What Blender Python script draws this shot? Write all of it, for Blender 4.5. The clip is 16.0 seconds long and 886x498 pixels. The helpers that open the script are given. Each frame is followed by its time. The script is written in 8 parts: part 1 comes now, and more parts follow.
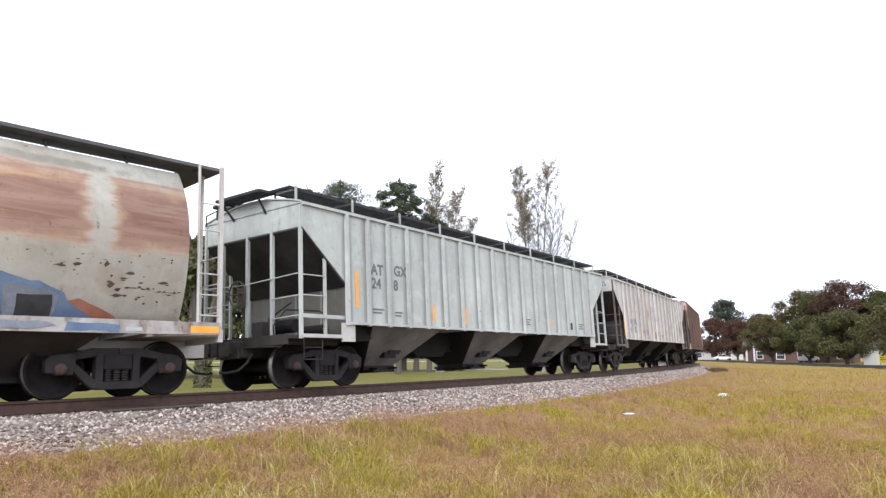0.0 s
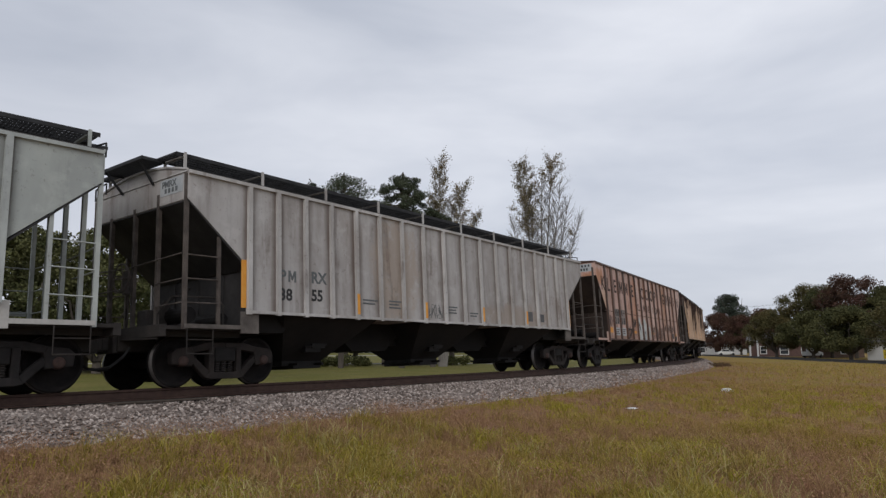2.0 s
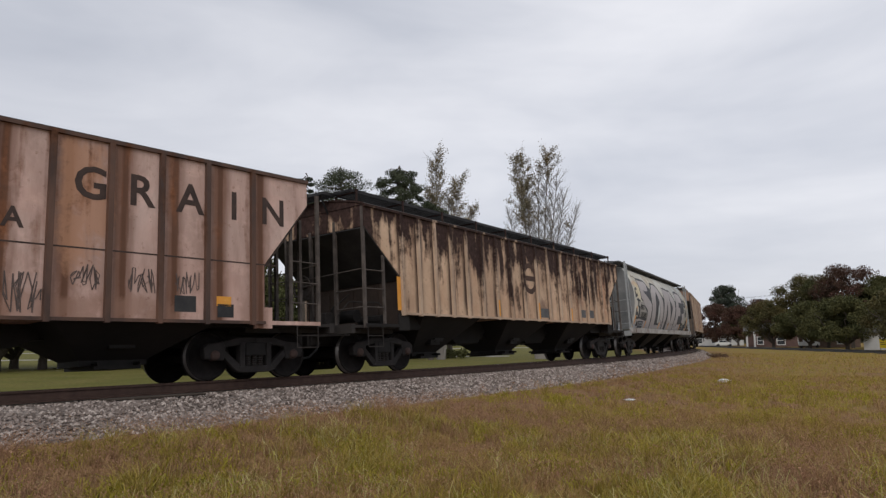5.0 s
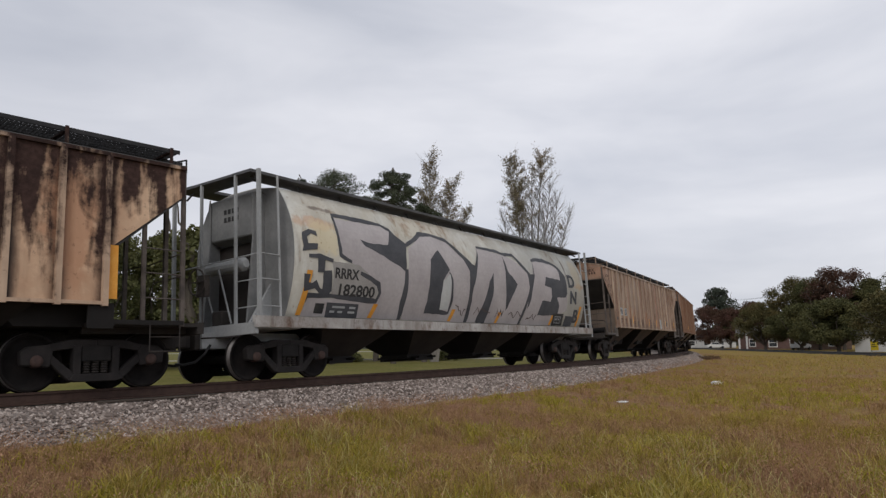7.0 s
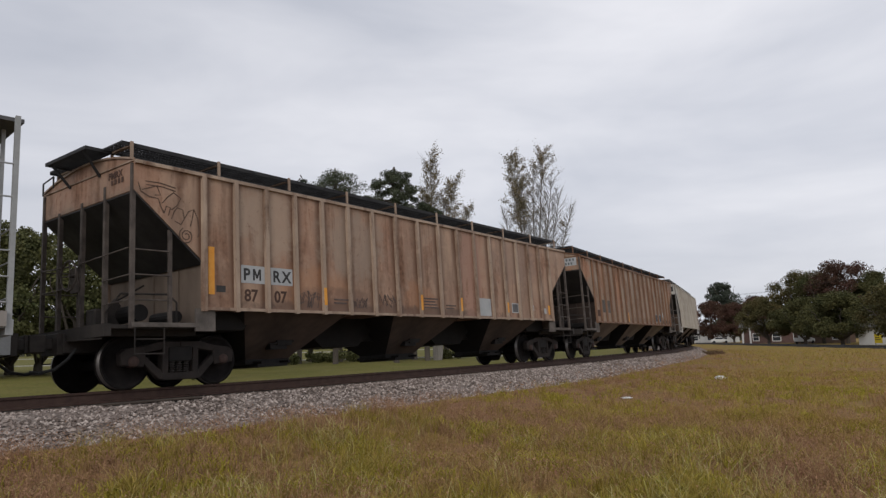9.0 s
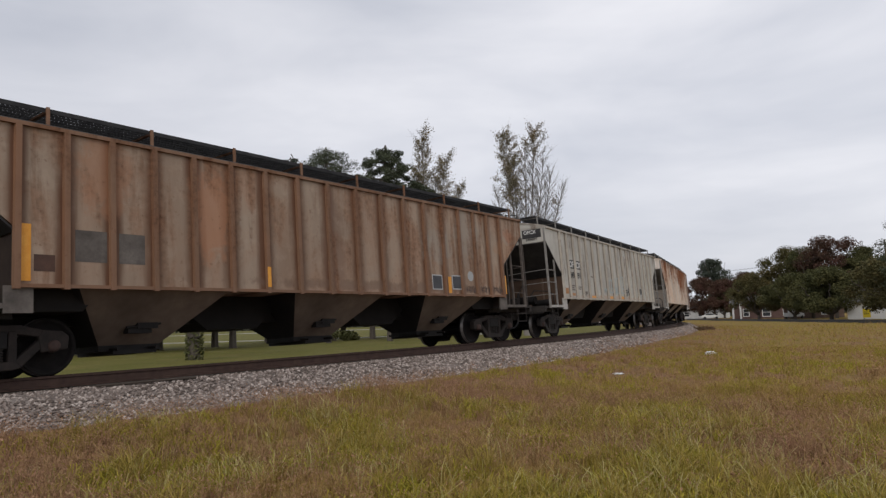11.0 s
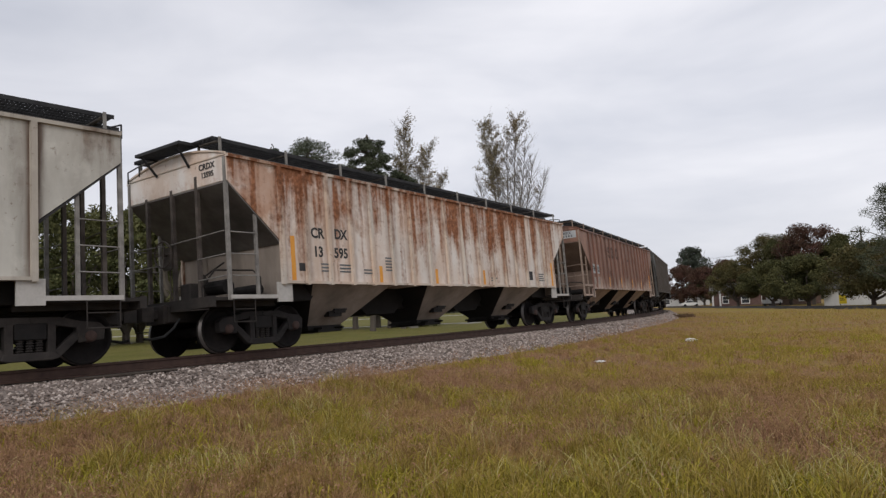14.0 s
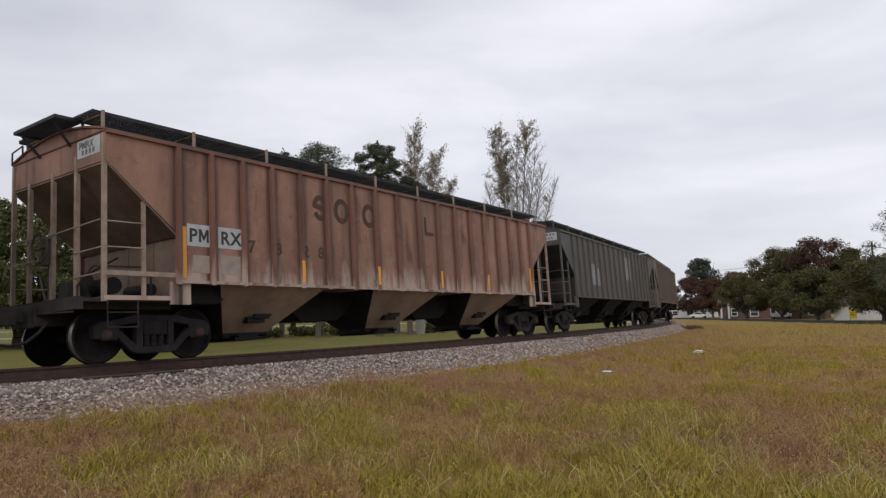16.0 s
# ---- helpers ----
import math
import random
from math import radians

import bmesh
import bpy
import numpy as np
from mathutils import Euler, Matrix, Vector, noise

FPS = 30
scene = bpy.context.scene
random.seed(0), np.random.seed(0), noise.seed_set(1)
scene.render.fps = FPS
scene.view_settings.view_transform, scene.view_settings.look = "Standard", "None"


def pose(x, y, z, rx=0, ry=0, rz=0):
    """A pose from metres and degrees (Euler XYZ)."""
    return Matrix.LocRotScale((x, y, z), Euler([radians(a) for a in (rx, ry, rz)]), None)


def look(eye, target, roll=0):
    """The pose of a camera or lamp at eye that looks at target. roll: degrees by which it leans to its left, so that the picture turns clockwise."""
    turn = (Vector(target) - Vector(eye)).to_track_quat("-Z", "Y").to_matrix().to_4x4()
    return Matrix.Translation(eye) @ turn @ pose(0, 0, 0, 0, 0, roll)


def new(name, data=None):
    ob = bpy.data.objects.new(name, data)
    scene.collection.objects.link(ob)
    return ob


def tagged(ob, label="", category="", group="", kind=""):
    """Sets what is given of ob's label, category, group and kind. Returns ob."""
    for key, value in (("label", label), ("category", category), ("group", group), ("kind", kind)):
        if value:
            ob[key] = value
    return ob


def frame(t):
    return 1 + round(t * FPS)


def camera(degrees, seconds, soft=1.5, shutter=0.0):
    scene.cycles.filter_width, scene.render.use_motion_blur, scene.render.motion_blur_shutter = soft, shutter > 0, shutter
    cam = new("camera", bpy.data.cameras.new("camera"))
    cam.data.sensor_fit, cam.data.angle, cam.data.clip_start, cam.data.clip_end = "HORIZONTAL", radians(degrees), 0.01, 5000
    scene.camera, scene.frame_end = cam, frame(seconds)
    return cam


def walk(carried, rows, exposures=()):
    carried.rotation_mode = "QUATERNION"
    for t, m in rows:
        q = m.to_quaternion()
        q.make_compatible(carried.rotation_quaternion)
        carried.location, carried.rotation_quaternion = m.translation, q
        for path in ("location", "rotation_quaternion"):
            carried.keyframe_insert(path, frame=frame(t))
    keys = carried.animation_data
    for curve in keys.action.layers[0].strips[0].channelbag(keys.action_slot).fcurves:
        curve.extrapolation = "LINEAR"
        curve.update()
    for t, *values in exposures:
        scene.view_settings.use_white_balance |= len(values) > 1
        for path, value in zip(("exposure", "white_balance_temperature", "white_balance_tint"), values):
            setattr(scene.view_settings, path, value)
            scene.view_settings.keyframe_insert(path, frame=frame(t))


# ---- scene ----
FOV = 65.43
EYE = (0.0, 0.0, 1.45)
cam = camera(FOV, 16.0, soft=1.35)
# seconds, yaw, pitch, roll of the hand-held camera; it stands on one spot
TURNS = [(0, -0.70, 8.80, 0.20), (0.5, -0.40, 8.52, 0.35), (1, -0.38, 8.47, 0.26), (1.5, -0.46, 8.68, -0.06),
         (2, -0.43, 8.33, 0.06), (2.5, -0.11, 8.25, 0.06), (3, 0.14, 7.91, 0.43), (3.5, -0.17, 7.83, 0.49),
         (4, -0.22, 7.77, 0.49), (6.5, -1.21, 7.81, 0.58), (7, -1.15, 7.94, 0.52), (7.5, -0.95, 8.30, 0.47),
         (8, -0.95, 8.58, 0.32), (8.5, -0.99, 8.12, 0.49), (9, -0.88, 7.81, 1.25), (9.5, -0.03, 6.93, 1.42),
         (9.7, -1.02, 6.80, 1.45), (11.8, -1.90, 5.72, 2.05), (12, -2.68, 5.72, 2.14), (12.5, -2.64, 5.69, 2.33), (13, -3.12, 5.21, 1.75),
         (13.5, -3.52, 5.15, 1.64), (14, -2.88, 5.10, 2.24), (14.5, -2.87, 5.27, 1.73), (15, -2.54, 5.47, 1.46),
         (15.5, -2.46, 5.26, 1.27), (16, -2.31, 5.66, 1.07)]
walk(cam, [(t, pose(*EYE, 90 + p, r, y)) for t, y, p, r in TURNS],
     exposures=[(0, 1.42, 6200, 12), (0.5, 1.39, 6200, 12), (1.0, 1.28, 6280, 14), (1.5, 0.30, 6300, 20), (2.0, -0.10, 6350, 11), (2.5, -0.12, 6300, 11), (3.0, -0.08, 6350, 10), (3.5, -0.03, 6500, 11), (9.0, -0.05, 6550, 12), (12.0, 0.03, 6580, 12), (16, 0.11, 6600, 13)])

# ---- light: an overcast autumn day ----
world = bpy.data.worlds.new("overcast_sky")
scene.world = world
world.use_nodes = True
wt = world.node_tree
wt.nodes.clear()


def wnode(kind, **kw):
    n = wt.nodes.new(kind)
    for k, v in kw.items():
        n.inputs[k].default_value = v
    return n


w_out = wnode("ShaderNodeOutputWorld")
w_bg = wnode("ShaderNodeBackground", Strength=0.1)
w_sky = wnode("ShaderNodeTexSky")
w_sky.sky_type = "NISHITA"
w_sky.sun_disc = False
w_sky.sun_elevation, w_sky.sun_rotation = radians(35), radians(193)
w_co = wnode("ShaderNodeTexCoord")
w_map = wnode("ShaderNodeMapping", Scale=(1.0, 1.0, 3.6), Rotation=(0.05, 0.10, 0.3), Location=(0.9, 0.35, 0.2))
w_n1 = wnode("ShaderNodeTexNoise", Scale=1.5, Detail=5.0, Roughness=0.52, Distortion=0.35)
w_ramp = wnode("ShaderNodeValToRGB")
w_ramp.color_ramp.elements[0].position, w_ramp.color_ramp.elements[0].color = 0.30, (5.8, 6.15, 6.85, 1)
w_ramp.color_ramp.elements[1].position, w_ramp.color_ramp.elements[1].color = 0.60, (8.45, 8.65, 9.1, 1)
w_mix = wnode("ShaderNodeMixRGB", Fac=0.95)
wl = wt.links.new
wl(w_co.outputs["Generated"], w_map.inputs["Vector"])
wl(w_map.outputs[0], w_n1.inputs["Vector"])
wl(w_n1.outputs["Fac"], w_ramp.inputs[0])
wl(w_sky.outputs[0], w_mix.inputs[1])
wl(w_ramp.outputs[0], w_mix.inputs[2])
w_dot = wnode("ShaderNodeVectorMath")
w_dot.operation = "DOT_PRODUCT"
w_dot.inputs[1].default_value = (0.68, 0.40, -0.55)
w_bank = wnode("ShaderNodeValToRGB")
w_bank.color_ramp.elements[0].position, w_bank.color_ramp.elements[0].color = 0.42, (0.86, 0.87, 0.89, 1)
w_bank.color_ramp.elements[1].position, w_bank.color_ramp.elements[1].color = 0.66, (1.08, 1.075, 1.07, 1)
w_half = wnode("ShaderNodeMath")
w_half.operation = "MULTIPLY_ADD"
w_half.inputs[1].default_value = w_half.inputs[2].default_value = 0.5
w_thick = wnode("ShaderNodeMixRGB", Fac=1.0)
w_thick.blend_type = "MULTIPLY"
wl(w_co.outputs["Generated"], w_dot.inputs[0])
wl(w_dot.outputs["Value"], w_half.inputs[0])
wl(w_half.outputs[0], w_bank.inputs[0])
wl(w_mix.outputs[0], w_thick.inputs[1])
wl(w_bank.outputs[0], w_thick.inputs[2])
w_sep = wnode("ShaderNodeSeparateXYZ")
w_low = wnode("ShaderNodeValToRGB")
w_low.color_ramp.elements[0].position, w_low.color_ramp.elements[0].color = 0.02, (0.87, 0.875, 0.885, 1)
w_low.color_ramp.elements[1].position, w_low.color_ramp.elements[1].color = 0.24, (1, 1, 1, 1)
w_haze = wnode("ShaderNodeMixRGB", Fac=1.0)
w_haze.blend_type = "MULTIPLY"
wl(w_co.outputs["Generated"], w_sep.inputs[0])
wl(w_sep.outputs[2], w_low.inputs[0])
wl(w_thick.outputs[0], w_haze.inputs[1])
wl(w_low.outputs[0], w_haze.inputs[2])
wl(w_haze.outputs[0], w_bg.inputs["Color"])
wl(w_bg.outputs[0], w_out.inputs["Surface"])
sun = new("sun", bpy.data.lights.new("sun", "SUN"))
sun.data.energy, sun.data.angle, sun.data.color = 1.22, radians(30), (1.0, 0.97, 0.93)
sun.matrix_world = look((0, 0, 0), (0.2, 0.85, -0.62))


# ---- materials ----
class Nodes:
    """A small builder of node materials."""

    def __init__(self, name, rough=0.8, metal=0.0, spec=0.3):
        self.mat = bpy.data.materials.new(name)
        self.mat.use_nodes = True
        self.t = self.mat.node_tree
        self.b = self.t.nodes["Principled BSDF"]
        self.b.inputs["Roughness"].default_value = rough
        self.b.inputs["Metallic"].default_value = metal
        self.b.inputs["Specular IOR Level"].default_value = spec

    def node(self, kind, **kw):
        n = self.t.nodes.new(kind)
        for k, v in kw.items():
            n.inputs[k].default_value = v
        return n

    def link(self, a, b):
        self.t.links.new(a, b)

    def coords(self, scale=(1, 1, 1), owner=None, world=False):
        m = self.node("ShaderNodeMapping", Scale=scale)
        if world:
            self.link(self.node("ShaderNodeNewGeometry").outputs["Position"], m.inputs["Vector"])
        else:
            c = self.node("ShaderNodeTexCoord")
            c.object = owner
            self.link(c.outputs["Object"], m.inputs["Vector"])
        return m.outputs[0]

    def noise(self, vec, scale, detail=4.0, rough=0.55, distortion=0.0):
        n = self.node("ShaderNodeTexNoise", Scale=scale, Detail=detail, Roughness=rough, Distortion=distortion)
        self.link(vec, n.inputs["Vector"])
        return n.outputs["Fac"]

    def ramp(self, fac, lo, hi, a=(0, 0, 0), b=(1, 1, 1)):
        r = self.node("ShaderNodeValToRGB")
        e = r.color_ramp.elements
        e[0].position, e[1].position = lo, hi
        e[0].color, e[1].color = (*a, 1), (*b, 1)
        self.link(fac, r.inputs[0])
        return r.outputs[0]

    def mix(self, fac, a, b, mode="MIX"):
        m = self.node("ShaderNodeMixRGB")
        m.blend_type = mode
        for socket, value in zip((m.inputs[0], m.inputs[1], m.inputs[2]), (fac, a, b)):
            if isinstance(value, (int, float)):
                socket.default_value = value
            elif isinstance(value, tuple):
                socket.default_value = (*value, 1)
            else:
                self.link(value, socket)
        return m.outputs[0]

    def math(self, op, a, b=0.0):
        m = self.node("ShaderNodeMath")
        m.operation = op
        for socket, value in zip((m.inputs[0], m.inputs[1]), (a, b)):
            if isinstance(value, (int, float)):
                socket.default_value = value
            else:
                self.link(value, socket)
        return m.outputs[0]

    def color(self, c):
        if isinstance(c, tuple):
            self.b.inputs["Base Color"].default_value = (*c, 1)
        else:
            self.link(c, self.b.inputs["Base Color"])

    def bump(self, height, strength=0.3, distance=0.01):
        n = self.node("ShaderNodeBump", Strength=strength, Distance=distance)
        self.link(height, n.inputs["Height"])
        self.link(n.outputs[0], self.b.inputs["Normal"])


def plain(name, a, b, scale=6.0, rough=0.75, metal=0.0, bump=0.2, stretch=(1, 1, 1), random_tint=0.0, spec=0.3):
    """A surface that wanders between two colours at two scales."""
    n = Nodes(name, rough, metal, spec)
    v = n.coords(stretch)
    big, fine = n.noise(v, scale, 5), n.noise(v, scale * 9, 3)
    c = n.mix(n.ramp(big, 0.3, 0.7), a, b)
    c = n.mix(n.math("MULTIPLY", fine, 0.5), c, tuple(x * 0.55 for x in a))
    if random_tint:
        i = n.node("ShaderNodeObjectInfo")
        c = n.mix(n.math("MULTIPLY", i.outputs["Random"], random_tint), c, tuple(x * 0.4 for x in b))
    n.color(c)
    if bump:
        n.bump(fine, bump, 0.01)
    return n.mat


def car_paint(name, owner, base, worn, rust, rust_lo, rust_hi, top=0.0, streak=0.35, dirt=0.5, blotch=1.0, grime=(0.09, 0.075, 0.06), seam=0.0, pitch=0.0, foot=0.0, foot_c=(0.5, 0.47, 0.43),
              belt=None, panels=0.35, seed=0.0, speck=0.2, grain=8, spots=(), edge=0.6, clean_end=0.0):
    """Weathered freight-car enamel in the car's own space: vertical rust runs, faded panels, thin dribbles, road grime."""
    n = Nodes(name, 0.62, 0.0, 0.3)

    def space(scale):
        v = n.coords(scale, owner)
        v.node.inputs["Location"].default_value = (seed * 3.7, seed * 1.3, seed * 2.1)
        return v

    flat = n.coords((1, 1, 1), owner)
    xyz = n.node("ShaderNodeSeparateXYZ")
    n.link(flat, xyz.inputs[0])
    x, z = xyz.outputs[0], xyz.outputs[2]
    runs = n.noise(space((2.6, 2.6, streak)), 1.3, grain, 0.66 if grain > 6 else 0.55, 0.35)
    thin = n.noise(space((6, 6, 0.8)), 1.0, 5, 0.6, 0.8)
    wide = n.noise(space((1.3, 1.3, 0.4)), 1.0, 6, 0.6, 0.4)
    patch = n.noise(space((1, 1, 1)), 0.7 * blotch, 6, 0.65, 0.6)
    fleck = n.noise(space((1, 1, 1)), 10.0, 6, 0.72)
    mottle = n.noise(space((1, 1, 1)), 3.2, 5, 0.65, 0.4)
    c = n.mix(n.ramp(patch, 0.40, 0.60), base, worn)
    ax = n.math("ABSOLUTE", x)
    if pitch:
        order = n.math("DIVIDE", ax, pitch)
    else:
        order = n.math("DIVIDE", n.math("SUBTRACT", 0.9, n.math("SQRT", n.math("SUBTRACT", 0.81, n.math("MULTIPLY", ax, 0.0504)))), 0.0252)
    if panels:  # each panel has faded in its own way
        w = n.node("ShaderNodeTexWhiteNoise")
        w.noise_dimensions = "1D"
        n.link(n.math("ADD", n.math("MULTIPLY", n.math("SIGN", x), n.math("ADD", n.math("FLOOR", n.math("ADD", order, 0.5)), 1.5)), seed * 17.3), w.inputs["W"])
        c = n.mix(n.math("MULTIPLY", w.outputs["Value"], panels), c, tuple(0.55 * a + 0.45 * b for a, b in zip(grime, base)))
    if panels and edge:  # dirt along both sides of every rib, with the panel's soft shading painted in
        beam = n.math("ABSOLUTE", n.math("SUBTRACT", n.math("FRACT", order), 0.5))
        beam = n.math("ADD", beam, n.math("MULTIPLY", n.math("SUBTRACT", wide, 0.5), 0.45))
        flank = n.ramp(n.math("DIVIDE", ax, 10.0), 0.685, 0.705, (1, 1, 1), (0, 0, 0))
        c = n.mix(n.math("MULTIPLY", n.math("MULTIPLY", n.ramp(beam, 0.06, 0.34, (1, 1, 1), (0, 0, 0)), edge), flank), c, tuple(0.5 * a + 0.22 * b for a, b in zip(grime, base)))
    c = n.mix(n.math("MULTIPLY", n.ramp(wide, 0.40, 0.62), dirt), c, grime)
    c = n.mix(n.math("MULTIPLY", n.ramp(thin, 0.58, 0.76), dirt * 0.35), c, tuple(a * 0.7 for a in grime))
    c = n.mix(n.math("MULTIPLY", n.ramp(runs, 0.54, 0.68), dirt * 0.75), c, tuple(a * 0.6 for a in grime))
    c = n.mix(n.math("MULTIPLY", n.ramp(mottle, 0.52, 0.68), 0.26), c, tuple(min(1, b * 1.28) for b in base))
    c = n.mix(n.math("MULTIPLY", n.ramp(n.noise(space((1, 1, 0.7)), 0.45, 3), 0.42, 0.62), 0.30), c, tuple(0.6 * a for a in worn))
    high = n.math("MULTIPLY", n.math("SUBTRACT", z, 2.4), top)
    amount = n.math("ADD", n.math("ADD", n.math("MULTIPLY", runs, 0.6), n.math("MULTIPLY", patch, 0.4)), high)
    amount = n.math("ADD", amount, n.math("MULTIPLY", n.math("SUBTRACT", fleck, 0.5), speck))
    if foot:  # pale dust that has settled in ragged runs along the foot of the panels
        low = n.math("SUBTRACT", 1.75, z)
        low = n.math("ADD", n.math("MULTIPLY", low, 0.9), n.math("MULTIPLY", n.math("SUBTRACT", runs, 0.5), 2.2))
        c = n.mix(n.math("MULTIPLY", n.ramp(low, 0.0, 0.4), foot), c, foot_c)
    if seam:  # rust bleeding from the weld beside each rib, and a thin shade line
        near = n.math("ABSOLUTE", n.math("SUBTRACT", n.math("FRACT", order), 0.5))
        near = n.math("ADD", near, n.math("MULTIPLY", n.math("SUBTRACT", runs, 0.5), 0.5))
        side = n.ramp(n.math("DIVIDE", ax, 10.0), 0.685, 0.695, (1, 1, 1), (0, 0, 0))
        c = n.mix(n.math("MULTIPLY", n.math("MULTIPLY", n.ramp(near, 0.07, 0.26, (1, 1, 1), (0, 0, 0)), seam), side), c, tuple(a * 0.5 for a in rust))
        # dark line along one side of the rib: joint dirt and painted rib shadow
        line = n.math("SUBTRACT", n.math("FRACT", order), 0.5)
        line = n.math("ABSOLUTE", n.math("SUBTRACT", n.math("MULTIPLY", line, n.math("SIGN", x)), 0.045))
        line = n.math("ADD", line, n.math("MULTIPLY", n.math("SUBTRACT", thin, 0.55), 0.12))
        c = n.mix(n.math("MULTIPLY", n.ramp(line, 0.035, 0.075, (1, 1, 1), (0, 0, 0)), n.math("MULTIPLY", side, 0.55 + 0.4 * seam)), c, tuple(a * 0.35 for a in rust))
    if belt:  # primer showing through in long soft-edged panels, orange at their rims
        wash = n.noise(space((0.35, 0.35, 3.2)), 1.6, 6, 0.62, 0.5)
        ragged = n.math("ADD", n.math("MULTIPLY", n.math("SUBTRACT", mottle, 0.5), 0.30), n.math("MULTIPLY", n.math("SUBTRACT", wash, 0.5), 0.75))
        inside = n.math("ADD", n.math("SUBTRACT", belt[1], n.math("ABSOLUTE", n.math("SUBTRACT", z, belt[0]))), ragged)
        bay = n.math("ABSOLUTE", n.math("SUBTRACT", n.math("FRACT", n.math("DIVIDE", n.math("SUBTRACT", x, belt[2]), belt[3])), 0.5))
        clear = n.math("MULTIPLY", n.math("SUBTRACT", 0.45, bay), belt[3] * 1.5)
        inside = n.math("MINIMUM", inside, n.math("ADD", clear, n.math("MULTIPLY", ragged, 0.9)))
        c = n.mix(n.math("MULTIPLY", n.ramp(inside, -0.22, 0.20), 0.85), c, n.mix(n.ramp(wash, 0.42, 0.58), (0.50, 0.29, 0.16), (0.60, 0.43, 0.29)))
        c = n.mix(n.math("MULTIPLY", n.ramp(n.math("ADD", inside, n.math("MULTIPLY", n.math("SUBTRACT", wash, 0.5), 0.9)), 0.08, 0.34), 0.9), c, n.mix(n.ramp(wash, 0.38, 0.60), (0.23, 0.105, 0.080), (0.37, 0.22, 0.165)))
    for sx, sz, rx, rz, tone, strength in spots:  # single stains with ragged edges
        far = n.math("ADD", n.math("POWER", n.math("ABSOLUTE", n.math("DIVIDE", n.math("SUBTRACT", x, sx), rx)), 2.0),
                     n.math("POWER", n.math("ABSOLUTE", n.math("DIVIDE", n.math("SUBTRACT", z, sz), rz)), 2.0))
        far = n.math("ADD", far, n.math("ADD", n.math("MULTIPLY", n.math("SUBTRACT", mottle, 0.5), 2.4), n.math("MULTIPLY", n.math("SUBTRACT", runs, 0.5), 2.0)))
        c = n.mix(n.math("MULTIPLY", n.ramp(far, 0.35, 1.1, (1, 1, 1), (0, 0, 0)), strength), c, tone)
    if clean_end:
        amount = n.math("SUBTRACT", amount, n.ramp(n.math("DIVIDE", ax, 10.0), 0.8055, 0.8065, (0, 0, 0), (clean_end, clean_end, clean_end)))
    deep = n.mix(n.ramp(fleck, 0.38, 0.62), rust, tuple(a * 0.45 for a in rust))
    c = n.mix(n.ramp(amount, rust_lo, rust_hi), c, deep)
    c = n.mix(n.ramp(fleck, 0.60, 0.70, (0, 0, 0), (0.6, 0.6, 0.6)), c, tuple(a * 0.6 for a in rust))
    n.color(c)
    n.link(n.ramp(amount, rust_lo, rust_hi, (0.55, 0.55, 0.55), (0.9, 0.9, 0.9)), n.b.inputs["Roughness"])
    n.bump(n.math("ADD", n.noise(flat, 1.1, 3), n.math("MULTIPLY", fleck, 0.1)), 0.35, 0.05)
    return n.mat


steel_dark = plain("dark_oily_steel", (0.011, 0.010, 0.010), (0.024, 0.021, 0.020), 5, 0.7, 0.2)
steel_grime = plain("grimy_cast_steel", (0.022, 0.019, 0.018), (0.055, 0.046, 0.040), 4, 0.75, 0.1)
wheel_steel = plain("dull_wheel_steel", (0.010, 0.009, 0.009), (0.024, 0.020, 0.019), 6, 0.85, 0.0, spec=0.15)
tread_steel = plain("polished_tread", (0.13, 0.12, 0.115), (0.22, 0.205, 0.195), 6, 0.45, 0.7)
cap_rust = plain("rusty_bearing_cap", (0.050, 0.032, 0.028), (0.09, 0.056, 0.047), 9, 0.8)
rubber = plain("black_rubber", (0.02, 0.02, 0.02), (0.035, 0.035, 0.035), 9, 0.8)
rail_rust = plain("brown_rail_steel", (0.055, 0.032, 0.026), (0.10, 0.060, 0.046), 7, 0.75, 0.2)
rail_head = plain("worn_rail_head", (0.25, 0.24, 0.23), (0.4, 0.38, 0.36), 7, 0.35, 0.8)
tie_wood = plain("creosoted_wood", (0.055, 0.042, 0.033), (0.12, 0.095, 0.075), 3, 0.9, 0, 0.6, (1, 9, 1), 0.5)
# galvanised steel coloured near black, its underside shade included
grate_steel = plain("galvanised_grating", (0.022, 0.022, 0.024), (0.055, 0.055, 0.056), 4, 0.7, 0.3)
# roof tops darkened for dirt and for the shade under the running boards
roof_grime_shade = plain("soot_and_shade_roof", (0.030, 0.028, 0.027), (0.085, 0.078, 0.072), 1.4, 0.85, 0, 0.2, (0.4, 1, 1))
white_paint = plain("white_paint", (0.66, 0.66, 0.64), (0.78, 0.78, 0.76), 3, 0.7)
black_paint = plain("black_paint", (0.028, 0.028, 0.03), (0.06, 0.058, 0.056), 4, 0.7)
orange_tape = plain("orange_reflector", (0.75, 0.30, 0.03), (0.85, 0.42, 0.08), 5, 0.5)


# ---- mesh helpers ----
def box(bm, x0, x1, y0, y1, z0, z1):
    v = [bm.verts.new((x, y, z)) for z in (z0, z1) for y in (y0, y1) for x in (x0, x1)]
    for f in ((0, 2, 3, 1), (4, 5, 7, 6), (0, 1, 5, 4), (2, 6, 7, 3), (0, 4, 6, 2), (1, 3, 7, 5)):
        bm.faces.new([v[i] for i in f])
    return v


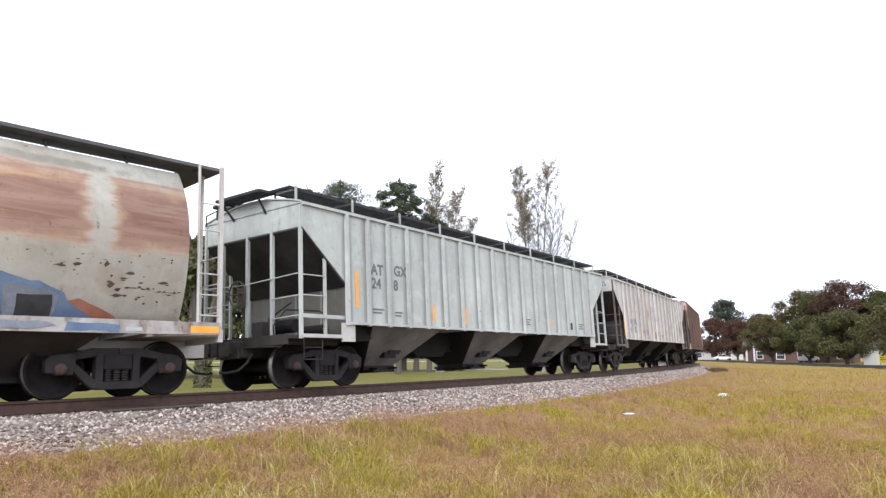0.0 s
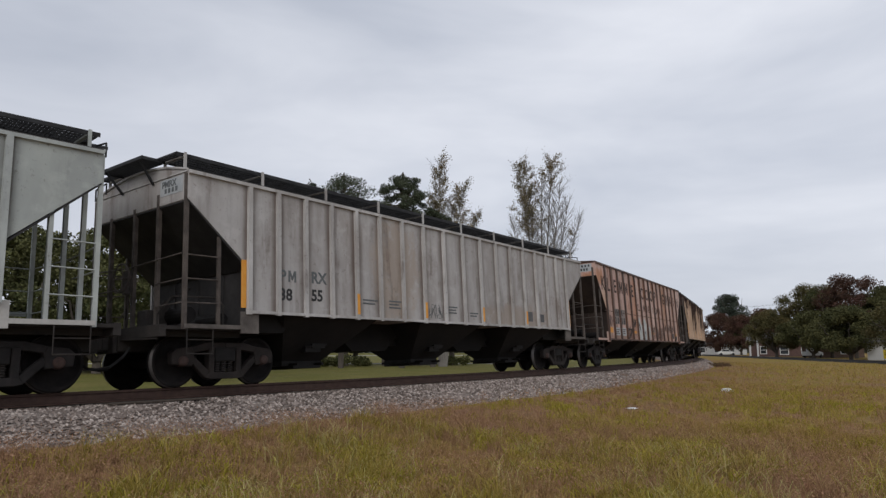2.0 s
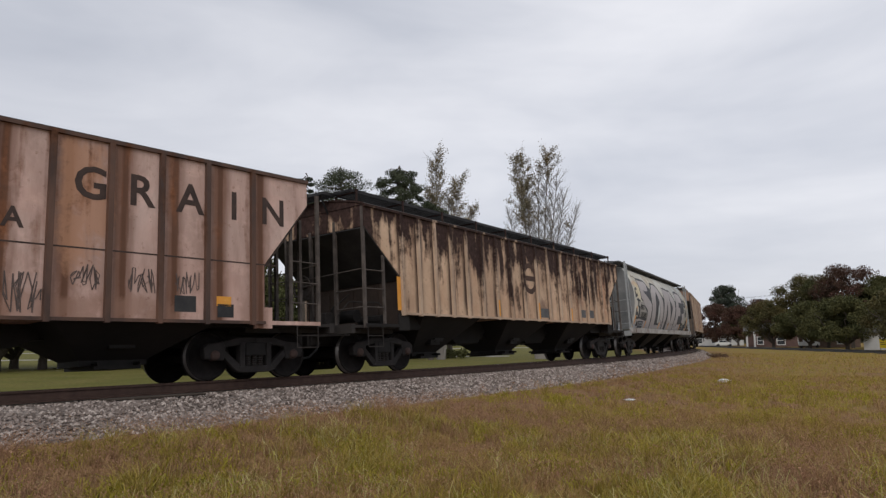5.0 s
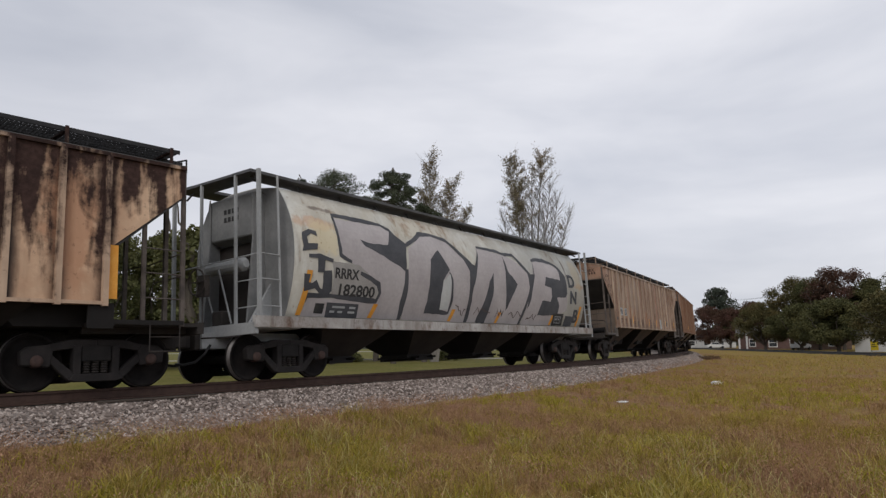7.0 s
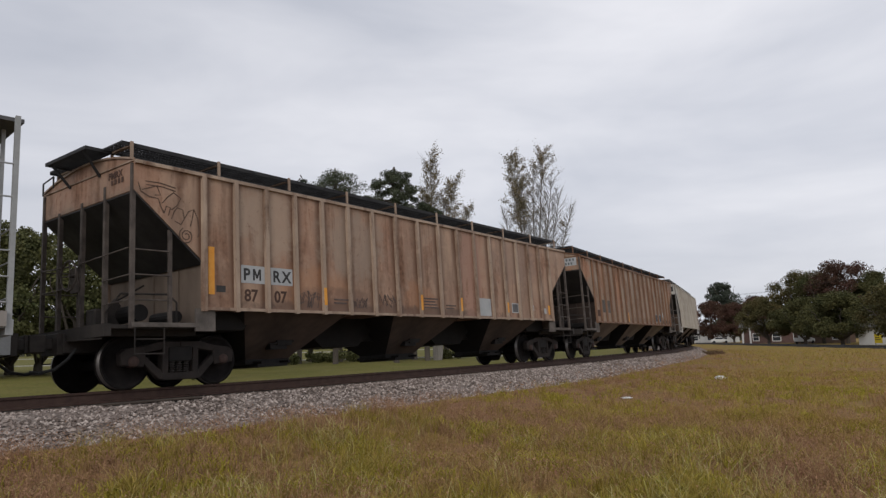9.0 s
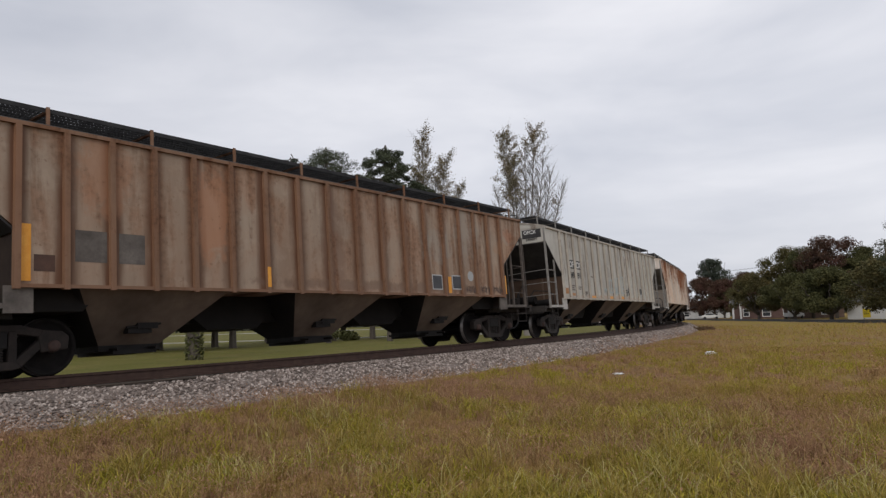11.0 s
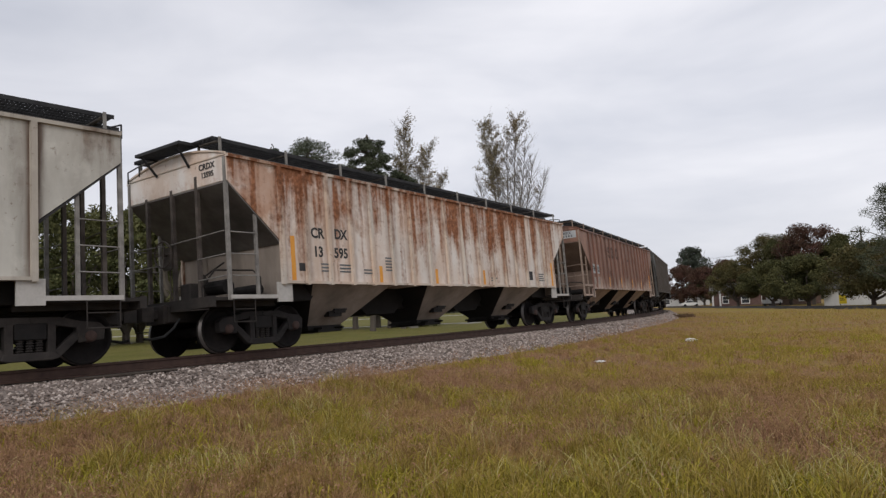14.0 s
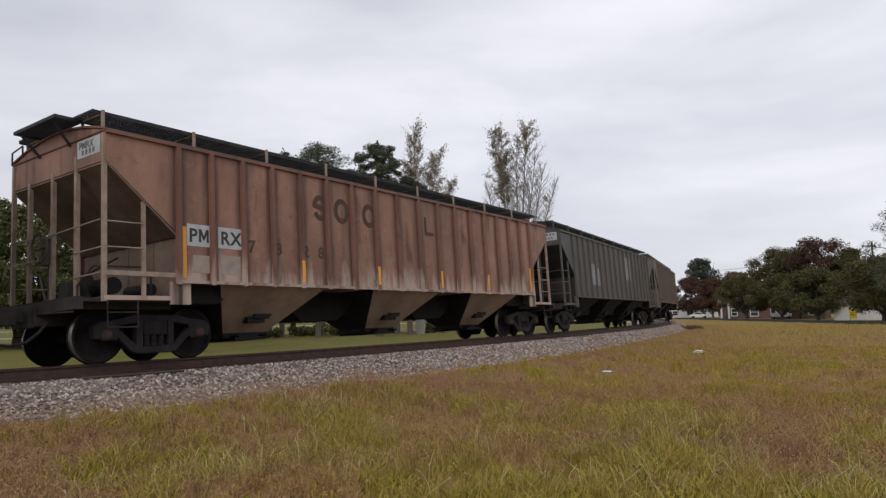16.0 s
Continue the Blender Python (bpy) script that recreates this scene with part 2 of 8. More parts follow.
def prism(bm, outline, y0, y1, plane="xz"):
    """A polygon in the xz (or yz) plane, drawn out along the remaining axis."""
    put = (lambda a, b, d: (a, d, b)) if plane == "xz" else (lambda a, b, d: (d, a, b)) if plane == "yz" else (lambda a, b, d: (a, b, d))
    lo = [bm.verts.new(put(a, b, y0)) for a, b in outline]
    hi = [bm.verts.new(put(a, b, y1)) for a, b in outline]
    faces = [bm.faces.new(lo), bm.faces.new(hi[::-1])]
    for i in range(len(lo)):
        j = (i + 1) % len(lo)
        faces.append(bm.faces.new((lo[j], lo[i], hi[i], hi[j])))
    bmesh.ops.recalc_face_normals(bm, faces=faces)
    return lo + hi


def tube(bm, p, q, r0, r1=None, sides=6):
    """A round bar from p to q."""
    p, q = Vector(p), Vector(q)
    r1 = r0 if r1 is None else r1
    way = (q - p).normalized()
    a = way.orthogonal().normalized()
    b = way.cross(a)
    ring = lambda c, r: [bm.verts.new(c + (a * math.cos(t) + b * math.sin(t)) * r) for t in (2 * math.pi * i / sides for i in range(sides))]
    lo, hi = ring(p, r0), ring(q, r1)
    for i in range(sides):
        j = (i + 1) % sides
        bm.faces.new((lo[i], lo[j], hi[j], hi[i]))
    bm.faces.new(lo[::-1])
    bm.faces.new(hi)


def lathe_y(bm, profile, sides=28, x=0.0, z=0.0):
    """Turns (y, radius) pairs about an axle along y."""
    rings = []
    for y, r in profile:
        rings.append([bm.verts.new((x + r * math.cos(t), y, z + r * math.sin(t))) for t in (2 * math.pi * i / sides for i in range(sides))])
    for a, b in zip(rings, rings[1:]):
        for i in range(sides):
            j = (i + 1) % sides
            bm.faces.new((a[i], a[j], b[j], b[i]))
    bm.faces.new(rings[0][::-1])
    bm.faces.new(rings[-1])


def mesh_of(name, bm, smooth=False):
    bmesh.ops.recalc_face_normals(bm, faces=bm.faces)
    me = bpy.data.meshes.new(name)
    bm.to_mesh(me)
    bm.free()
    if smooth:
        me.shade_smooth()
    return me


def part(name, shape, material, parent, label="", m=None):
    """One mesh object under a thing or a part; shape is a bmesh or a mesh to share."""
    me = mesh_of(name, shape) if isinstance(shape, bmesh.types.BMesh) else shape
    ob = new(name, me)
    if not me.materials:
        me.materials.append(material)
    elif me.materials[0] is not material:
        ob.material_slots[0].link = "OBJECT"
        ob.material_slots[0].material = material
    ob.parent = parent
    if m is not None:
        ob.matrix_basis = m
    if label:
        tagged(ob, label)
    return ob


def soup(name, verts, faces, material, smooth=False):
    me = bpy.data.meshes.new(name)
    me.from_pydata(verts.tolist() if hasattr(verts, "tolist") else verts, [], faces.tolist() if hasattr(faces, "tolist") else faces)
    me.materials.append(material)
    if smooth:
        me.shade_smooth()
    return me


# ---- the track's line: a curve that bends away behind the train ----
LINE = dict(x=-4.710, y=13.846, heading=38.978, bend=0.006673, ease=-3.189e-05)
CANT = 2.96
RAIL_Z = EYE[2] - 0.7015
S_MIN, S_MAX, S_STEP = -200.0, 300.0, 0.25
_n0, _n1 = int(-S_MIN / S_STEP), int(S_MAX / S_STEP)


def _integrate():
    pts = {0: (LINE["x"], LINE["y"])}
    for way, count in ((1, _n1), (-1, _n0)):
        x, y = pts[0]
        for i in range(count):
            s = way * (i + 0.5) * S_STEP
            h = radians(LINE["heading"]) - (LINE["bend"] * s + 0.5 * LINE["ease"] * s * s)
            x += way * S_STEP * math.sin(h)
            y += way * S_STEP * math.cos(h)
            pts[way * (i + 1)] = (x, y)
    return np.array([pts[i] for i in range(-_n0, _n1 + 1)])


TRACK = _integrate()


def on_line(s):
    f = (s - S_MIN) / S_STEP
    i = max(0, min(len(TRACK) - 2, int(math.floor(f))))
    return TRACK[i] + (TRACK[i + 1] - TRACK[i]) * (f - i)


def beside(s, lateral, z=0.0):
    """A point beside the track: lateral metres towards the meadow, z above the rail heads, leaning with the cant."""
    p = on_line(s)
    d = on_line(s + 0.3) - on_line(s - 0.3)
    d /= np.hypot(*d)
    c = radians(CANT)
    w = lateral * math.cos(c) - z * math.sin(c)
    return Vector((p[0] + d[1] * w, p[1] - d[0] * w, RAIL_Z + z * math.cos(c) + lateral * math.sin(c)))


def lateral_of(x, y):
    """Distance from the track, positive on the meadow's side (vectorised)."""
    x, y = np.asarray(x, float), np.asarray(y, float)
    pts = TRACK[::4]
    d = np.gradient(pts, axis=0)
    d /= np.linalg.norm(d, axis=1)[:, None]
    flat = np.stack([x.ravel(), y.ravel()], 1)
    out = np.empty(len(flat))
    for a in range(0, len(flat), 4000):
        c = flat[a:a + 4000]
        q = ((c[:, None, :] - pts[None]) ** 2).sum(2).argmin(1)
        r = c - pts[q]
        out[a:a + 4000] = r[:, 0] * d[q, 1] - r[:, 1] * d[q, 0]
        far = np.hypot(r[:, 0], r[:, 1])
        out[a:a + 4000] = np.sign(out[a:a + 4000]) * far
    return out.reshape(x.shape)


# ---- ground ----
def ground_height(x, y):
    lat = lateral_of(x, y)
    rise = np.clip((7.0 - np.abs(lat)) / 4.0, 0, 1)
    rise = rise * rise * (3 - 2 * rise)
    bumps = 0.03 * np.sin(x * 0.9 + 1.3 * np.sin(y * 0.5)) * np.sin(y * 0.8 + 0.7) + 0.02 * np.sin(x * 2.1 + y * 1.7)
    return 0.2 * rise + bumps * np.clip((np.abs(lat) - 2.5) / 2, 0, 1), lat


def hash2(i, j, seed):
    h = np.sin(i * 127.1 + j * 311.7 + seed * 74.7) * 43758.5453
    return h - np.floor(h)


def field(x, y, size, seed, octaves=4):
    """Smooth patchy values from 0 to 1 over the plan."""
    total, weight, out = 0.0, 1.0, 0.0
    for o in range(octaves):
        u, v = x / size * 2 ** o + 17.3 * o, y / size * 2 ** o - 9.1 * o
        i, j = np.floor(u), np.floor(v)
        f, g = u - i, v - j
        f, g = f * f * (3 - 2 * f), g * g * (3 - 2 * g)
        a = hash2(i, j, seed) * (1 - f) + hash2(i + 1, j, seed) * f
        b = hash2(i, j + 1, seed) * (1 - f) + hash2(i + 1, j + 1, seed) * f
        out = out + weight * (a * (1 - g) + b * g)
        total += weight
        weight *= 0.55
    return out / total


def meadow(x, y, lat):
    """How green and how ochre the meadow is; the rest is reddish seed grass."""
    away = np.clip((lat - 3.2) / 4.5, 0, 1)
    d = np.hypot(x, y)
    close = np.clip((11.5 - d) / 4.5, 0, 1)
    green = 0.62 * field(x, y, 0.95, 3) + 0.38 * field(x, y, 0.38, 41, 3) + 0.045 * close + 0.03 * np.clip(x / 8, -0.5, 1) - 0.05 * (1 - away)
    ochre = 0.7 * field(x, y, 3.2, 8) + 0.3 * field(x, y, 0.8, 52, 3) + 0.017 * np.clip(x - 1.5, -4, 9) - 0.16 * (1 - away)
    ramp = lambda v, a, b: np.clip((v - a) / (b - a), 0, 1)
    return 0.9 * ramp(green, 0.52, 0.61), 0.9 * ramp(ochre, 0.44, 0.66)


def meadow_colour(n, fine):
    """Reddish seed grass, ochre and yellow-green patches; one field colours the soil and the blades."""
    red = n.mix(n.ramp(fine, 0.35, 0.65), (0.225, 0.118, 0.068), (0.31, 0.182, 0.106))
    ochre = n.mix(n.ramp(fine, 0.35, 0.65), (0.31, 0.198, 0.054), (0.255, 0.172, 0.038))
    green = n.mix(n.ramp(fine, 0.35, 0.65), (0.215, 0.172, 0.018), (0.31, 0.236, 0.036))
    for name in ("ochre", "green"):
        a = n.node("ShaderNodeAttribute")
        a.attribute_name = name
        red = n.mix(a.outputs["Fac"], red, ochre if name == "ochre" else green)
    return red


def paint_field(me, x, y, lat, each):
    """Stores the field on the mesh, each value for so many points."""
    for name, v in zip(("green", "ochre"), meadow(x, y, lat)):
        me.attributes.new(name, "FLOAT", "POINT").data.foreach_set("value", np.repeat(v, each).astype(np.float32))


def make_ground():
    n = Nodes("dry_meadow_soil", 0.95, 0, 0.1)
    v = n.coords(world=True)
    fine = n.noise(v, 6.0, 4, 0.6)
    c = meadow_colour(n, n.noise(v, 1.3, 5, 0.65))
    lawn_c = n.mix(n.ramp(n.noise(v, 0.35, 5), 0.35, 0.65), (0.125, 0.130, 0.026), (0.175, 0.155, 0.044))
    a = n.node("ShaderNodeAttribute")
    a.attribute_name = "lawn"
    c = n.mix(a.outputs["Fac"], c, lawn_c)
    c = n.mix(n.ramp(fine, 0.35, 0.75, (0, 0, 0), (0.8, 0.8, 0.8)), c, (0.06, 0.045, 0.02))
    n.color(c)
    n.bump(fine, 0.6, 0.05)
    near = np.concatenate([np.arange(-44, 60.01, 0.7)])
    grow = 60 + np.cumsum(0.7 * 1.13 ** np.arange(1, 52))
    grow = grow[grow < 3500]
    xs = np.concatenate([-(grow[::-1] - 60) - 44, near, grow])
    ys = np.concatenate([-(grow[::-1] - 60) - 30, np.arange(-30, 75.01, 0.7), grow + 15])
    gx, gy = np.meshgrid(xs, ys)
    gz, lat = ground_height(gx, gy)
    w, h = len(xs), len(ys)
    idx = np.arange(w * h).reshape(h, w)
    faces = np.stack([idx[:-1, :-1], idx[:-1, 1:], idx[1:, 1:], idx[1:, :-1]], -1).reshape(-1, 4)
    me = soup("ground", np.stack([gx, gy, gz], -1).reshape(-1, 3), faces, n.mat, True)
    at = me.attributes.new("lawn", "FLOAT", "POINT")
    at.data.foreach_set("value", np.clip((-lat.ravel() - 3.0) / 2.0, 0, 1))
    paint_field(me, gx.ravel(), gy.ravel(), lat.ravel(), 1)
    tagged(new("ground", me), "meadow of dry reddish and olive grass with a mown lawn beyond", "ground", kind="structure")


make_ground()


# ---- track: ballast, sleepers and two rails ----
def ballast_profile(lat):
    """Height over the rail heads, before the cant."""
    a = abs(lat)
    if a < 1.45:
        return -0.24
    return -0.24 - (a - 1.45) * (0.36 if lat > 0 else 0.22)


def narrow(d):
    """How much of the shoulder's width is left at a distance from the road end of the meadow."""
    f = np.clip((d - 22) / 16, 0, 1)
    return 1 - 0.45 * f * f * (3 - 2 * f)


def make_track():
    n = Nodes("grey_ballast", 0.9, 0, 0.2)
    v = n.coords(world=True)
    vor = n.node("ShaderNodeTexVoronoi", Scale=17.0)
    n.link(v, vor.inputs["Vector"])
    c = n.mix(n.ramp(vor.outputs["Color"], 0.1, 0.9), (0.12, 0.10, 0.088), (0.36, 0.315, 0.28))
    c = n.mix(n.ramp(n.noise(v, 0.6, 4), 0.4, 0.75), c, (0.20, 0.155, 0.13))
    n.color(c)
    n.bump(vor.outputs["Distance"], 0.9, 0.05)
    lats = np.concatenate([np.linspace(-3.4, -1.45, 5), np.linspace(-0.9, 0.9, 3), np.linspace(1.45, 3.2, 8)])
    stations = np.arange(-185, 240.01, 1.0)
    verts, faces = [], []
    rng = random.Random(3)
    for s in stations:
        for lat in lats:
            wide = 1.45 + (lat - 1.45) * float(narrow(np.hypot(*on_line(s)))) if lat > 1.45 else lat
            p = beside(s, wide, ballast_profile(lat))
            p.z += rng.uniform(-0.02, 0.02)
            verts.append(tuple(p))
    k = len(lats)
    for i in range(len(stations) - 1):
        for j in range(k - 1):
            a = i * k + j
            faces.append((a, a + 1, a + k + 1, a + k))
    track = tagged(new("railway_track"), "curved single railway track on grey stone ballast", "railway track", kind="structure")
    bed = part("ballast_bed", soup("ballast_bed", verts, faces, n.mat), n.mat, track, "grey crushed-stone ballast shoulder")
    # rails: a flat-bottomed section drawn along the line
    sec = [(-0.076, -0.19), (0.076, -0.19), (0.076, -0.172), (0.012, -0.15), (0.012, -0.045), (0.036, -0.035), (0.036, -0.004), (0.028, 0.0),
           (-0.028, 0.0), (-0.036, -0.004), (-0.036, -0.035), (-0.012, -0.045), (-0.012, -0.15), (-0.076, -0.172)]
    for lat0 in (0.7535, -0.7535):
        verts, faces = [], []
        st = np.arange(-185, 230.01, 1.0)
        for s in st:
            verts += [tuple(beside(s, lat0 + a, b)) for a, b in sec]
        k2 = len(sec)
        for i in range(len(st) - 1):
            for j in range(k2):
                a, b = i * k2 + j, i * k2 + (j + 1) % k2
                faces.append((a, b, b + k2, a + k2))
        me = soup("rail", verts, faces, rail_rust)
        me.materials.append(rail_head)
        me.polygons.foreach_set("material_index", [1 if (i % k2) == 7 else 0 for i in range(len(faces))])
        part("rail", me, rail_rust, track, "brown rusted steel rail with a worn bright head")
    # sleepers with tie plates
    bm = bmesh.new()
    box(bm, -0.115, 0.115, -1.3, 1.3, -0.38, -0.2)
    bmesh.ops.bevel(bm, geom=bm.edges[:], offset=0.012, segments=1, affect="EDGES")
    tie = mesh_of("sleeper", bm)
    rng = random.Random(5)
    for i in range(190):
        s = -22 + i * 0.53 + rng.uniform(-0.03, 0.03)
        p, d = beside(s, 0, 0), on_line(s + 0.3) - on_line(s - 0.3)
        m = pose(*p, -CANT, 0, math.degrees(math.atan2(d[1], d[0])) + rng.uniform(-1.2, 1.2))
        part("sleeper", tie, tie_wood, track, m=m @ pose(0, rng.uniform(-0.03, 0.03), 0))
    return track


track = make_track()


def make_stones():
    """Loose ballast on the near shoulder."""
    n = Nodes("ballast_stone", 0.9, 0, 0.25)
    g = n.node("ShaderNodeNewGeometry")
    r = n.node("ShaderNodeValToRGB")
    r.color_ramp.elements[0].color, r.color_ramp.elements[1].color = (0.065, 0.053, 0.047, 1), (0.55, 0.48, 0.43, 1)
    mid = r.color_ramp.elements.new(0.55)
    mid.color = (0.245, 0.203, 0.180, 1)
    n.link(g.outputs["Random Per Island"], r.inputs[0])
    v = n.coords(world=True)
    n.color(n.mix(n.ramp(n.noise(v, 40, 3), 0.4, 0.8), r.outputs[0], (0.2, 0.15, 0.12)))
    rng = np.random.default_rng(11)
    octa = np.array([(1, 0, 0), (-1, 0, 0), (0, 1, 0), (0, -1, 0), (0, 0, 1), (0, 0, -1)], float)
    tri = np.array([(0, 2, 4), (2, 1, 4), (1, 3, 4), (3, 0, 4), (2, 0, 5), (1, 2, 5), (3, 1, 5), (0, 3, 5)])
    for name, s0, s1, count, size in (("loose_ballast", -11, 14, 22000, 0.044), ("loose_ballast", 14, 60, 14000, 0.055)):
        u = rng.random(count)
        ss = s0 + (s1 - s0) * u
        la = 0.86 + 2.0 * rng.random(count) + 0.55 * rng.random(count) ** 4
        base = np.array([beside(s, l if l < 1.45 else 1.45 + (l - 1.45) * float(narrow(np.hypot(*on_line(s)))), ballast_profile(l) if l < 3.3 else ballast_profile(3.3) - 0.01) for s, l in zip(ss, la)])
        sz = size * rng.uniform(0.55, 1.3, count)
        vs = octa[None] * sz[:, None, None] * rng.uniform(0.55, 1.15, (count, 6, 1)) * np.array([1, 1, 0.75])
        ang = rng.random(count) * 6.283
        ca, sa = np.cos(ang), np.sin(ang)
        vx = vs[:, :, 0] * ca[:, None] - vs[:, :, 1] * sa[:, None]
        vy = vs[:, :, 0] * sa[:, None] + vs[:, :, 1] * ca[:, None]
        tilt = rng.uniform(-0.5, 0.5, count)[:, None]
        vz = vs[:, :, 2] + vx * tilt
        vs = np.stack([vx, vy, vz], -1) + base[:, None] + np.array([0, 0, 0.006])
        fs = (np.arange(count)[:, None, None] * 6 + tri[None]).reshape(-1, 3)
        tagged(new(name, soup(name, vs.reshape(-1, 3), fs, n.mat)), "loose grey and white ballast stones along the track", "ballast", kind="stuff")


make_stones()


SHOULDER_LAT = np.linspace(1.4, 3.3, 20)
SHOULDER_Z = np.array([beside(0, l, ballast_profile(l)).z for l in SHOULDER_LAT])


def stand(x, y):
    """The height on which grass grows, on soil or on the ballast's foot."""
    gz, lat = ground_height(x, y)
    slid = 1.45 + (lat - 1.45) / narrow(np.hypot(x, y))
    return np.where(slid < 3.3, np.maximum(gz, np.interp(slid, SHOULDER_LAT, SHOULDER_Z)), gz), lat


def ragged_edge(x, y):
    return 2.25 + 1.1 * field(x, y, 1.3, 15, 3) - 0.5 * np.clip((np.hypot(x, y) - 17) / 14, 0, 1) - 0.5 * np.clip((np.hypot(x, y) - 27) / 12, 0, 1)


def blades(base, a, wide, lean, hgt, bow=0.35):
    """Bent tapering blades: a quad and a tip each."""
    side = np.stack([np.cos(a) * wide, np.sin(a) * wide, 0 * a], -1)
    up = np.stack([0 * hgt, 0 * hgt, hgt], -1)
    v = np.stack([base + side, base - side, base - side * 0.7 + lean * bow + up * 0.68, base + side * 0.7 + lean * bow + up * 0.68, base + lean + up * 0.97], 1).reshape(-1, 3)
    i = np.arange(len(base))[:, None] * 5
    return v, (i + np.array([0, 1, 2, 3])).tolist() + (i + np.array([3, 2, 4])).tolist()


def sector(rng, count, near, far, power=0.8):
    az = np.radians(rng.uniform(-37, 39, count))
    d = near + (far - near) * rng.random(count) ** power
    return d * np.sin(az), d * np.cos(az)


def make_grass():
    n = Nodes("grass_blades", 0.85, 0, 0.15)
    g = n.node("ShaderNodeNewGeometry")
    c = meadow_colour(n, g.outputs["Random Per Island"])
    w = n.node("ShaderNodeMath")
    w.operation = "FRACT"
    n.link(n.math("MULTIPLY", g.outputs["Random Per Island"], 37.7), w.inputs[0])
    c = n.mix(n.ramp(w.outputs[0], 0.35, 1.0, (0, 0, 0), (0.55, 0.55, 0.55)), c, (0.44, 0.32, 0.13))
    c = n.mix(n.ramp(w.outputs[0], 0.0, 0.25, (0.5, 0.5, 0.5), (0, 0, 0)), c, (0.075, 0.060, 0.020))
    n.color(c)
    rng = np.random.default_rng(21)
    for near, far, count, tall, wide in ((4.7, 14, 190000, 0.15, 0.0033), (14, 32, 100000, 0.145, 0.006), (32, 80, 45000, 0.16, 0.014)):
        x, y = sector(rng, count, near, far)
        # gather the blades into tufts
        cell = 0.32 if near < 10 else 0.6
        jx, jy = hash2(np.floor(x / cell), np.floor(y / cell), 1), hash2(np.floor(x / cell), np.floor(y / cell), 2)
        pull = np.where(rng.random(count) < 0.6, 0.8 * rng.random(count) ** 0.5, 0.0)
        x = x + ((np.floor(x / cell) + jx) * cell - x) * pull
        y = y + ((np.floor(y / cell) + jy) * cell - y) * pull
        gz, lat = stand(x, y)
        keep = lat > ragged_edge(x, y) + 0.25 * rng.random(count)
        x, y, gz, pull, rank, lat = x[keep], y[keep], gz[keep], pull[keep], (jx[keep] * 7.3) % 1, lat[keep]
        k = len(x)
        green, ochre = meadow(x, y, lat)
        hgt = tall * (0.35 + 0.8 * rng.random(k) ** 1.5) * (0.55 + 0.6 * field(x, y, 1.2, 5, 2) + 0.45 * green)
        hgt *= np.where((pull > 0) & (rank > 0.66), 1.85, 0.9) * np.clip((lat - 1.6) / 2.4, 0.45, 1)
        la = rng.random(k) * 6.283
        reach = hgt * rng.uniform(0.2, 1.2, k)
        lean = np.stack([np.cos(la) * reach, np.sin(la) * reach, 0 * la], -1)
        v, f = blades(np.stack([x, y, gz - 0.012], -1), rng.random(k) * 6.283, wide, lean, hgt)
        me = soup("meadow_grass", v, f, n.mat)
        paint_field(me, x, y, lat, 5)
        tagged(new("meadow_grass", me), "dry reddish and yellow-green meadow grass", "grass", kind="stuff")


make_grass()


def make_seed_haze():
    """Airy reddish seed heads that stand over the short grass and creep on to the ballast."""
    n = Nodes("red_seed_heads", 0.9, 0, 0.1)
    g = n.node("ShaderNodeNewGeometry")
    c = n.mix(g.outputs["Random Per Island"], (0.23, 0.115, 0.070), (0.39, 0.24, 0.145))
    n.color(c)
    rng = np.random.default_rng(27)
    for near, far, count, size, grains in ((4.9, 15, 19000, 0.0045, 11), (15, 50, 14000, 0.010, 8)):
        x, y = sector(rng, count, near, far)
        gz, lat = stand(x, y)
        green, ochre = meadow(x, y, lat)
        dense = np.clip(1.0 - 0.8 * green - 0.5 * ochre, 0.15, 1) * (0.35 + 0.65 * (field(x, y, 0.9, 33, 2) > 0.42))
        keep = (lat > ragged_edge(x, y) - 0.12 + 0.2 * rng.random(count)) & (rng.random(count) < dense)
        x, y, gz = x[keep], y[keep], gz[keep]
        k = len(x)
        h = rng.uniform(0.16, 0.36, k) * (0.7 + 0.5 * field(x, y, 1.0, 9, 2))
        t = np.repeat(rng.random(k) * 6.283, grains)
        f = rng.uniform(0.35, 1.0, k * grains)
        spread = 0.055 * rng.normal(size=(k * grains, 2))
        bend = 0.12 * f ** 2
        hh = np.repeat(h, grains)
        p = np.stack([np.repeat(x, grains) + np.cos(t) * bend + spread[:, 0], np.repeat(y, grains) + np.sin(t) * bend + spread[:, 1], np.repeat(gz, grains) + hh * f], -1)
        a = rng.normal(size=(k * grains, 3)) * size
        b = rng.normal(size=(k * grains, 3)) * size
        b[:, 2] += size
        heads = np.stack([p - a, p + a, p + b * 1.6], 1).reshape(-1, 3)
        base = np.stack([x, y, gz - 0.01], -1)
        tip = np.stack([x + 0.12 * np.cos(t[::grains]), y + 0.12 * np.sin(t[::grains]), gz + h * 0.9], -1)
        s = np.stack([np.ones(k), 0 * h, 0 * h], -1) * size * 0.22
        stems = np.stack([base - s, base + s, tip], 1).reshape(-1, 3)
        v = np.concatenate([heads, stems])
        tagged(new("seed_grass", soup("seed_grass", v, np.arange(len(v)).reshape(-1, 3), n.mat)), "airy reddish seed-head grass along the ballast and meadow", "grass", kind="stuff")


make_seed_haze()


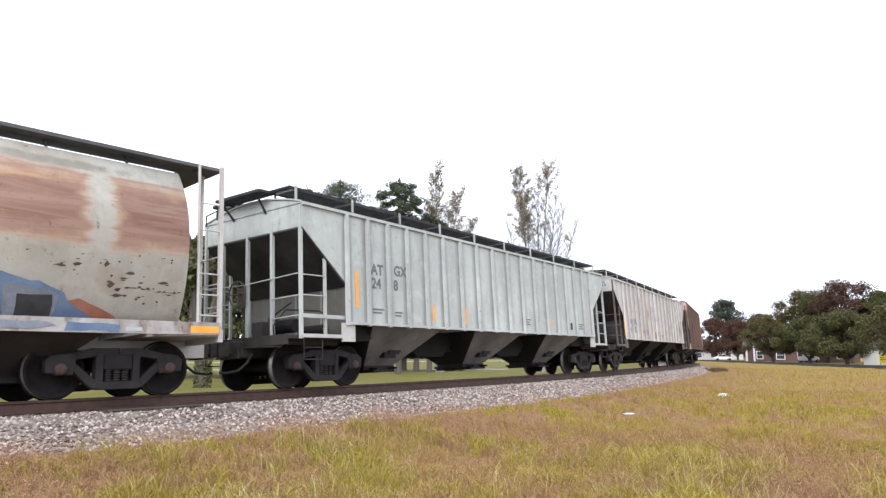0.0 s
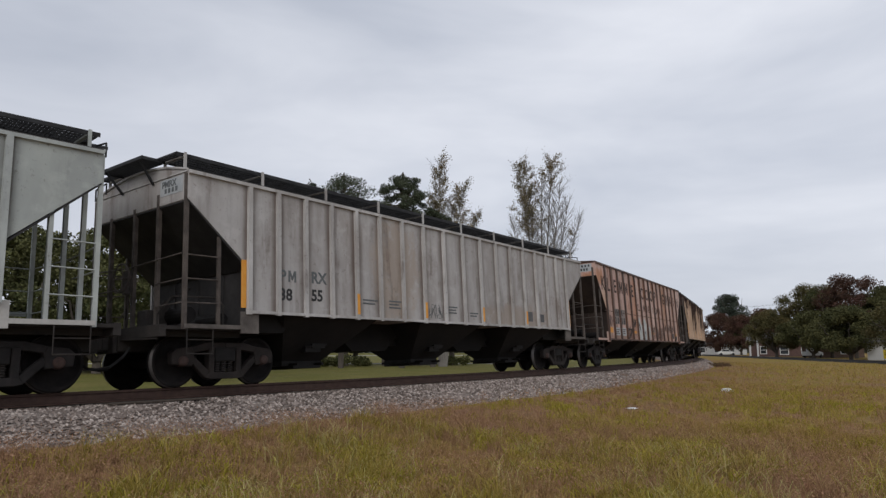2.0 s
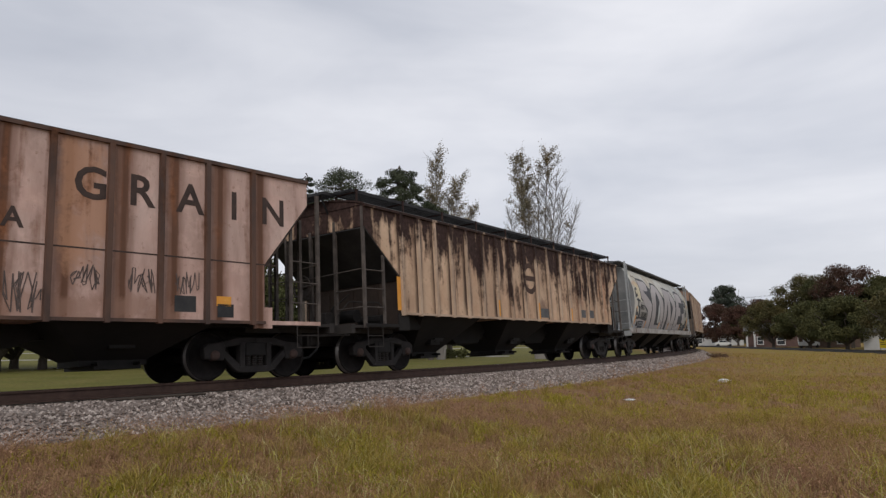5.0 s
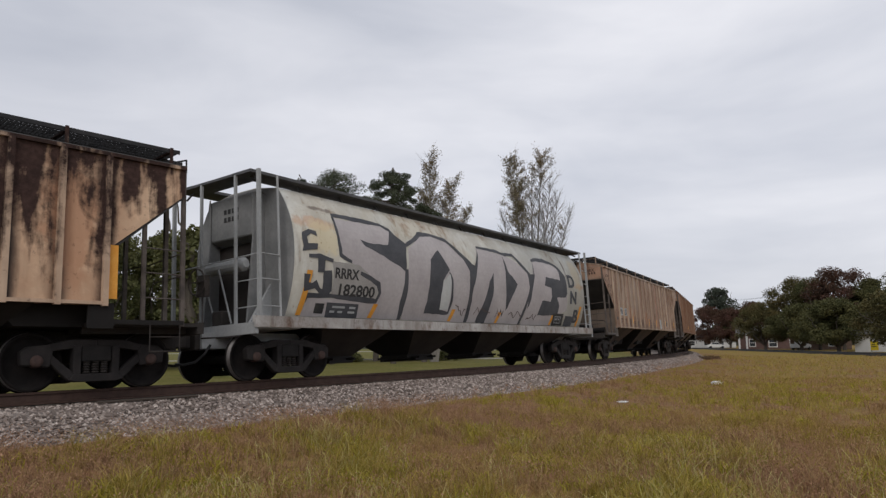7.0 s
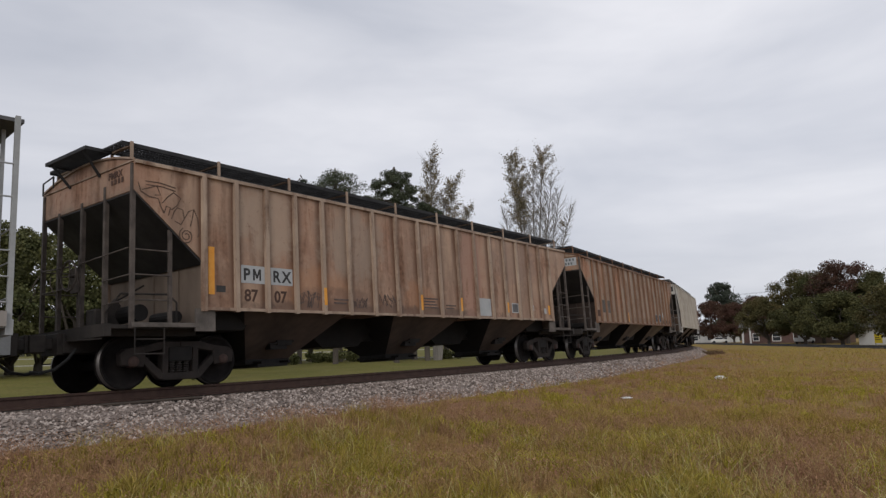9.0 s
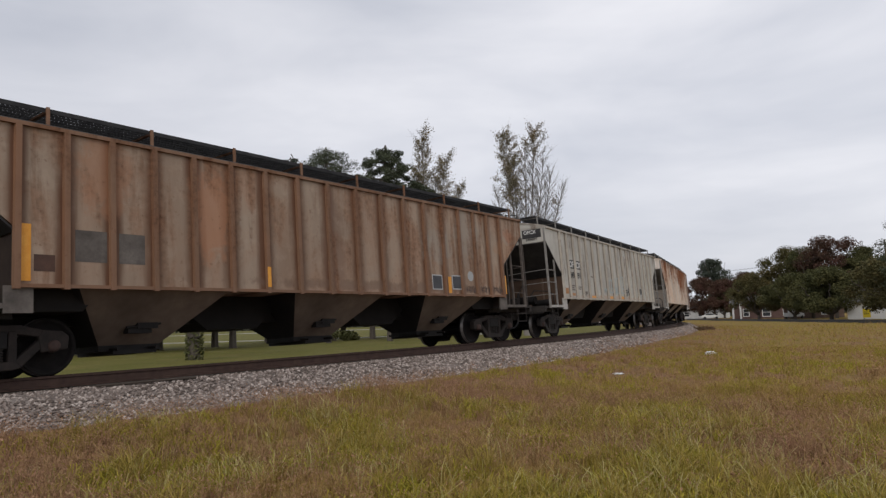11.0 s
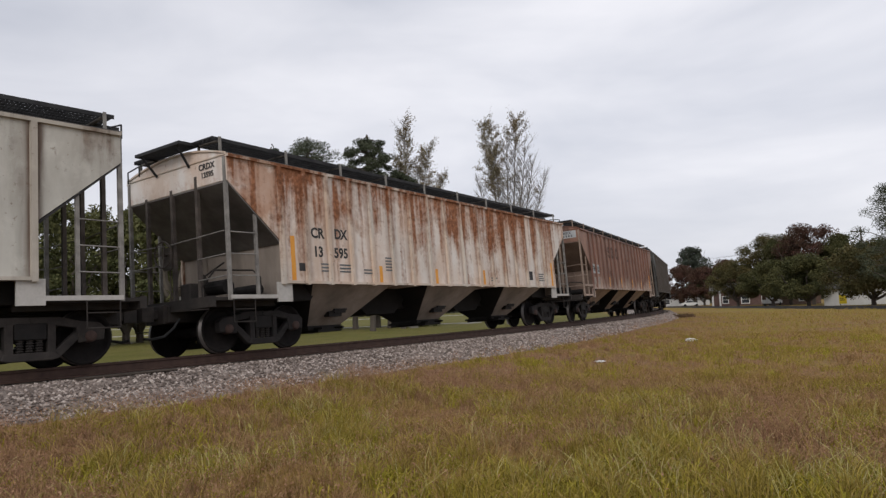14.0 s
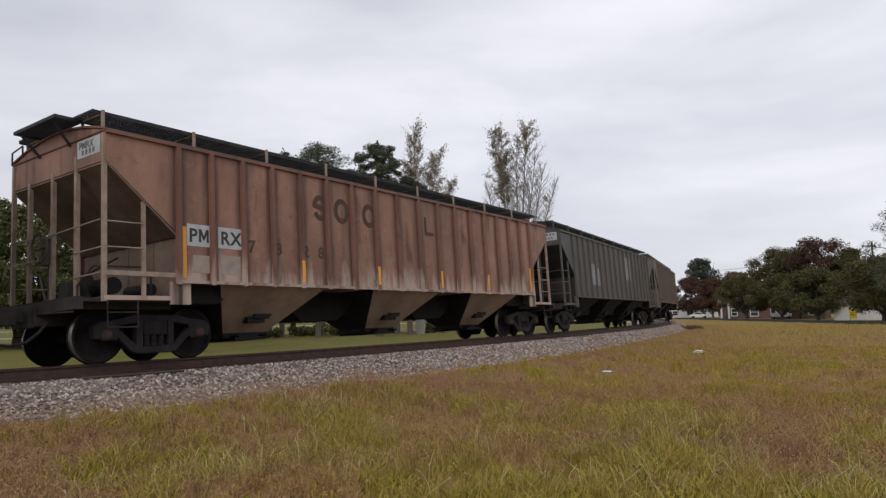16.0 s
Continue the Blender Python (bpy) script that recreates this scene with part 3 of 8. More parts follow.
def make_tufts():
    """Arching pale stalks in clumps, and low leafy yellow-green weeds."""
    rng = np.random.default_rng(77)
    for name, label, tones, clumps, per, near, far, tall, wide, tuft in (
            ("grass_stalks", "tall arching pale grass stalks", ((0.46, 0.40, 0.19), (0.26, 0.24, 0.05)), 120, 30, 5.2, 12.0, 0.28, 0.0024, 0.17),
            ("leaf_tufts", "yellow-green tufts among the dry grass", ((0.19, 0.178, 0.014), (0.37, 0.295, 0.04)), 1000, 44, 5.2, 28, 0.15, 0.0045, 0.11)):
        n = Nodes(name, 0.8, 0, 0.2)
        g = n.node("ShaderNodeNewGeometry")
        n.color(n.mix(g.outputs["Random Per Island"], tones[0], tones[1]))
        cx, cy = sector(rng, clumps * 4, near, far, 1.2)
        green, ochre = meadow(cx, cy, ground_height(cx, cy)[1])
        pick = np.argsort(-(green + 1.3 * rng.random(len(cx))))[:clumps]
        cx, cy = cx[pick], cy[pick]
        size = np.repeat(rng.uniform(0.45, 1.5, clumps), per)
        x = np.repeat(cx, per) + rng.normal(size=clumps * per) * tuft * size
        y = np.repeat(cy, per) + rng.normal(size=clumps * per) * tuft * size
        gz, lat = stand(x, y)
        keep = lat > 3.3
        x, y, gz, size = x[keep], y[keep], gz[keep], size[keep]
        m = len(x)
        h = tall * rng.uniform(0.35, 1.15, m) * size ** 0.5
        b = rng.random(m) * 6.283
        bend = h * rng.uniform(0.2, 1.0, m)
        base = np.stack([x, y, gz - 0.01], -1)
        a = rng.random(m) * 6.283
        side = np.stack([np.cos(a), np.sin(a), 0 * a], -1) * wide
        lean = np.stack([np.cos(b) * bend, np.sin(b) * bend, 0 * b], -1)
        up = np.stack([0 * h, 0 * h, h], -1)
        v = np.stack([base + side, base - side, base - side + lean * 0.3 + up * 0.65, base + side + lean * 0.3 + up * 0.65, base - side * 0.8 + lean * 0.8 + up * 0.93, base + side * 0.8 + lean * 0.8 + up * 0.93, base + lean * 1.25 + up * 0.88], 1).reshape(-1, 3)
        i = np.arange(m)[:, None] * 7
        f = (i + np.array([0, 1, 2, 3])).tolist() + (i + np.array([3, 2, 4, 5])).tolist() + (i + np.array([5, 4, 6])).tolist()
        tagged(new(name, soup(name, v, f, n.mat)), label, "grass", kind="stuff")


make_tufts()


# ---- freight cars ----
CAR_X, CAR_W, EAVE, SILL = 8.07, 1.575, 3.80, 1.33
TRUCK_X = 6.87
AXLE = 0.889
WHEEL_R = 0.457


def truck_meshes():
    out = {}
    bm = bmesh.new()
    box(bm, -0.23, 0.23, -1.08, 1.08, 0.44, 0.70)
    box(bm, -0.4, 0.4, -0.35, 0.35, 0.62, 0.80)
    box(bm, -0.62, -0.52, -0.75, 0.75, 0.30, 0.42)
    box(bm, 0.52, 0.62, -0.75, 0.75, 0.30, 0.42)
    bmesh.ops.bevel(bm, geom=bm.edges[:], offset=0.015, segments=1, affect="EDGES")
    out["bolster"] = mesh_of("truck", bm)
    bm = bmesh.new()
    t = 0.075
    for w in (-1, 1):
        prism(bm, [(w * 0.70, 0.36), (w * 1.10, 0.40), (w * 1.12, 0.60), (w * 1.02, 0.68), (w * 0.72, 0.71), (w * 0.66, 0.60)], -t, t)
        prism(bm, [(w * 0.73, 0.71), (w * 0.70, 0.60), (w * 0.30, 0.66), (0, 0.68), (0, 0.79), (w * 0.42, 0.79)], -t * 0.9, t * 0.9)
        prism(bm, [(w * 0.68, 0.40), (w * 0.76, 0.52), (w * 0.70, 0.58), (w * 0.33, 0.26), (w * 0.30, 0.14), (w * 0.42, 0.15)], -t * 0.85, t * 0.85)
        prism(bm, [(w * 0.24, 0.20), (w * 0.36, 0.20), (w * 0.36, 0.70), (w * 0.24, 0.70)], -t * 1.1, t * 1.1)
    prism(bm, [(-0.42, 0.15), (-0.30, 0.12), (0.30, 0.12), (0.42, 0.15), (0.36, 0.25), (-0.36, 0.25)], -t * 1.15, t * 1.15)
    bmesh.ops.bevel(bm, geom=bm.edges[:], offset=0.012, segments=1, affect="EDGES")
    out["frame"] = mesh_of("side_frame", bm)
    bm = bmesh.new()
    prof = [(0.25, 0.03)] + sum([[(0.255 + k * 0.04, 0.044), (0.265 + k * 0.04, 0.064), (0.28 + k * 0.04, 0.064), (0.288 + k * 0.04, 0.044)] for k in range(5)], []) + [(0.46, 0.03)]
    lathe_y(bm, prof, 10)
    bm.transform(pose(0, 0, 0, 90))
    out["spring"] = mesh_of("coil_spring", bm)
    bm = bmesh.new()
    lathe_y(bm, [(-0.10, 0.035), (-0.095, 0.085), (-0.03, 0.10), (0.06, 0.10)], 14)
    out["cap"] = mesh_of("bearing_cap", bm, True)
    bm = bmesh.new()
    lathe_y(bm, [(-1.02, 0.065), (-0.84, 0.07), (-0.82, 0.10), (-0.80, 0.12), (-0.775, 0.20), (-0.765, 0.34), (-0.80, 0.385), (-0.825, 0.40), (-0.828, WHEEL_R - 0.006),
                 (-0.735, WHEEL_R), (-0.72, WHEEL_R + 0.025), (-0.695, WHEEL_R + 0.012), (-0.69, 0.39), (-0.715, 0.34), (-0.725, 0.2), (-0.68, 0.12), (-0.66, 0.09),
                 (0.66, 0.09), (0.68, 0.12), (0.725, 0.2), (0.715, 0.34), (0.69, 0.39), (0.695, WHEEL_R + 0.012), (0.72, WHEEL_R + 0.025), (0.735, WHEEL_R),
                 (0.828, WHEEL_R - 0.006), (0.825, 0.40), (0.80, 0.385), (0.765, 0.34), (0.775, 0.20), (0.80, 0.12), (0.82, 0.10), (0.84, 0.07), (1.02, 0.065)], 36)
    me = mesh_of("wheelset", bm, False)
    me.materials.append(wheel_steel)
    me.materials.append(tread_steel)
    me.polygons.foreach_set("material_index", [1 if 0.45 < math.hypot(p.center.x, p.center.z) and abs(p.normal.y) < 0.3 else 0 for p in me.polygons])
    me.polygons.foreach_set("use_smooth", [True] * len(me.polygons))
    out["wheelset"] = me
    return out


TRUCK = truck_meshes()
WHEELSETS = []


def add_truck(car, x, frame_mat):
    tr = part("truck", TRUCK["bolster"], steel_dark, car, "two-axle cast steel freight truck", pose(x, 0, 0))
    for y in (-1.0, 1.0):
        part("side_frame", TRUCK["frame"], frame_mat, tr, m=pose(0, y, 0))
        for sx in (-0.14, 0.0, 0.14):
            part("coil_spring", TRUCK["spring"], steel_grime, tr, m=pose(sx, y, 0))
        for ax in (-AXLE, AXLE):
            part("bearing_cap", TRUCK["cap"], cap_rust, tr, "rusty bearing cap", pose(ax, y * 1.02, WHEEL_R, 0, 0, 0 if y < 0 else 180))
    for ax in (-AXLE, AXLE):
        w = part("wheelset", TRUCK["wheelset"], wheel_steel, tr, "steel axle with two wheels", pose(ax, 0, WHEEL_R))
        WHEELSETS.append((w, ax))


CACHE = {}


def cached(key, build):
    if key not in CACHE:
        CACHE[key] = build()
    return CACHE[key]


def rib_mesh(z0, z1, wide=0.044, deep=0.06):
    bm = bmesh.new()
    prism(bm, [(-wide * 1.25, 0.01), (-wide, -deep), (wide, -deep), (wide * 1.25, 0.01)], z0, z1, "xy")
    return mesh_of("rib", bm)


def grating_mesh(x0, x1, width):
    """A running board of open steel grating, seen from below."""
    bm = bmesh.new()
    for i in range(6):
        y = -width / 2 + width * i / 5
        box(bm, x0, x1, y - 0.004, y + 0.004, 0, 0.04)
    for y in (-width / 2, width / 2):
        box(bm, x0, x1, y - 0.006, y + 0.006, -0.03, 0.042)
    n = int((x1 - x0) / 0.065)
    for i in range(n + 1):
        x = x0 + (x1 - x0) * i / n
        box(bm, x - 0.005, x + 0.005, -width / 2, width / 2, 0.004, 0.036)
    return mesh_of("running_board", bm)


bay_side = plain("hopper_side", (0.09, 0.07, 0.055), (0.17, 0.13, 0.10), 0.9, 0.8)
# black for soot and for the deep shade between the bays
bay_end = plain("soot_shade_hopper_end", (0.012, 0.011, 0.011), (0.026, 0.023, 0.021), 1.2, 0.9)


def bay_mesh(top_half, y_top, z_top, bottom_half=0.55, y_bot=0.42, z_bot=0.42):
    bm = bmesh.new()
    lo = [bm.verts.new((x, y, z_bot)) for x, y in ((-bottom_half, -y_bot), (bottom_half, -y_bot), (bottom_half, y_bot), (-bottom_half, y_bot))]
    hi = [bm.verts.new((x, y, z_top)) for x, y in ((-top_half, -y_top), (top_half, -y_top), (top_half, y_top), (-top_half, y_top))]
    for i in range(4):
        j = (i + 1) % 4
        bm.faces.new((lo[i], lo[j], hi[j], hi[i]))
    bm.faces.new(lo[::-1])
    bm.faces.new(hi)
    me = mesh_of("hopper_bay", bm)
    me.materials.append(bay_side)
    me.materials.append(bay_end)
    # end faces take the black that has their shade painted in
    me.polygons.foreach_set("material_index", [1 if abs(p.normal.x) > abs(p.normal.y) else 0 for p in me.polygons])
    return me


def gate_mesh():
    bm = bmesh.new()
    box(bm, -0.58, 0.58, -0.46, 0.46, 0.34, 0.44)
    box(bm, -0.40, 0.40, -0.62, 0.62, 0.28, 0.345)
    tube(bm, (-0.36, -0.72, 0.37), (-0.36, 0.72, 0.37), 0.03)
    tube(bm, (0.36, -0.72, 0.37), (0.36, 0.72, 0.37), 0.03)
    return mesh_of("outlet_gate", bm)


def lettering(text, size, bold=0.0):
    """Flat letters in the xz plane, facing the meadow, from the built-in font."""
    if text == "M":
        h, w = size * 0.70, size * 0.66
        bm = bmesh.new()
        prism(bm, [(0.04 * w, 0), (0.04 * w, h), (0.27 * w, h), (0.5 * w, 0.48 * h), (0.73 * w, h), (0.96 * w, h), (0.96 * w, 0), (0.76 * w, 0), (0.76 * w, 0.60 * h), (0.56 * w, 0.16 * h), (0.44 * w, 0.16 * h), (0.24 * w, 0.60 * h), (0.24 * w, 0)], -0.002, 0.002)
        return mesh_of("lettering", bm)
    cu = bpy.data.curves.new("lettering", "FONT")
    cu.body, cu.size, cu.offset, cu.extrude = text, size, bold, 0.002
    cu.resolution_u = 3
    ob = bpy.data.objects.new("lettering", cu)
    scene.collection.objects.link(ob)
    dg = bpy.context.evaluated_depsgraph_get()
    dg.update()
    me = bpy.data.meshes.new_from_object(ob.evaluated_get(dg))
    me.materials.clear()
    bpy.data.objects.remove(ob)
    bpy.data.curves.remove(cu)
    me.transform(pose(0, 0, 0, 90))
    me.name = "lettering"
    return me


def end_gear(car, side, mats, low=1.0):
    """Ladders, posts, platform, coupler and hose on one end; side is -1 or 1."""
    e = -1 if side < 0 else 1
    flip = Matrix.Identity(4) if e < 0 else pose(0, 0, 0, 0, 0, 180)

    def gear(name, build, mat, label=""):
        return part(name, cached(("gear", name), build), mat, car, label, flip)

    def platform():
        bm = bmesh.new()
        prism(bm, [(-8.5, 1.06), (-8.5, 0.86), (-8.38, 0.86), (-8.38, 0.98), (-6.6, 0.98), (-6.6, 1.04), (-8.38, 1.04), (-8.38, 1.06)], -1.5, 1.5)
        return mesh_of("end_platform", bm)

    def draft():
        bm = bmesh.new()
        box(bm, -8.55, -5.8, -0.33, 0.33, 0.66, 0.975)
        bmesh.ops.bevel(bm, geom=bm.edges[:], offset=0.01, segments=1, affect="EDGES")
        return mesh_of("draft_sill", bm)

    def joist():
        bm = bmesh.new()
        box(bm, -8.37, -6.6, -0.03, 0.03, 0.88, 0.978)
        return mesh_of("joist", bm)

    def post(y, top):
        def make():
            bm = bmesh.new()
            box(bm, -8.08, -8.01, y - 0.036, y + 0.036, 1.04, top)
            return mesh_of("end_post", bm)
        return make

    def stiles(y):
        def make():
            bm = bmesh.new()
            box(bm, -8.10, -8.03, y - 0.03, y + 0.03, 0.98, 3.74)
            box(bm, -7.41, -7.35, y - 0.025, y + 0.025, 1.0, 3.02)
            return mesh_of("ladder", bm)
        return make

    def rod(p, q, r=0.013, sides=6):
        def make():
            bm = bmesh.new()
            tube(bm, p, q, r, sides=sides)
            return mesh_of("rod", bm)
        return make

    def ladders():
        for y in (-1.53, 1.53):
            lad = part("ladder", cached(("ladder", y), stiles(y)), mats["gear"], car, "painted steel ladder", flip)
            for z in (1.04, 1.44, 1.86, 2.28):
                part("rung", cached(("rung", y, z), rod((-8.06, y * 1.012, z), (-7.38, y * 1.012, z + 0.01))), mats["gear"], lad)
        irons = [((-8.09, -1.53, z), (-8.09, -0.66, z - 0.02)) for z in (1.45, 1.86)] + [((-8.09, 1.53, 1.86), (-8.09, 0.45, 1.86)), ((-8.12, -1.5, 2.30), (-8.12, 0.2, 2.23)), ((-8.12, 0.2, 2.23), (-8.12, 1.5, 2.28))]
        for p, q in irons:
            part("grab_iron", cached(("iron", p), rod(p, q)), mats["gear"], car, m=flip)

    def brakes():
        part("brake_cylinder", cached("brake_cylinder", rod((-7.45, -0.75, 1.32), (-7.45, 0.15, 1.32), 0.15, 14)), steel_dark, car, "grimy brake cylinder", flip)
        part("air_reservoir", cached("reservoir", rod((-7.0, -1.15, 1.22), (-7.0, -0.45, 1.22), 0.11, 12)), steel_dark, car, m=flip)
        part("brake_rod", cached("brake_rod", rod((-7.62, -0.18, 1.55), (-7.0, -0.1, 1.9), 0.02)), steel_grime, car, m=flip)

        def lever():
            bm = bmesh.new()
            prism(bm, [(-7.75, 1.05), (-7.55, 1.05), (-7.5, 1.5), (-7.6, 1.62), (-7.72, 1.5)], -0.2, -0.16)
            return mesh_of("brake_lever", bm)

        def pipe():
            bm = bmesh.new()
            pts = [(-7.1, -1.3, 1.06), (-7.1, -1.3, 1.45), (-7.2, -1.2, 1.6), (-7.9, -0.9, 1.62), (-8.05, -0.7, 1.3), (-8.05, -0.7, 1.05)]
            for p, q in zip(pts, pts[1:]):
                tube(bm, p, q, 0.018)
            return mesh_of("brake_pipe", bm)

        def valve():
            bm = bmesh.new()
            box(bm, -8.02, -7.78, -0.30, 0.02, 1.05, 1.42)
            bmesh.ops.bevel(bm, geom=bm.edges[:], offset=0.02, segments=1, affect="EDGES")
            return mesh_of("brake_valve", bm)

        for name, build in (("brake_lever", lever), ("brake_pipe", pipe), ("brake_valve", valve)):
            gear(name, build, steel_grime)

    def hand_wheel():
        bm = bmesh.new()
        ring = [(-8.2, 0.28 + 0.27 * math.cos(t), 2.05 + 0.27 * math.sin(t)) for t in np.linspace(0, 2 * math.pi, 17)]
        for p, q in zip(ring, ring[1:]):
            tube(bm, p, q, 0.018, sides=6)
        for k in range(0, 16, 4):
            tube(bm, (-8.17, 0.28, 2.05), ring[k], 0.013, sides=5)
        tube(bm, (-8.2, 0.28, 2.05), (-8.0, 0.28, 2.05), 0.03, sides=8)
        box(bm, -8.1, -7.98, 0.14, 0.42, 1.75, 2.2)
        tube(bm, (-8.04, 0.28, 1.75), (-8.04, 0.28, 1.05), 0.012, sides=5)
        return mesh_of("hand_wheel", bm)

    def step():
        bm = bmesh.new()
        for y in (-1.56,):
            tube(bm, (-8.02, y, 1.0), (-8.02, y, 0.56), 0.011)
            tube(bm, (-7.5, y, 1.0), (-7.5, y, 0.56), 0.011)
            tube(bm, (-8.02, y, 0.56), (-7.5, y, 0.56), 0.013)
            tube(bm, (-8.02, y, 0.8), (-7.5, y, 0.8), 0.011)
        return mesh_of("stirrup_step", bm)

    def side_plate():
        bm = bmesh.new()
        for y in (-1.55,):
            box(bm, -8.08, -6.9, y - 0.02, y + 0.02, 1.0, 1.075)
            box(bm, -6.9, -6.5, y - 0.024, y + 0.016, 0.93, 1.33)
        return mesh_of("side_plate", bm)

    def coupler():
        bm = bmesh.new()
        box(bm, -8.98, -8.4, -0.1, 0.1, 0.74, 0.92)
        box(bm, -9.0, -8.75, -0.17, 0.12, 0.69, 0.98)
        box(bm, -8.62, -8.5, -0.28, 0.28, 0.64, 1.0)
        tube(bm, (-8.5, -0.3, 0.86), (-8.5, -1.45, 0.82), 0.018)
        bmesh.ops.bevel(bm, geom=bm.edges[:], offset=0.01, segments=1, affect="EDGES")
        return mesh_of("coupler", bm)

    def hose():
        bm = bmesh.new()
        pts = [(-8.4, -0.45, 0.72), (-8.55, -0.48, 0.55), (-8.72, -0.42, 0.40), (-8.9, -0.3, 0.36), (-9.0, -0.2, 0.38)]
        for a, b in zip(pts, pts[1:]):
            tube(bm, a, b, 0.026, sides=7)
        return mesh_of("air_hose", bm)

    gear("end_platform", platform, mats["under"])
    gear("draft_sill", draft, mats["under"])
    for y in (-1.1, -0.55, 0.55, 1.1):
        part("joist", cached("joist", joist), mats["under"], car, m=flip @ pose(0, y, 0))
    for i, (y, top) in enumerate(((-0.66, 3.5), (0.12, 3.36), (0.95, 3.32))):
        part("end_post", cached(("post", y), post(y, top)), dark_gear if mats["gear"] is grey_gear else mats["gear"], car, m=flip)
    ladders()
    if e < 0:
        brakes()
        gear("hand_wheel", hand_wheel, dark_gear, "rusty brake hand wheel")
    mirror = Matrix.Diagonal((1, -1, 1, 1))

    def both(name, build, mat):
        near = cached(("gear", name), build)

        def other():
            me = near.copy()
            me.materials.clear()
            me.transform(mirror)
            me.flip_normals()
            return me
        part(name, near, mat, car, m=flip)
        part(name, cached(("gear", name, "far"), other), mat, car, m=flip)

    both("stirrup_step", step, steel_grime)
    both("side_plate", side_plate, mats["plate"])
    gear("coupler", coupler, steel_grime, "knuckle coupler")
    gear("air_hose", hose, rubber, "black rubber air hose")


def add_text(car, text, x, z, size, mat, bold=0.0, face=None, y=None):
    """Lettering on the near side, its left end at x, its foot at z."""
    me = lettering(text, size, bold)
    return part("lettering", me, mat, car, "", pose(x, -(CAR_W + 0.004) if y is None else y, z))


def add_patch(car, name, outline, mat, y=None, label=""):
    bm = bmesh.new()
    y = -(CAR_W + 0.003) if y is None else y
    prism(bm, outline, y - 0.001, y + 0.002)
    return part(name, bm, mat, car, label)


def rect(x0, x1, z0, z1):
    return [(x0, z0), (x1, z0), (x1, z1), (x0, z1)]


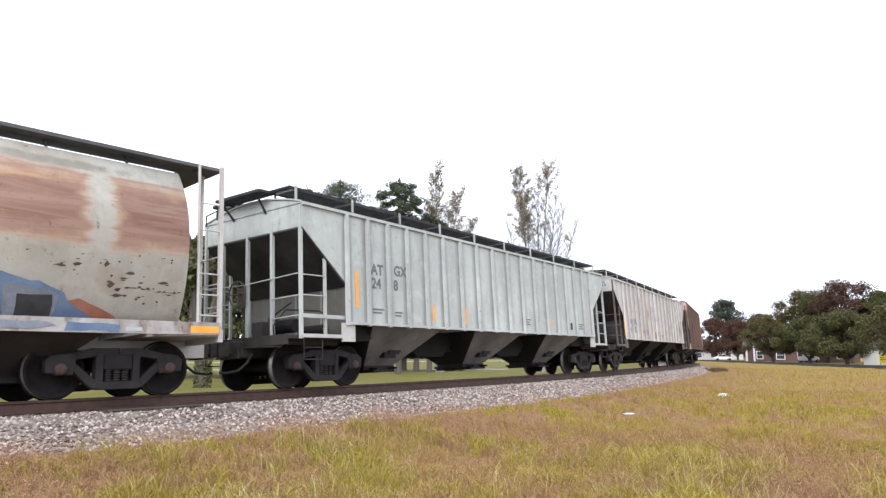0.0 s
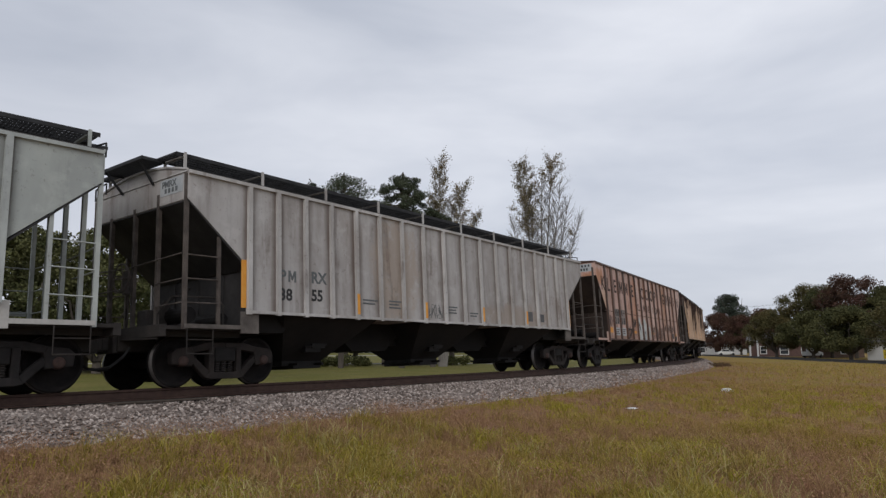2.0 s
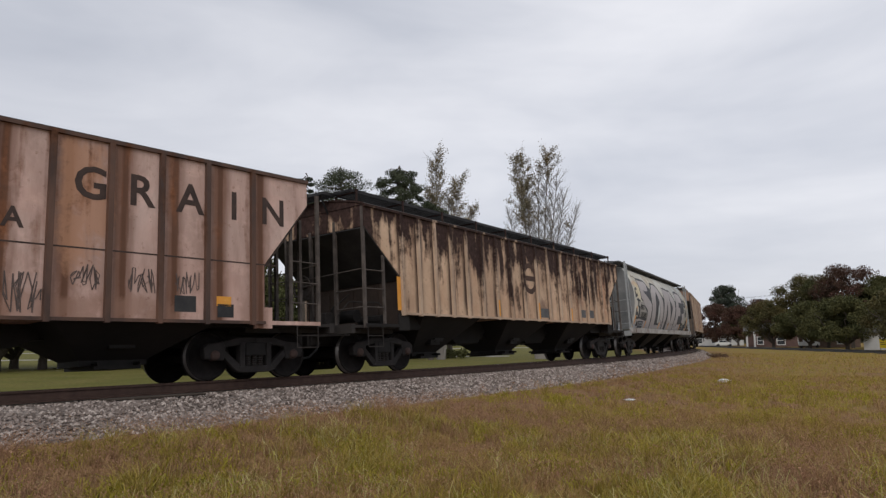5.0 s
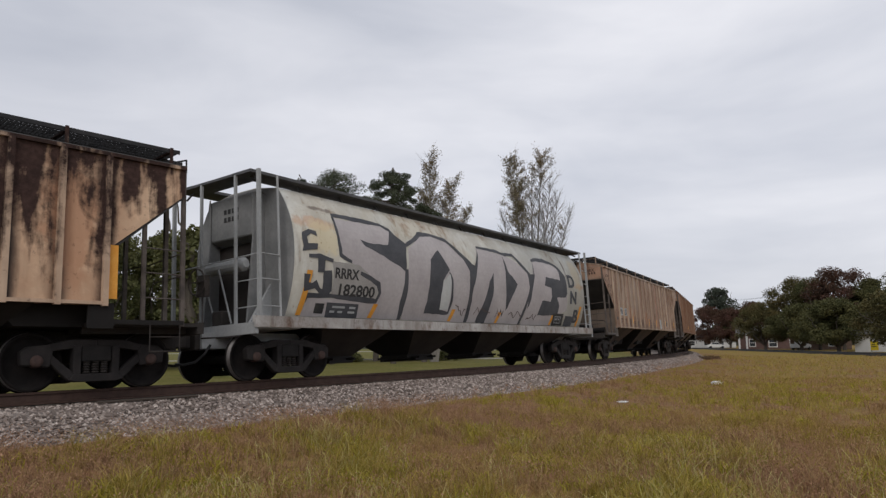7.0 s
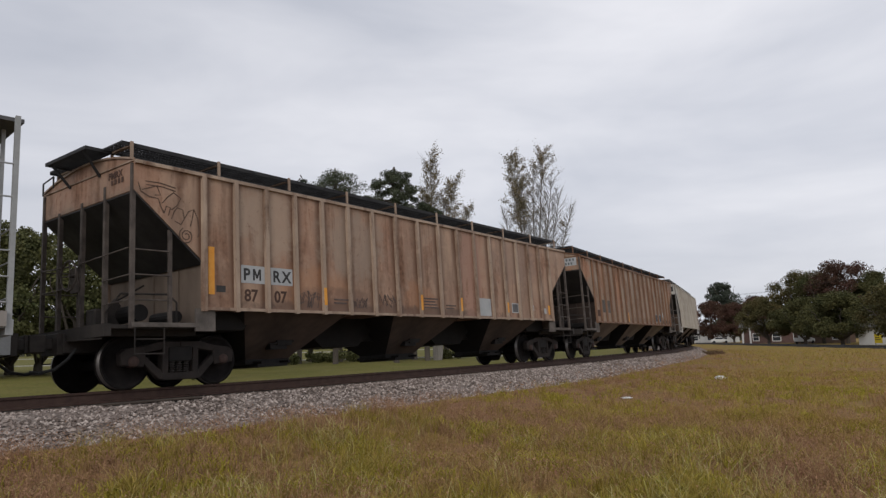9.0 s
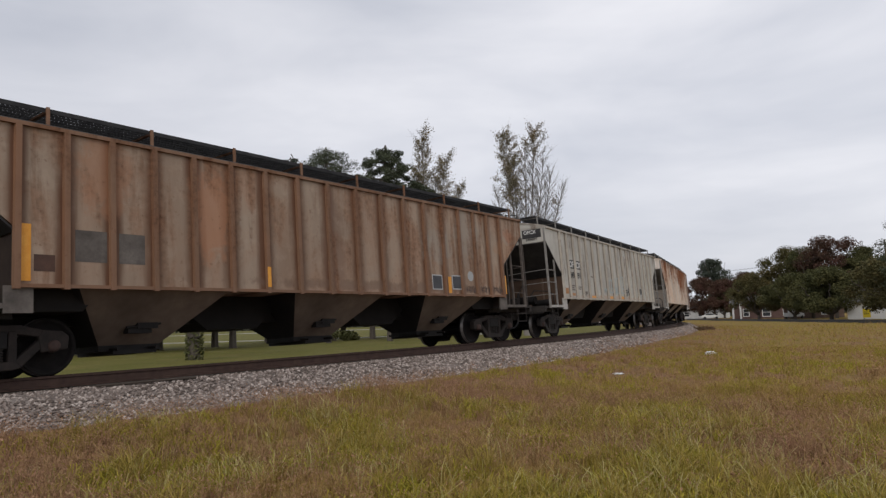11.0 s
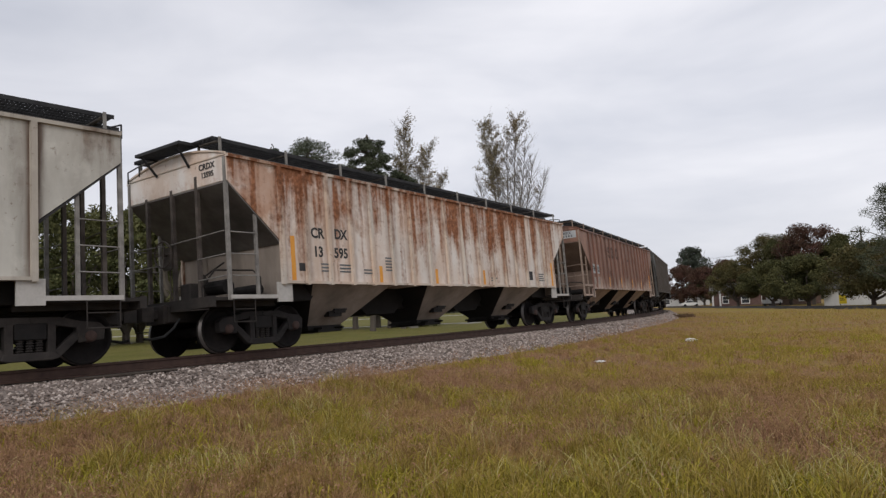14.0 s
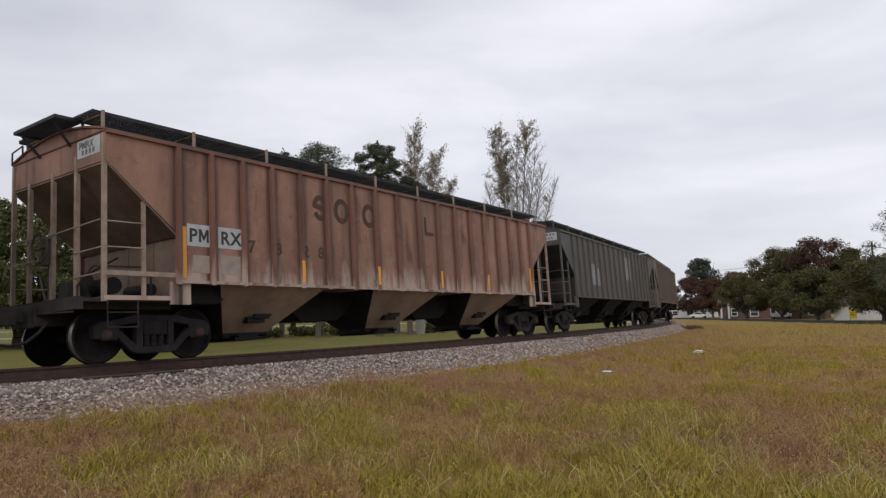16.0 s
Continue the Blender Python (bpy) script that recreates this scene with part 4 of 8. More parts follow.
def ribbed_hopper(name, label, mats, rib_xs, boards=True, half=CAR_X, eave=EAVE, sill=SILL, deep_sill=False, crown=0.30):
    car = tagged(new(name), label, "freight car", "covered hopper cars of the train")
    paint = mats["paint"](car)
    mats = dict(mats, paint=paint)
    for k in ("ribs", "gear", "plate", "bays", "slope", "bulk"):
        mats[k] = mats[k](car) if callable(mats.get(k)) else mats.get(k) or paint

    def body():
        bm = bmesh.new()
        prism(bm, [(-half, eave), (-half, eave - 0.52), (-6.72, 2.15), (-6.72, sill), (6.72, sill), (6.72, 2.15), (half, eave - 0.52), (half, eave)], -CAR_W, CAR_W)
        return mesh_of("body", bm)

    def roof():
        bm = bmesh.new()
        arc = [(-CAR_W - 0.02, eave)] + [(y * CAR_W, eave + 0.025 + crown * 0.78 * (1 - y * y)) for y in np.linspace(-1, 1, 13)] + [(CAR_W + 0.02, eave)]
        prism(bm, arc, -half, half, "yz")
        me = mesh_of("roof", bm)
        me.materials.append(bay_side)
        me.materials.append(roof_grime_shade)
        me.polygons.foreach_set("material_index", [0 if abs(p.normal.x) > 0.5 else 1 for p in me.polygons])
        return me

    def end_rim():
        bm = bmesh.new()
        ys = np.linspace(-1, 1, 13)
        for a, b in zip(ys, ys[1:]):
            za, zb = (eave + 0.028 + crown * 0.78 * (1 - y * y) for y in (a, b))
            prism(bm, [(a * CAR_W, za), (b * CAR_W, zb), (b * CAR_W, zb - 0.035), (a * CAR_W, za - 0.035)], -half - 0.03, -half + 0.02, "yz")
        box(bm, -half - 0.02, -half - 0.001, -CAR_W, CAR_W, eave - 0.03, eave - 0.005)
        return mesh_of("end_rim", bm)

    def rail(z0, z1, out):
        def make():
            bm = bmesh.new()
            for y in (-1, 1):
                box(bm, -half if z0 > 3 else -6.72, half if z0 > 3 else 6.72, y * CAR_W - (out if y < 0 else 0), y * CAR_W + (out if y > 0 else 0), z0, z1)
            return mesh_of("side_rail", bm)
        return make

    def hatch():
        bm = bmesh.new()
        box(bm, -half + 0.7, half - 0.7, -0.32, 0.32, eave + crown * 0.78, eave + crown * 0.78 + 0.17)
        for i in range(9):
            x = -half + 1.2 + i * (2 * half - 2.4) / 8
            box(bm, x - 0.05, x + 0.05, -0.42, 0.42, eave + crown * 0.78, eave + crown * 0.78 + 0.20)
        return mesh_of("roof_hatch", bm)

    def support():
        bm = bmesh.new()
        box(bm, -0.02, 0.02, -0.67, -0.63, eave + 0.15, eave + 0.35)
        box(bm, -0.03, 0.03, -1.27, -0.63, eave + 0.322, eave + 0.352)
        box(bm, -0.026, 0.026, -1.30, -1.27, eave + 0.06, eave + 0.41)
        return mesh_of("board_bracket", bm)

    def crossover():
        bm = bmesh.new()
        for x in np.linspace(-half - 0.36, -half + 0.12, 9):
            box(bm, x - 0.004, x + 0.004, -0.68, 0.72, eave + 0.335, eave + 0.365)
        for y in np.linspace(-0.68, 0.72, 30):
            box(bm, -half - 0.36, -half + 0.12, y - 0.005, y + 0.005, eave + 0.33, eave + 0.355)
        for x0, x1, y0, y1 in ((-half - 0.38, -half - 0.36, -0.70, 0.74), (-half - 0.36, -half + 0.12, -0.70, -0.68), (-half - 0.36, -half + 0.12, 0.72, 0.74)):
            box(bm, x0, x1, y0, y1, eave + 0.31, eave + 0.37)
        for y in (-0.55, 0.6):
            tube(bm, (-half - 0.33, y, eave + 0.32), (-half - 0.01, y * 0.9, eave - 0.08), 0.026)
        tube(bm, (-half - 0.08, 1.05, eave + 0.02), (-half - 0.08, 1.05, eave + 0.24), 0.016)
        tube(bm, (-half - 0.08, 1.45, eave - 0.06), (-half - 0.08, 1.45, eave + 0.18), 0.016)
        tube(bm, (-half - 0.08, 1.05, eave + 0.24), (-half - 0.08, 1.45, eave + 0.18), 0.016)
        return mesh_of("crossover_platform", bm)

    key = (half, eave, sill)
    part("body", cached(("body", key), body), paint, car)
    part("roof", cached(("roof", key), roof), paint if boards else mats["ribs"], car)
    for turn in (0, 180):
        part("end_rim", cached(("rim", key), end_rim), mats["ribs"], car, m=pose(0, 0, 0, 0, 0, turn))

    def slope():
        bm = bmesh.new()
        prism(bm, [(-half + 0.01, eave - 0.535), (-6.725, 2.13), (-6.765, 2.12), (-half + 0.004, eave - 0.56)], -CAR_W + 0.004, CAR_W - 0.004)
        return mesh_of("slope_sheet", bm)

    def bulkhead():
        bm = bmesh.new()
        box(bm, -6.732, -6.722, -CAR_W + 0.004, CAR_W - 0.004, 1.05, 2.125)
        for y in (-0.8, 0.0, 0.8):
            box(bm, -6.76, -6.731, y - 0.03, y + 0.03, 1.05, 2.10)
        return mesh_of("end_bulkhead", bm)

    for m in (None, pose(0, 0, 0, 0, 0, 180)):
        part("slope_sheet", cached(("slope", key), slope), mats["slope"], car, "sloping end sheet, soot and shade in its colour", m)
        part("end_bulkhead", cached(("bulkhead", key), bulkhead), mats["bulk"], car, "upright end bulkhead", m)
    part("top_rail", cached(("top_rail", key), rail(eave - 0.065, eave - 0.005, 0.05)), mats["ribs"], car)
    part("side_sill", cached(("sill", key), rail(sill - (0.03 if not deep_sill else 0.25), sill + 0.025, 0.05)), mats["ribs"], car)
    part("roof_hatch", cached(("hatch", key), hatch), roof_grime_shade, car)
    if boards:
        for y in (-0.95, 0.95):
            part("running_board", cached(("grating", key), lambda: grating_mesh(-half - 0.05, half + 0.05, 0.62)), grate_steel, car, "galvanised steel grating walkway", pose(0, y, eave + 0.355))
        for i in range(10):
            x = -half + 0.12 + i * (2 * half - 0.24) / 9
            part("board_bracket", cached(("brackets", key), support), mats["ribs"] if mats["gear"] is dark_gear else mats["gear"], car, m=pose(x, 0, 0))
            part("board_bracket", cached(("brackets", key), support), mats["ribs"] if mats["gear"] is dark_gear else mats["gear"], car, m=pose(x, 0, 0, 0, 0, 180))
        for m in (None, pose(0, 0, 0, 0, 0, 180)):
            part("crossover_platform", cached(("cross", key), crossover), grate_steel, car, m=m)
    rib = cached(("rib", eave, sill), lambda: rib_mesh(sill - 0.05, eave - 0.06))
    for x in rib_xs:
        part("rib", rib, mats["ribs"], car, m=pose(x, -CAR_W, 0))
        part("rib", rib, mats["ribs"], car, m=pose(x, CAR_W, 0, 0, 0, 180))
    gate = cached("gate", gate_mesh)
    def latch():
        bm = bmesh.new()
        box(bm, -0.26, 0.18, -0.86, -0.70, 0.62, 0.74)
        box(bm, -0.10, 0.28, -0.90, -0.76, 0.70, 0.80)
        tube(bm, (-0.3, -0.88, 0.72), (0.34, -0.88, 0.78), 0.022)
        return mesh_of("gate_latch", bm)

    for x in (-4.4, 0, 4.4):
        part("gate_latch", cached("latch", latch), steel_dark, car, m=pose(x, 0, 0))
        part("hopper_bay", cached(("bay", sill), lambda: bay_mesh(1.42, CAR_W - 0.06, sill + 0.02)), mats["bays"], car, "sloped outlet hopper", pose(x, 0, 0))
        part("outlet_gate", gate, steel_dark, car, m=pose(x, 0, 0))

    def spine():
        bm = bmesh.new()
        box(bm, -6.7, 6.7, -0.3, 0.3, 0.8, 1.2)
        return mesh_of("centre_sill", bm)

    def saddle():
        bm = bmesh.new()
        prism(bm, [(-1.5, sill), (-0.6, 0.66), (0.6, 0.66), (1.5, sill)], -0.45, 0.45)
        return mesh_of("ridge_shade_fill", bm)

    def bolster():
        bm = bmesh.new()
        prism(bm, [(6.695, sill), (6.695, 0.98), (5.6, 0.98), (5.3, sill)], -1.2, 1.2)
        return mesh_of("bolster_shade_fill", bm)

    # added black blocks fill these gaps, in place of the shade there
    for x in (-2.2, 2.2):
        part("ridge_shade_fill", cached(("saddle", sill), saddle), bay_end, car, m=pose(x, 0, 0))
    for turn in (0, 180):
        part("bolster_shade_fill", cached(("bolster", sill), bolster), bay_end, car, m=pose(0, 0, 0, 0, 0, turn))
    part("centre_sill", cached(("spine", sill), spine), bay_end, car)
    for side in (-1, 1):
        end_gear(car, side, mats)
        add_truck(car, side * TRUCK_X, mats["truck"])
    return car, mats


def round_hopper(name, label, mats):
    """A hopper with bowed sides that swell between a narrow roof and a straight sill."""
    car = tagged(new(name), label, "freight car", "covered hopper cars of the train")
    paint = mats["paint"](car)
    mats = dict(mats, paint=paint)
    for k in ("gear", "plate", "bays"):
        mats[k] = mats[k](car) if callable(mats.get(k)) else mats.get(k) or paint

    def body():
        bm = bmesh.new()
        pts = [(math.copysign(round_y(z), -1), z) for z in np.linspace(1.18, 3.98, 17)]
        outline = pts + [(-0.4, 4.10), (0.4, 4.10)] + [(-y, z) for y, z in pts[::-1]]
        prism(bm, outline, -7.22, 7.42, "yz")
        me = mesh_of("body", bm)
        me.polygons.foreach_set("use_smooth", [abs(p.normal.x) < 0.5 for p in me.polygons])
        return me

    part("body", cached("round_body", body), paint, car)

    def sill():
        bm = bmesh.new()
        for y in (-1, 1):
            box(bm, -8.2, 8.05, y * 1.50 - 0.05, y * 1.50 + 0.05, 1.0, 1.22)
        return mesh_of("side_sill", bm)

    part("side_sill", cached("round_sill", sill), mats["plate"], car, "white side sill")

    def board():
        bm = bmesh.new()
        for y in (-0.95, 0.95):
            box(bm, -8.05, 8.25, y - 0.28, y + 0.28, 4.14, 4.2)
            for i in range(13):
                x = -7.8 + i * 1.3
                tube(bm, (x, y, 4.14), (x, y * 1.25, 3.8 if abs(x) < 7 else 4.0), 0.025)
        for x0, x1 in ((-8.05, -7.5), (7.65, 8.25)):
            box(bm, x0, x1, -0.7, 0.7, 4.142, 4.195)
        return mesh_of("running_board", bm)

    part("running_board", cached("round_board", board), plain("grey_walkway_steel", (0.075, 0.075, 0.078), (0.14, 0.14, 0.143), 3, 0.7, 0.2), car, "grey steel walkway")

    def bar(name, p, q, r=0.013, parent=None, mat=None, label=""):
        bm = bmesh.new()
        tube(bm, p, q, r)
        return part(name, bm, mat or mats["gear"], parent or car, label)

    def post(x, y, top, w=0.034, name="end_post"):
        bm = bmesh.new()
        box(bm, x - w, x + w, y - w, y + w, 1.05, top)
        return part(name, bm, mats["gear"], car)

    def sheet():
        bm = bmesh.new()
        pts = [(-round_y(z), z) for z in np.linspace(1.2, 3.96, 15)]
        prism(bm, pts + [(-0.4, 4.08), (0.4, 4.08)] + [(-y, z) for y, z in pts[::-1]], -7.24, -7.223, "yz")
        return mesh_of("end_sheet", bm)

    def hood():
        bm = bmesh.new()
        prism(bm, [(-7.242, 4.0), (-7.55, 3.9), (-7.55, 3.0), (-7.30, 2.9), (-7.242, 2.9)], -0.66, 0.66)
        bmesh.ops.bevel(bm, geom=bm.edges[:], offset=0.02, segments=1, affect="EDGES")
        return mesh_of("end_hood", bm)

    def wing():
        bm = bmesh.new()
        prism(bm, [(-7.242, 3.9), (-7.55, 3.9), (-7.55, 3.0), (-7.74, 1.05), (-7.242, 1.05)], -0.02, 0.02)
        return mesh_of("wing_plate", bm)

    part("end_sheet", cached("round_sheet", sheet), end_grey, car, "flat grey end sheet")
    part("end_hood", cached("round_hood", hood), end_grey, car, "boxed hood over the brake gear")
    for y in (-0.70, 0.70):
        part("wing_plate", cached("round_wing", wing), end_grey, car, m=pose(0, y, 0))
    bm = bmesh.new()
    box(bm, -7.28, -7.243, -1.2, -1.12, 1.2, 2.5)
    part("stiffener", bm, end_grey, car)
    # the recess's shadow is painted as a dark plate
    part("slope_plate", cached("round_slope", lambda: slope_plate()), dark_bay, car)
    bm = bmesh.new()
    tube(bm, (-7.72, -0.62, 2.36), (-7.72, 0.45, 2.36), 0.15, sides=14)
    tube(bm, (-7.72, -0.70, 2.36), (-7.72, -0.62, 2.36), 0.08, 0.15, sides=14)
    part("brake_cylinder", bm, mats["gear"], car, "grey brake cylinder")
    for y, z in ((-0.45, 1.15), (0.1, 1.3)):
        bar("brake_rod", (-7.86, y + 0.45, 2.3), (-7.9, y, z), 0.02)
    for k in range(4):
        for z in (3.55, 3.38):
            bm = bmesh.new()
            box(bm, -7.562, -7.554, -0.25 + k * 0.13, -0.17 + k * 0.13, z, z + 0.10)
            part("end_mark", bm, black_paint, car)
    for e in (-1, 1):
        xo, xi = (-8.03, -7.5) if e < 0 else (8.1, 7.68)
        for y, w in ((-0.75, 0.026), (0.35, 0.026), (1.3, 0.034)):
            post(xo, y, 4.15, w)
        ladder = post(xo, -1.45, 4.15, 0.034, "ladder")
        bar("ladder_stile", (xi, -1.46, 1.1), (xi, -1.40, 4.12), 0.026, ladder)
        for z in (1.42, 1.95, 2.45) if e < 0 else (1.35, 1.72, 2.1, 2.9, 3.4):
            bar("rung", (xo, -1.47, z), (xi, -1.46, z), 0.013, ladder)
        for z in (1.42, 1.95):
            bar("grab_iron", (xo, -1.45, z), (xo, -0.75, z), 0.012)
        bar("grab_iron", (xo, -1.45, 2.45), (xo, 1.3, 2.38), 0.014)
        end_gear_low(car, e, mats)
        add_truck(car, -6.9 if e < 0 else 6.5, mats["truck"])
    for x in (-4.9, -1.6, 1.7, 5.0):
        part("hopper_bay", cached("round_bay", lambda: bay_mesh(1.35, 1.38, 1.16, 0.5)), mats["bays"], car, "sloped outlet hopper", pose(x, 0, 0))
        part("outlet_gate", cached("gate", gate_mesh), steel_dark, car, m=pose(x, 0, 0))
    return car, mats


def slope_plate():
    """The sloping floor of a bowed car's end recess; its dark colour stands for shade."""
    bm = bmesh.new()
    prism(bm, [(-7.27, 2.88), (-7.30, 2.88), (-7.36, 1.06), (-7.27, 1.06)], -0.70, 0.70)
    return mesh_of("slope_plate", bm)


def round_y(z):
    """Half width of the bowed body at a height."""
    if z < 2.6:
        return 1.58 - 0.34 * ((2.6 - z) / 1.4) ** 2
    return 1.58 - 0.50 * ((z - 2.6) / 1.4) ** 2.2


def end_gear_low(car, e, mats):
    flip = Matrix.Identity(4) if e < 0 else pose(-0.05, 0, 0, 0, 0, 180)

    def platform():
        bm = bmesh.new()
        box(bm, -8.15, -7.0, -1.48, 1.48, 0.98, 1.05)
        box(bm, -8.5, -5.8, -0.33, 0.33, 0.66, 0.97)
        box(bm, -8.2, -8.1, -1.5, 1.5, 0.88, 1.1)
        prism(bm, [(-7.0, 2.3), (-7.0, 1.0), (-7.9, 1.0)], -0.9, -0.84)
        prism(bm, [(-7.0, 2.3), (-7.0, 1.0), (-7.9, 1.0)], 0.84, 0.9)
        return mesh_of("end_platform", bm)

    part("end_platform", cached("low_platform", platform), mats["gear"], car, m=flip)
    for key, name, mat in ((("gear", "coupler"), "coupler", steel_grime), (("gear", "air_hose"), "air_hose", rubber)):
        part(name, CACHE[key], mat, car, m=flip)
    if e < 0:
        part("brake_valve", CACHE[("gear", "brake_valve")], steel_grime, car)
        part("hand_wheel", CACHE[("gear", "hand_wheel")], dark_gear, car, "rusty brake hand wheel")


# ---- the thirteen cars, from the leading one back ----
def paints(name, **kw):
    return lambda car: car_paint(name, car, **kw)


EVEN_RIBS = [w * (0.9 * (k + 0.5) - 0.0126 * (k + 0.5) ** 2) for w in (-1, 1) for k in range(9)]
KLEMME_RIBS = [-6.73, -5.92, -5.0, -4.07, -3.1, -2.22, -1.34, -0.45, 0.38, 1.27, 2.05, 2.87, 3.76, 4.63, 5.5, 6.45]
dark_gear = plain("dark_ladder_paint", (0.055, 0.045, 0.040), (0.15, 0.125, 0.108), 4, 0.8)
grey_gear = plain("weathered_grey_ladder_paint", (0.16, 0.15, 0.14), (0.34, 0.325, 0.30), 5, 0.8)
underbody = plain("sooty_underframe", (0.020, 0.018, 0.017), (0.050, 0.042, 0.037), 2, 0.85)
grey_bay = plain("dusty_grey_hopper", (0.15, 0.125, 0.105), (0.46, 0.39, 0.33), 0.8, 0.8, 0, 0.2, (1, 1, 0.4))
brown_bay = plain("dusty_brown_hopper", (0.09, 0.068, 0.054), (0.26, 0.20, 0.155), 0.8, 0.8, 0, 0.2, (1, 1, 0.4))
tan_bay = plain("dusty_tan_hopper", (0.20, 0.14, 0.10), (0.47, 0.34, 0.245), 0.9, 0.8, 0, 0.2, (1, 1, 0.4))
# dark for soot, with shade painted in as well
dark_bay = plain("soot_and_shade_hopper", (0.026, 0.022, 0.020), (0.060, 0.050, 0.043), 0.9, 0.85)
truck_grey = plain("dusty_truck_steel", (0.014, 0.0125, 0.0125), (0.036, 0.031, 0.030), 4, 0.8, 0.1)
truck_brown = plain("brown_truck_steel", (0.018, 0.015, 0.014), (0.044, 0.034, 0.030), 4, 0.8, 0.1)
grime_white = plain("grimy_white_paint", (0.42, 0.40, 0.37), (0.55, 0.53, 0.50), 2.5, 0.75)
CARS = []
plate_dim = plain("grimy_bolster_plate", (0.07, 0.06, 0.054), (0.20, 0.175, 0.155), 3, 0.8)
# paler copy of the truck steel, a brighter exposure put into its colour
truck_pale = plain("pale_truck_steel", (0.024, 0.021, 0.020), (0.062, 0.053, 0.048), 4, 0.85)

# dark tones mix soot with the shade under the slope, put into the colour
sooty_shade = plain("soot_and_shade_slope", (0.022, 0.021, 0.022), (0.065, 0.060, 0.059), 1.2, 0.85)
sooty_brown_shade = plain("brown_shade_slope", (0.028, 0.020, 0.017), (0.070, 0.048, 0.037), 1.2, 0.85)
rusty_slope = plain("rusty_slope_sheet", (0.125, 0.086, 0.067), (0.27, 0.195, 0.155), 1.2, 0.85)
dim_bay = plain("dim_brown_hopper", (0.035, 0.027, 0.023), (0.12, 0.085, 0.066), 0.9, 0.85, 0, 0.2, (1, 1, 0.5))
# near black: grime, plus the body's overhang shade put into the colour
black_bay = plain("grime_and_shade_hopper", (0.009, 0.008, 0.008), (0.024, 0.020, 0.018), 0.9, 0.85, 0, 0.2, (1, 1, 0.5))


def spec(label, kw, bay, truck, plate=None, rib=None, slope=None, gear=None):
    return dict(label=label, kw=kw, bay=bay, truck=truck, plate=plate, rib=rib, slope=slope or sooty_shade, gear=gear)


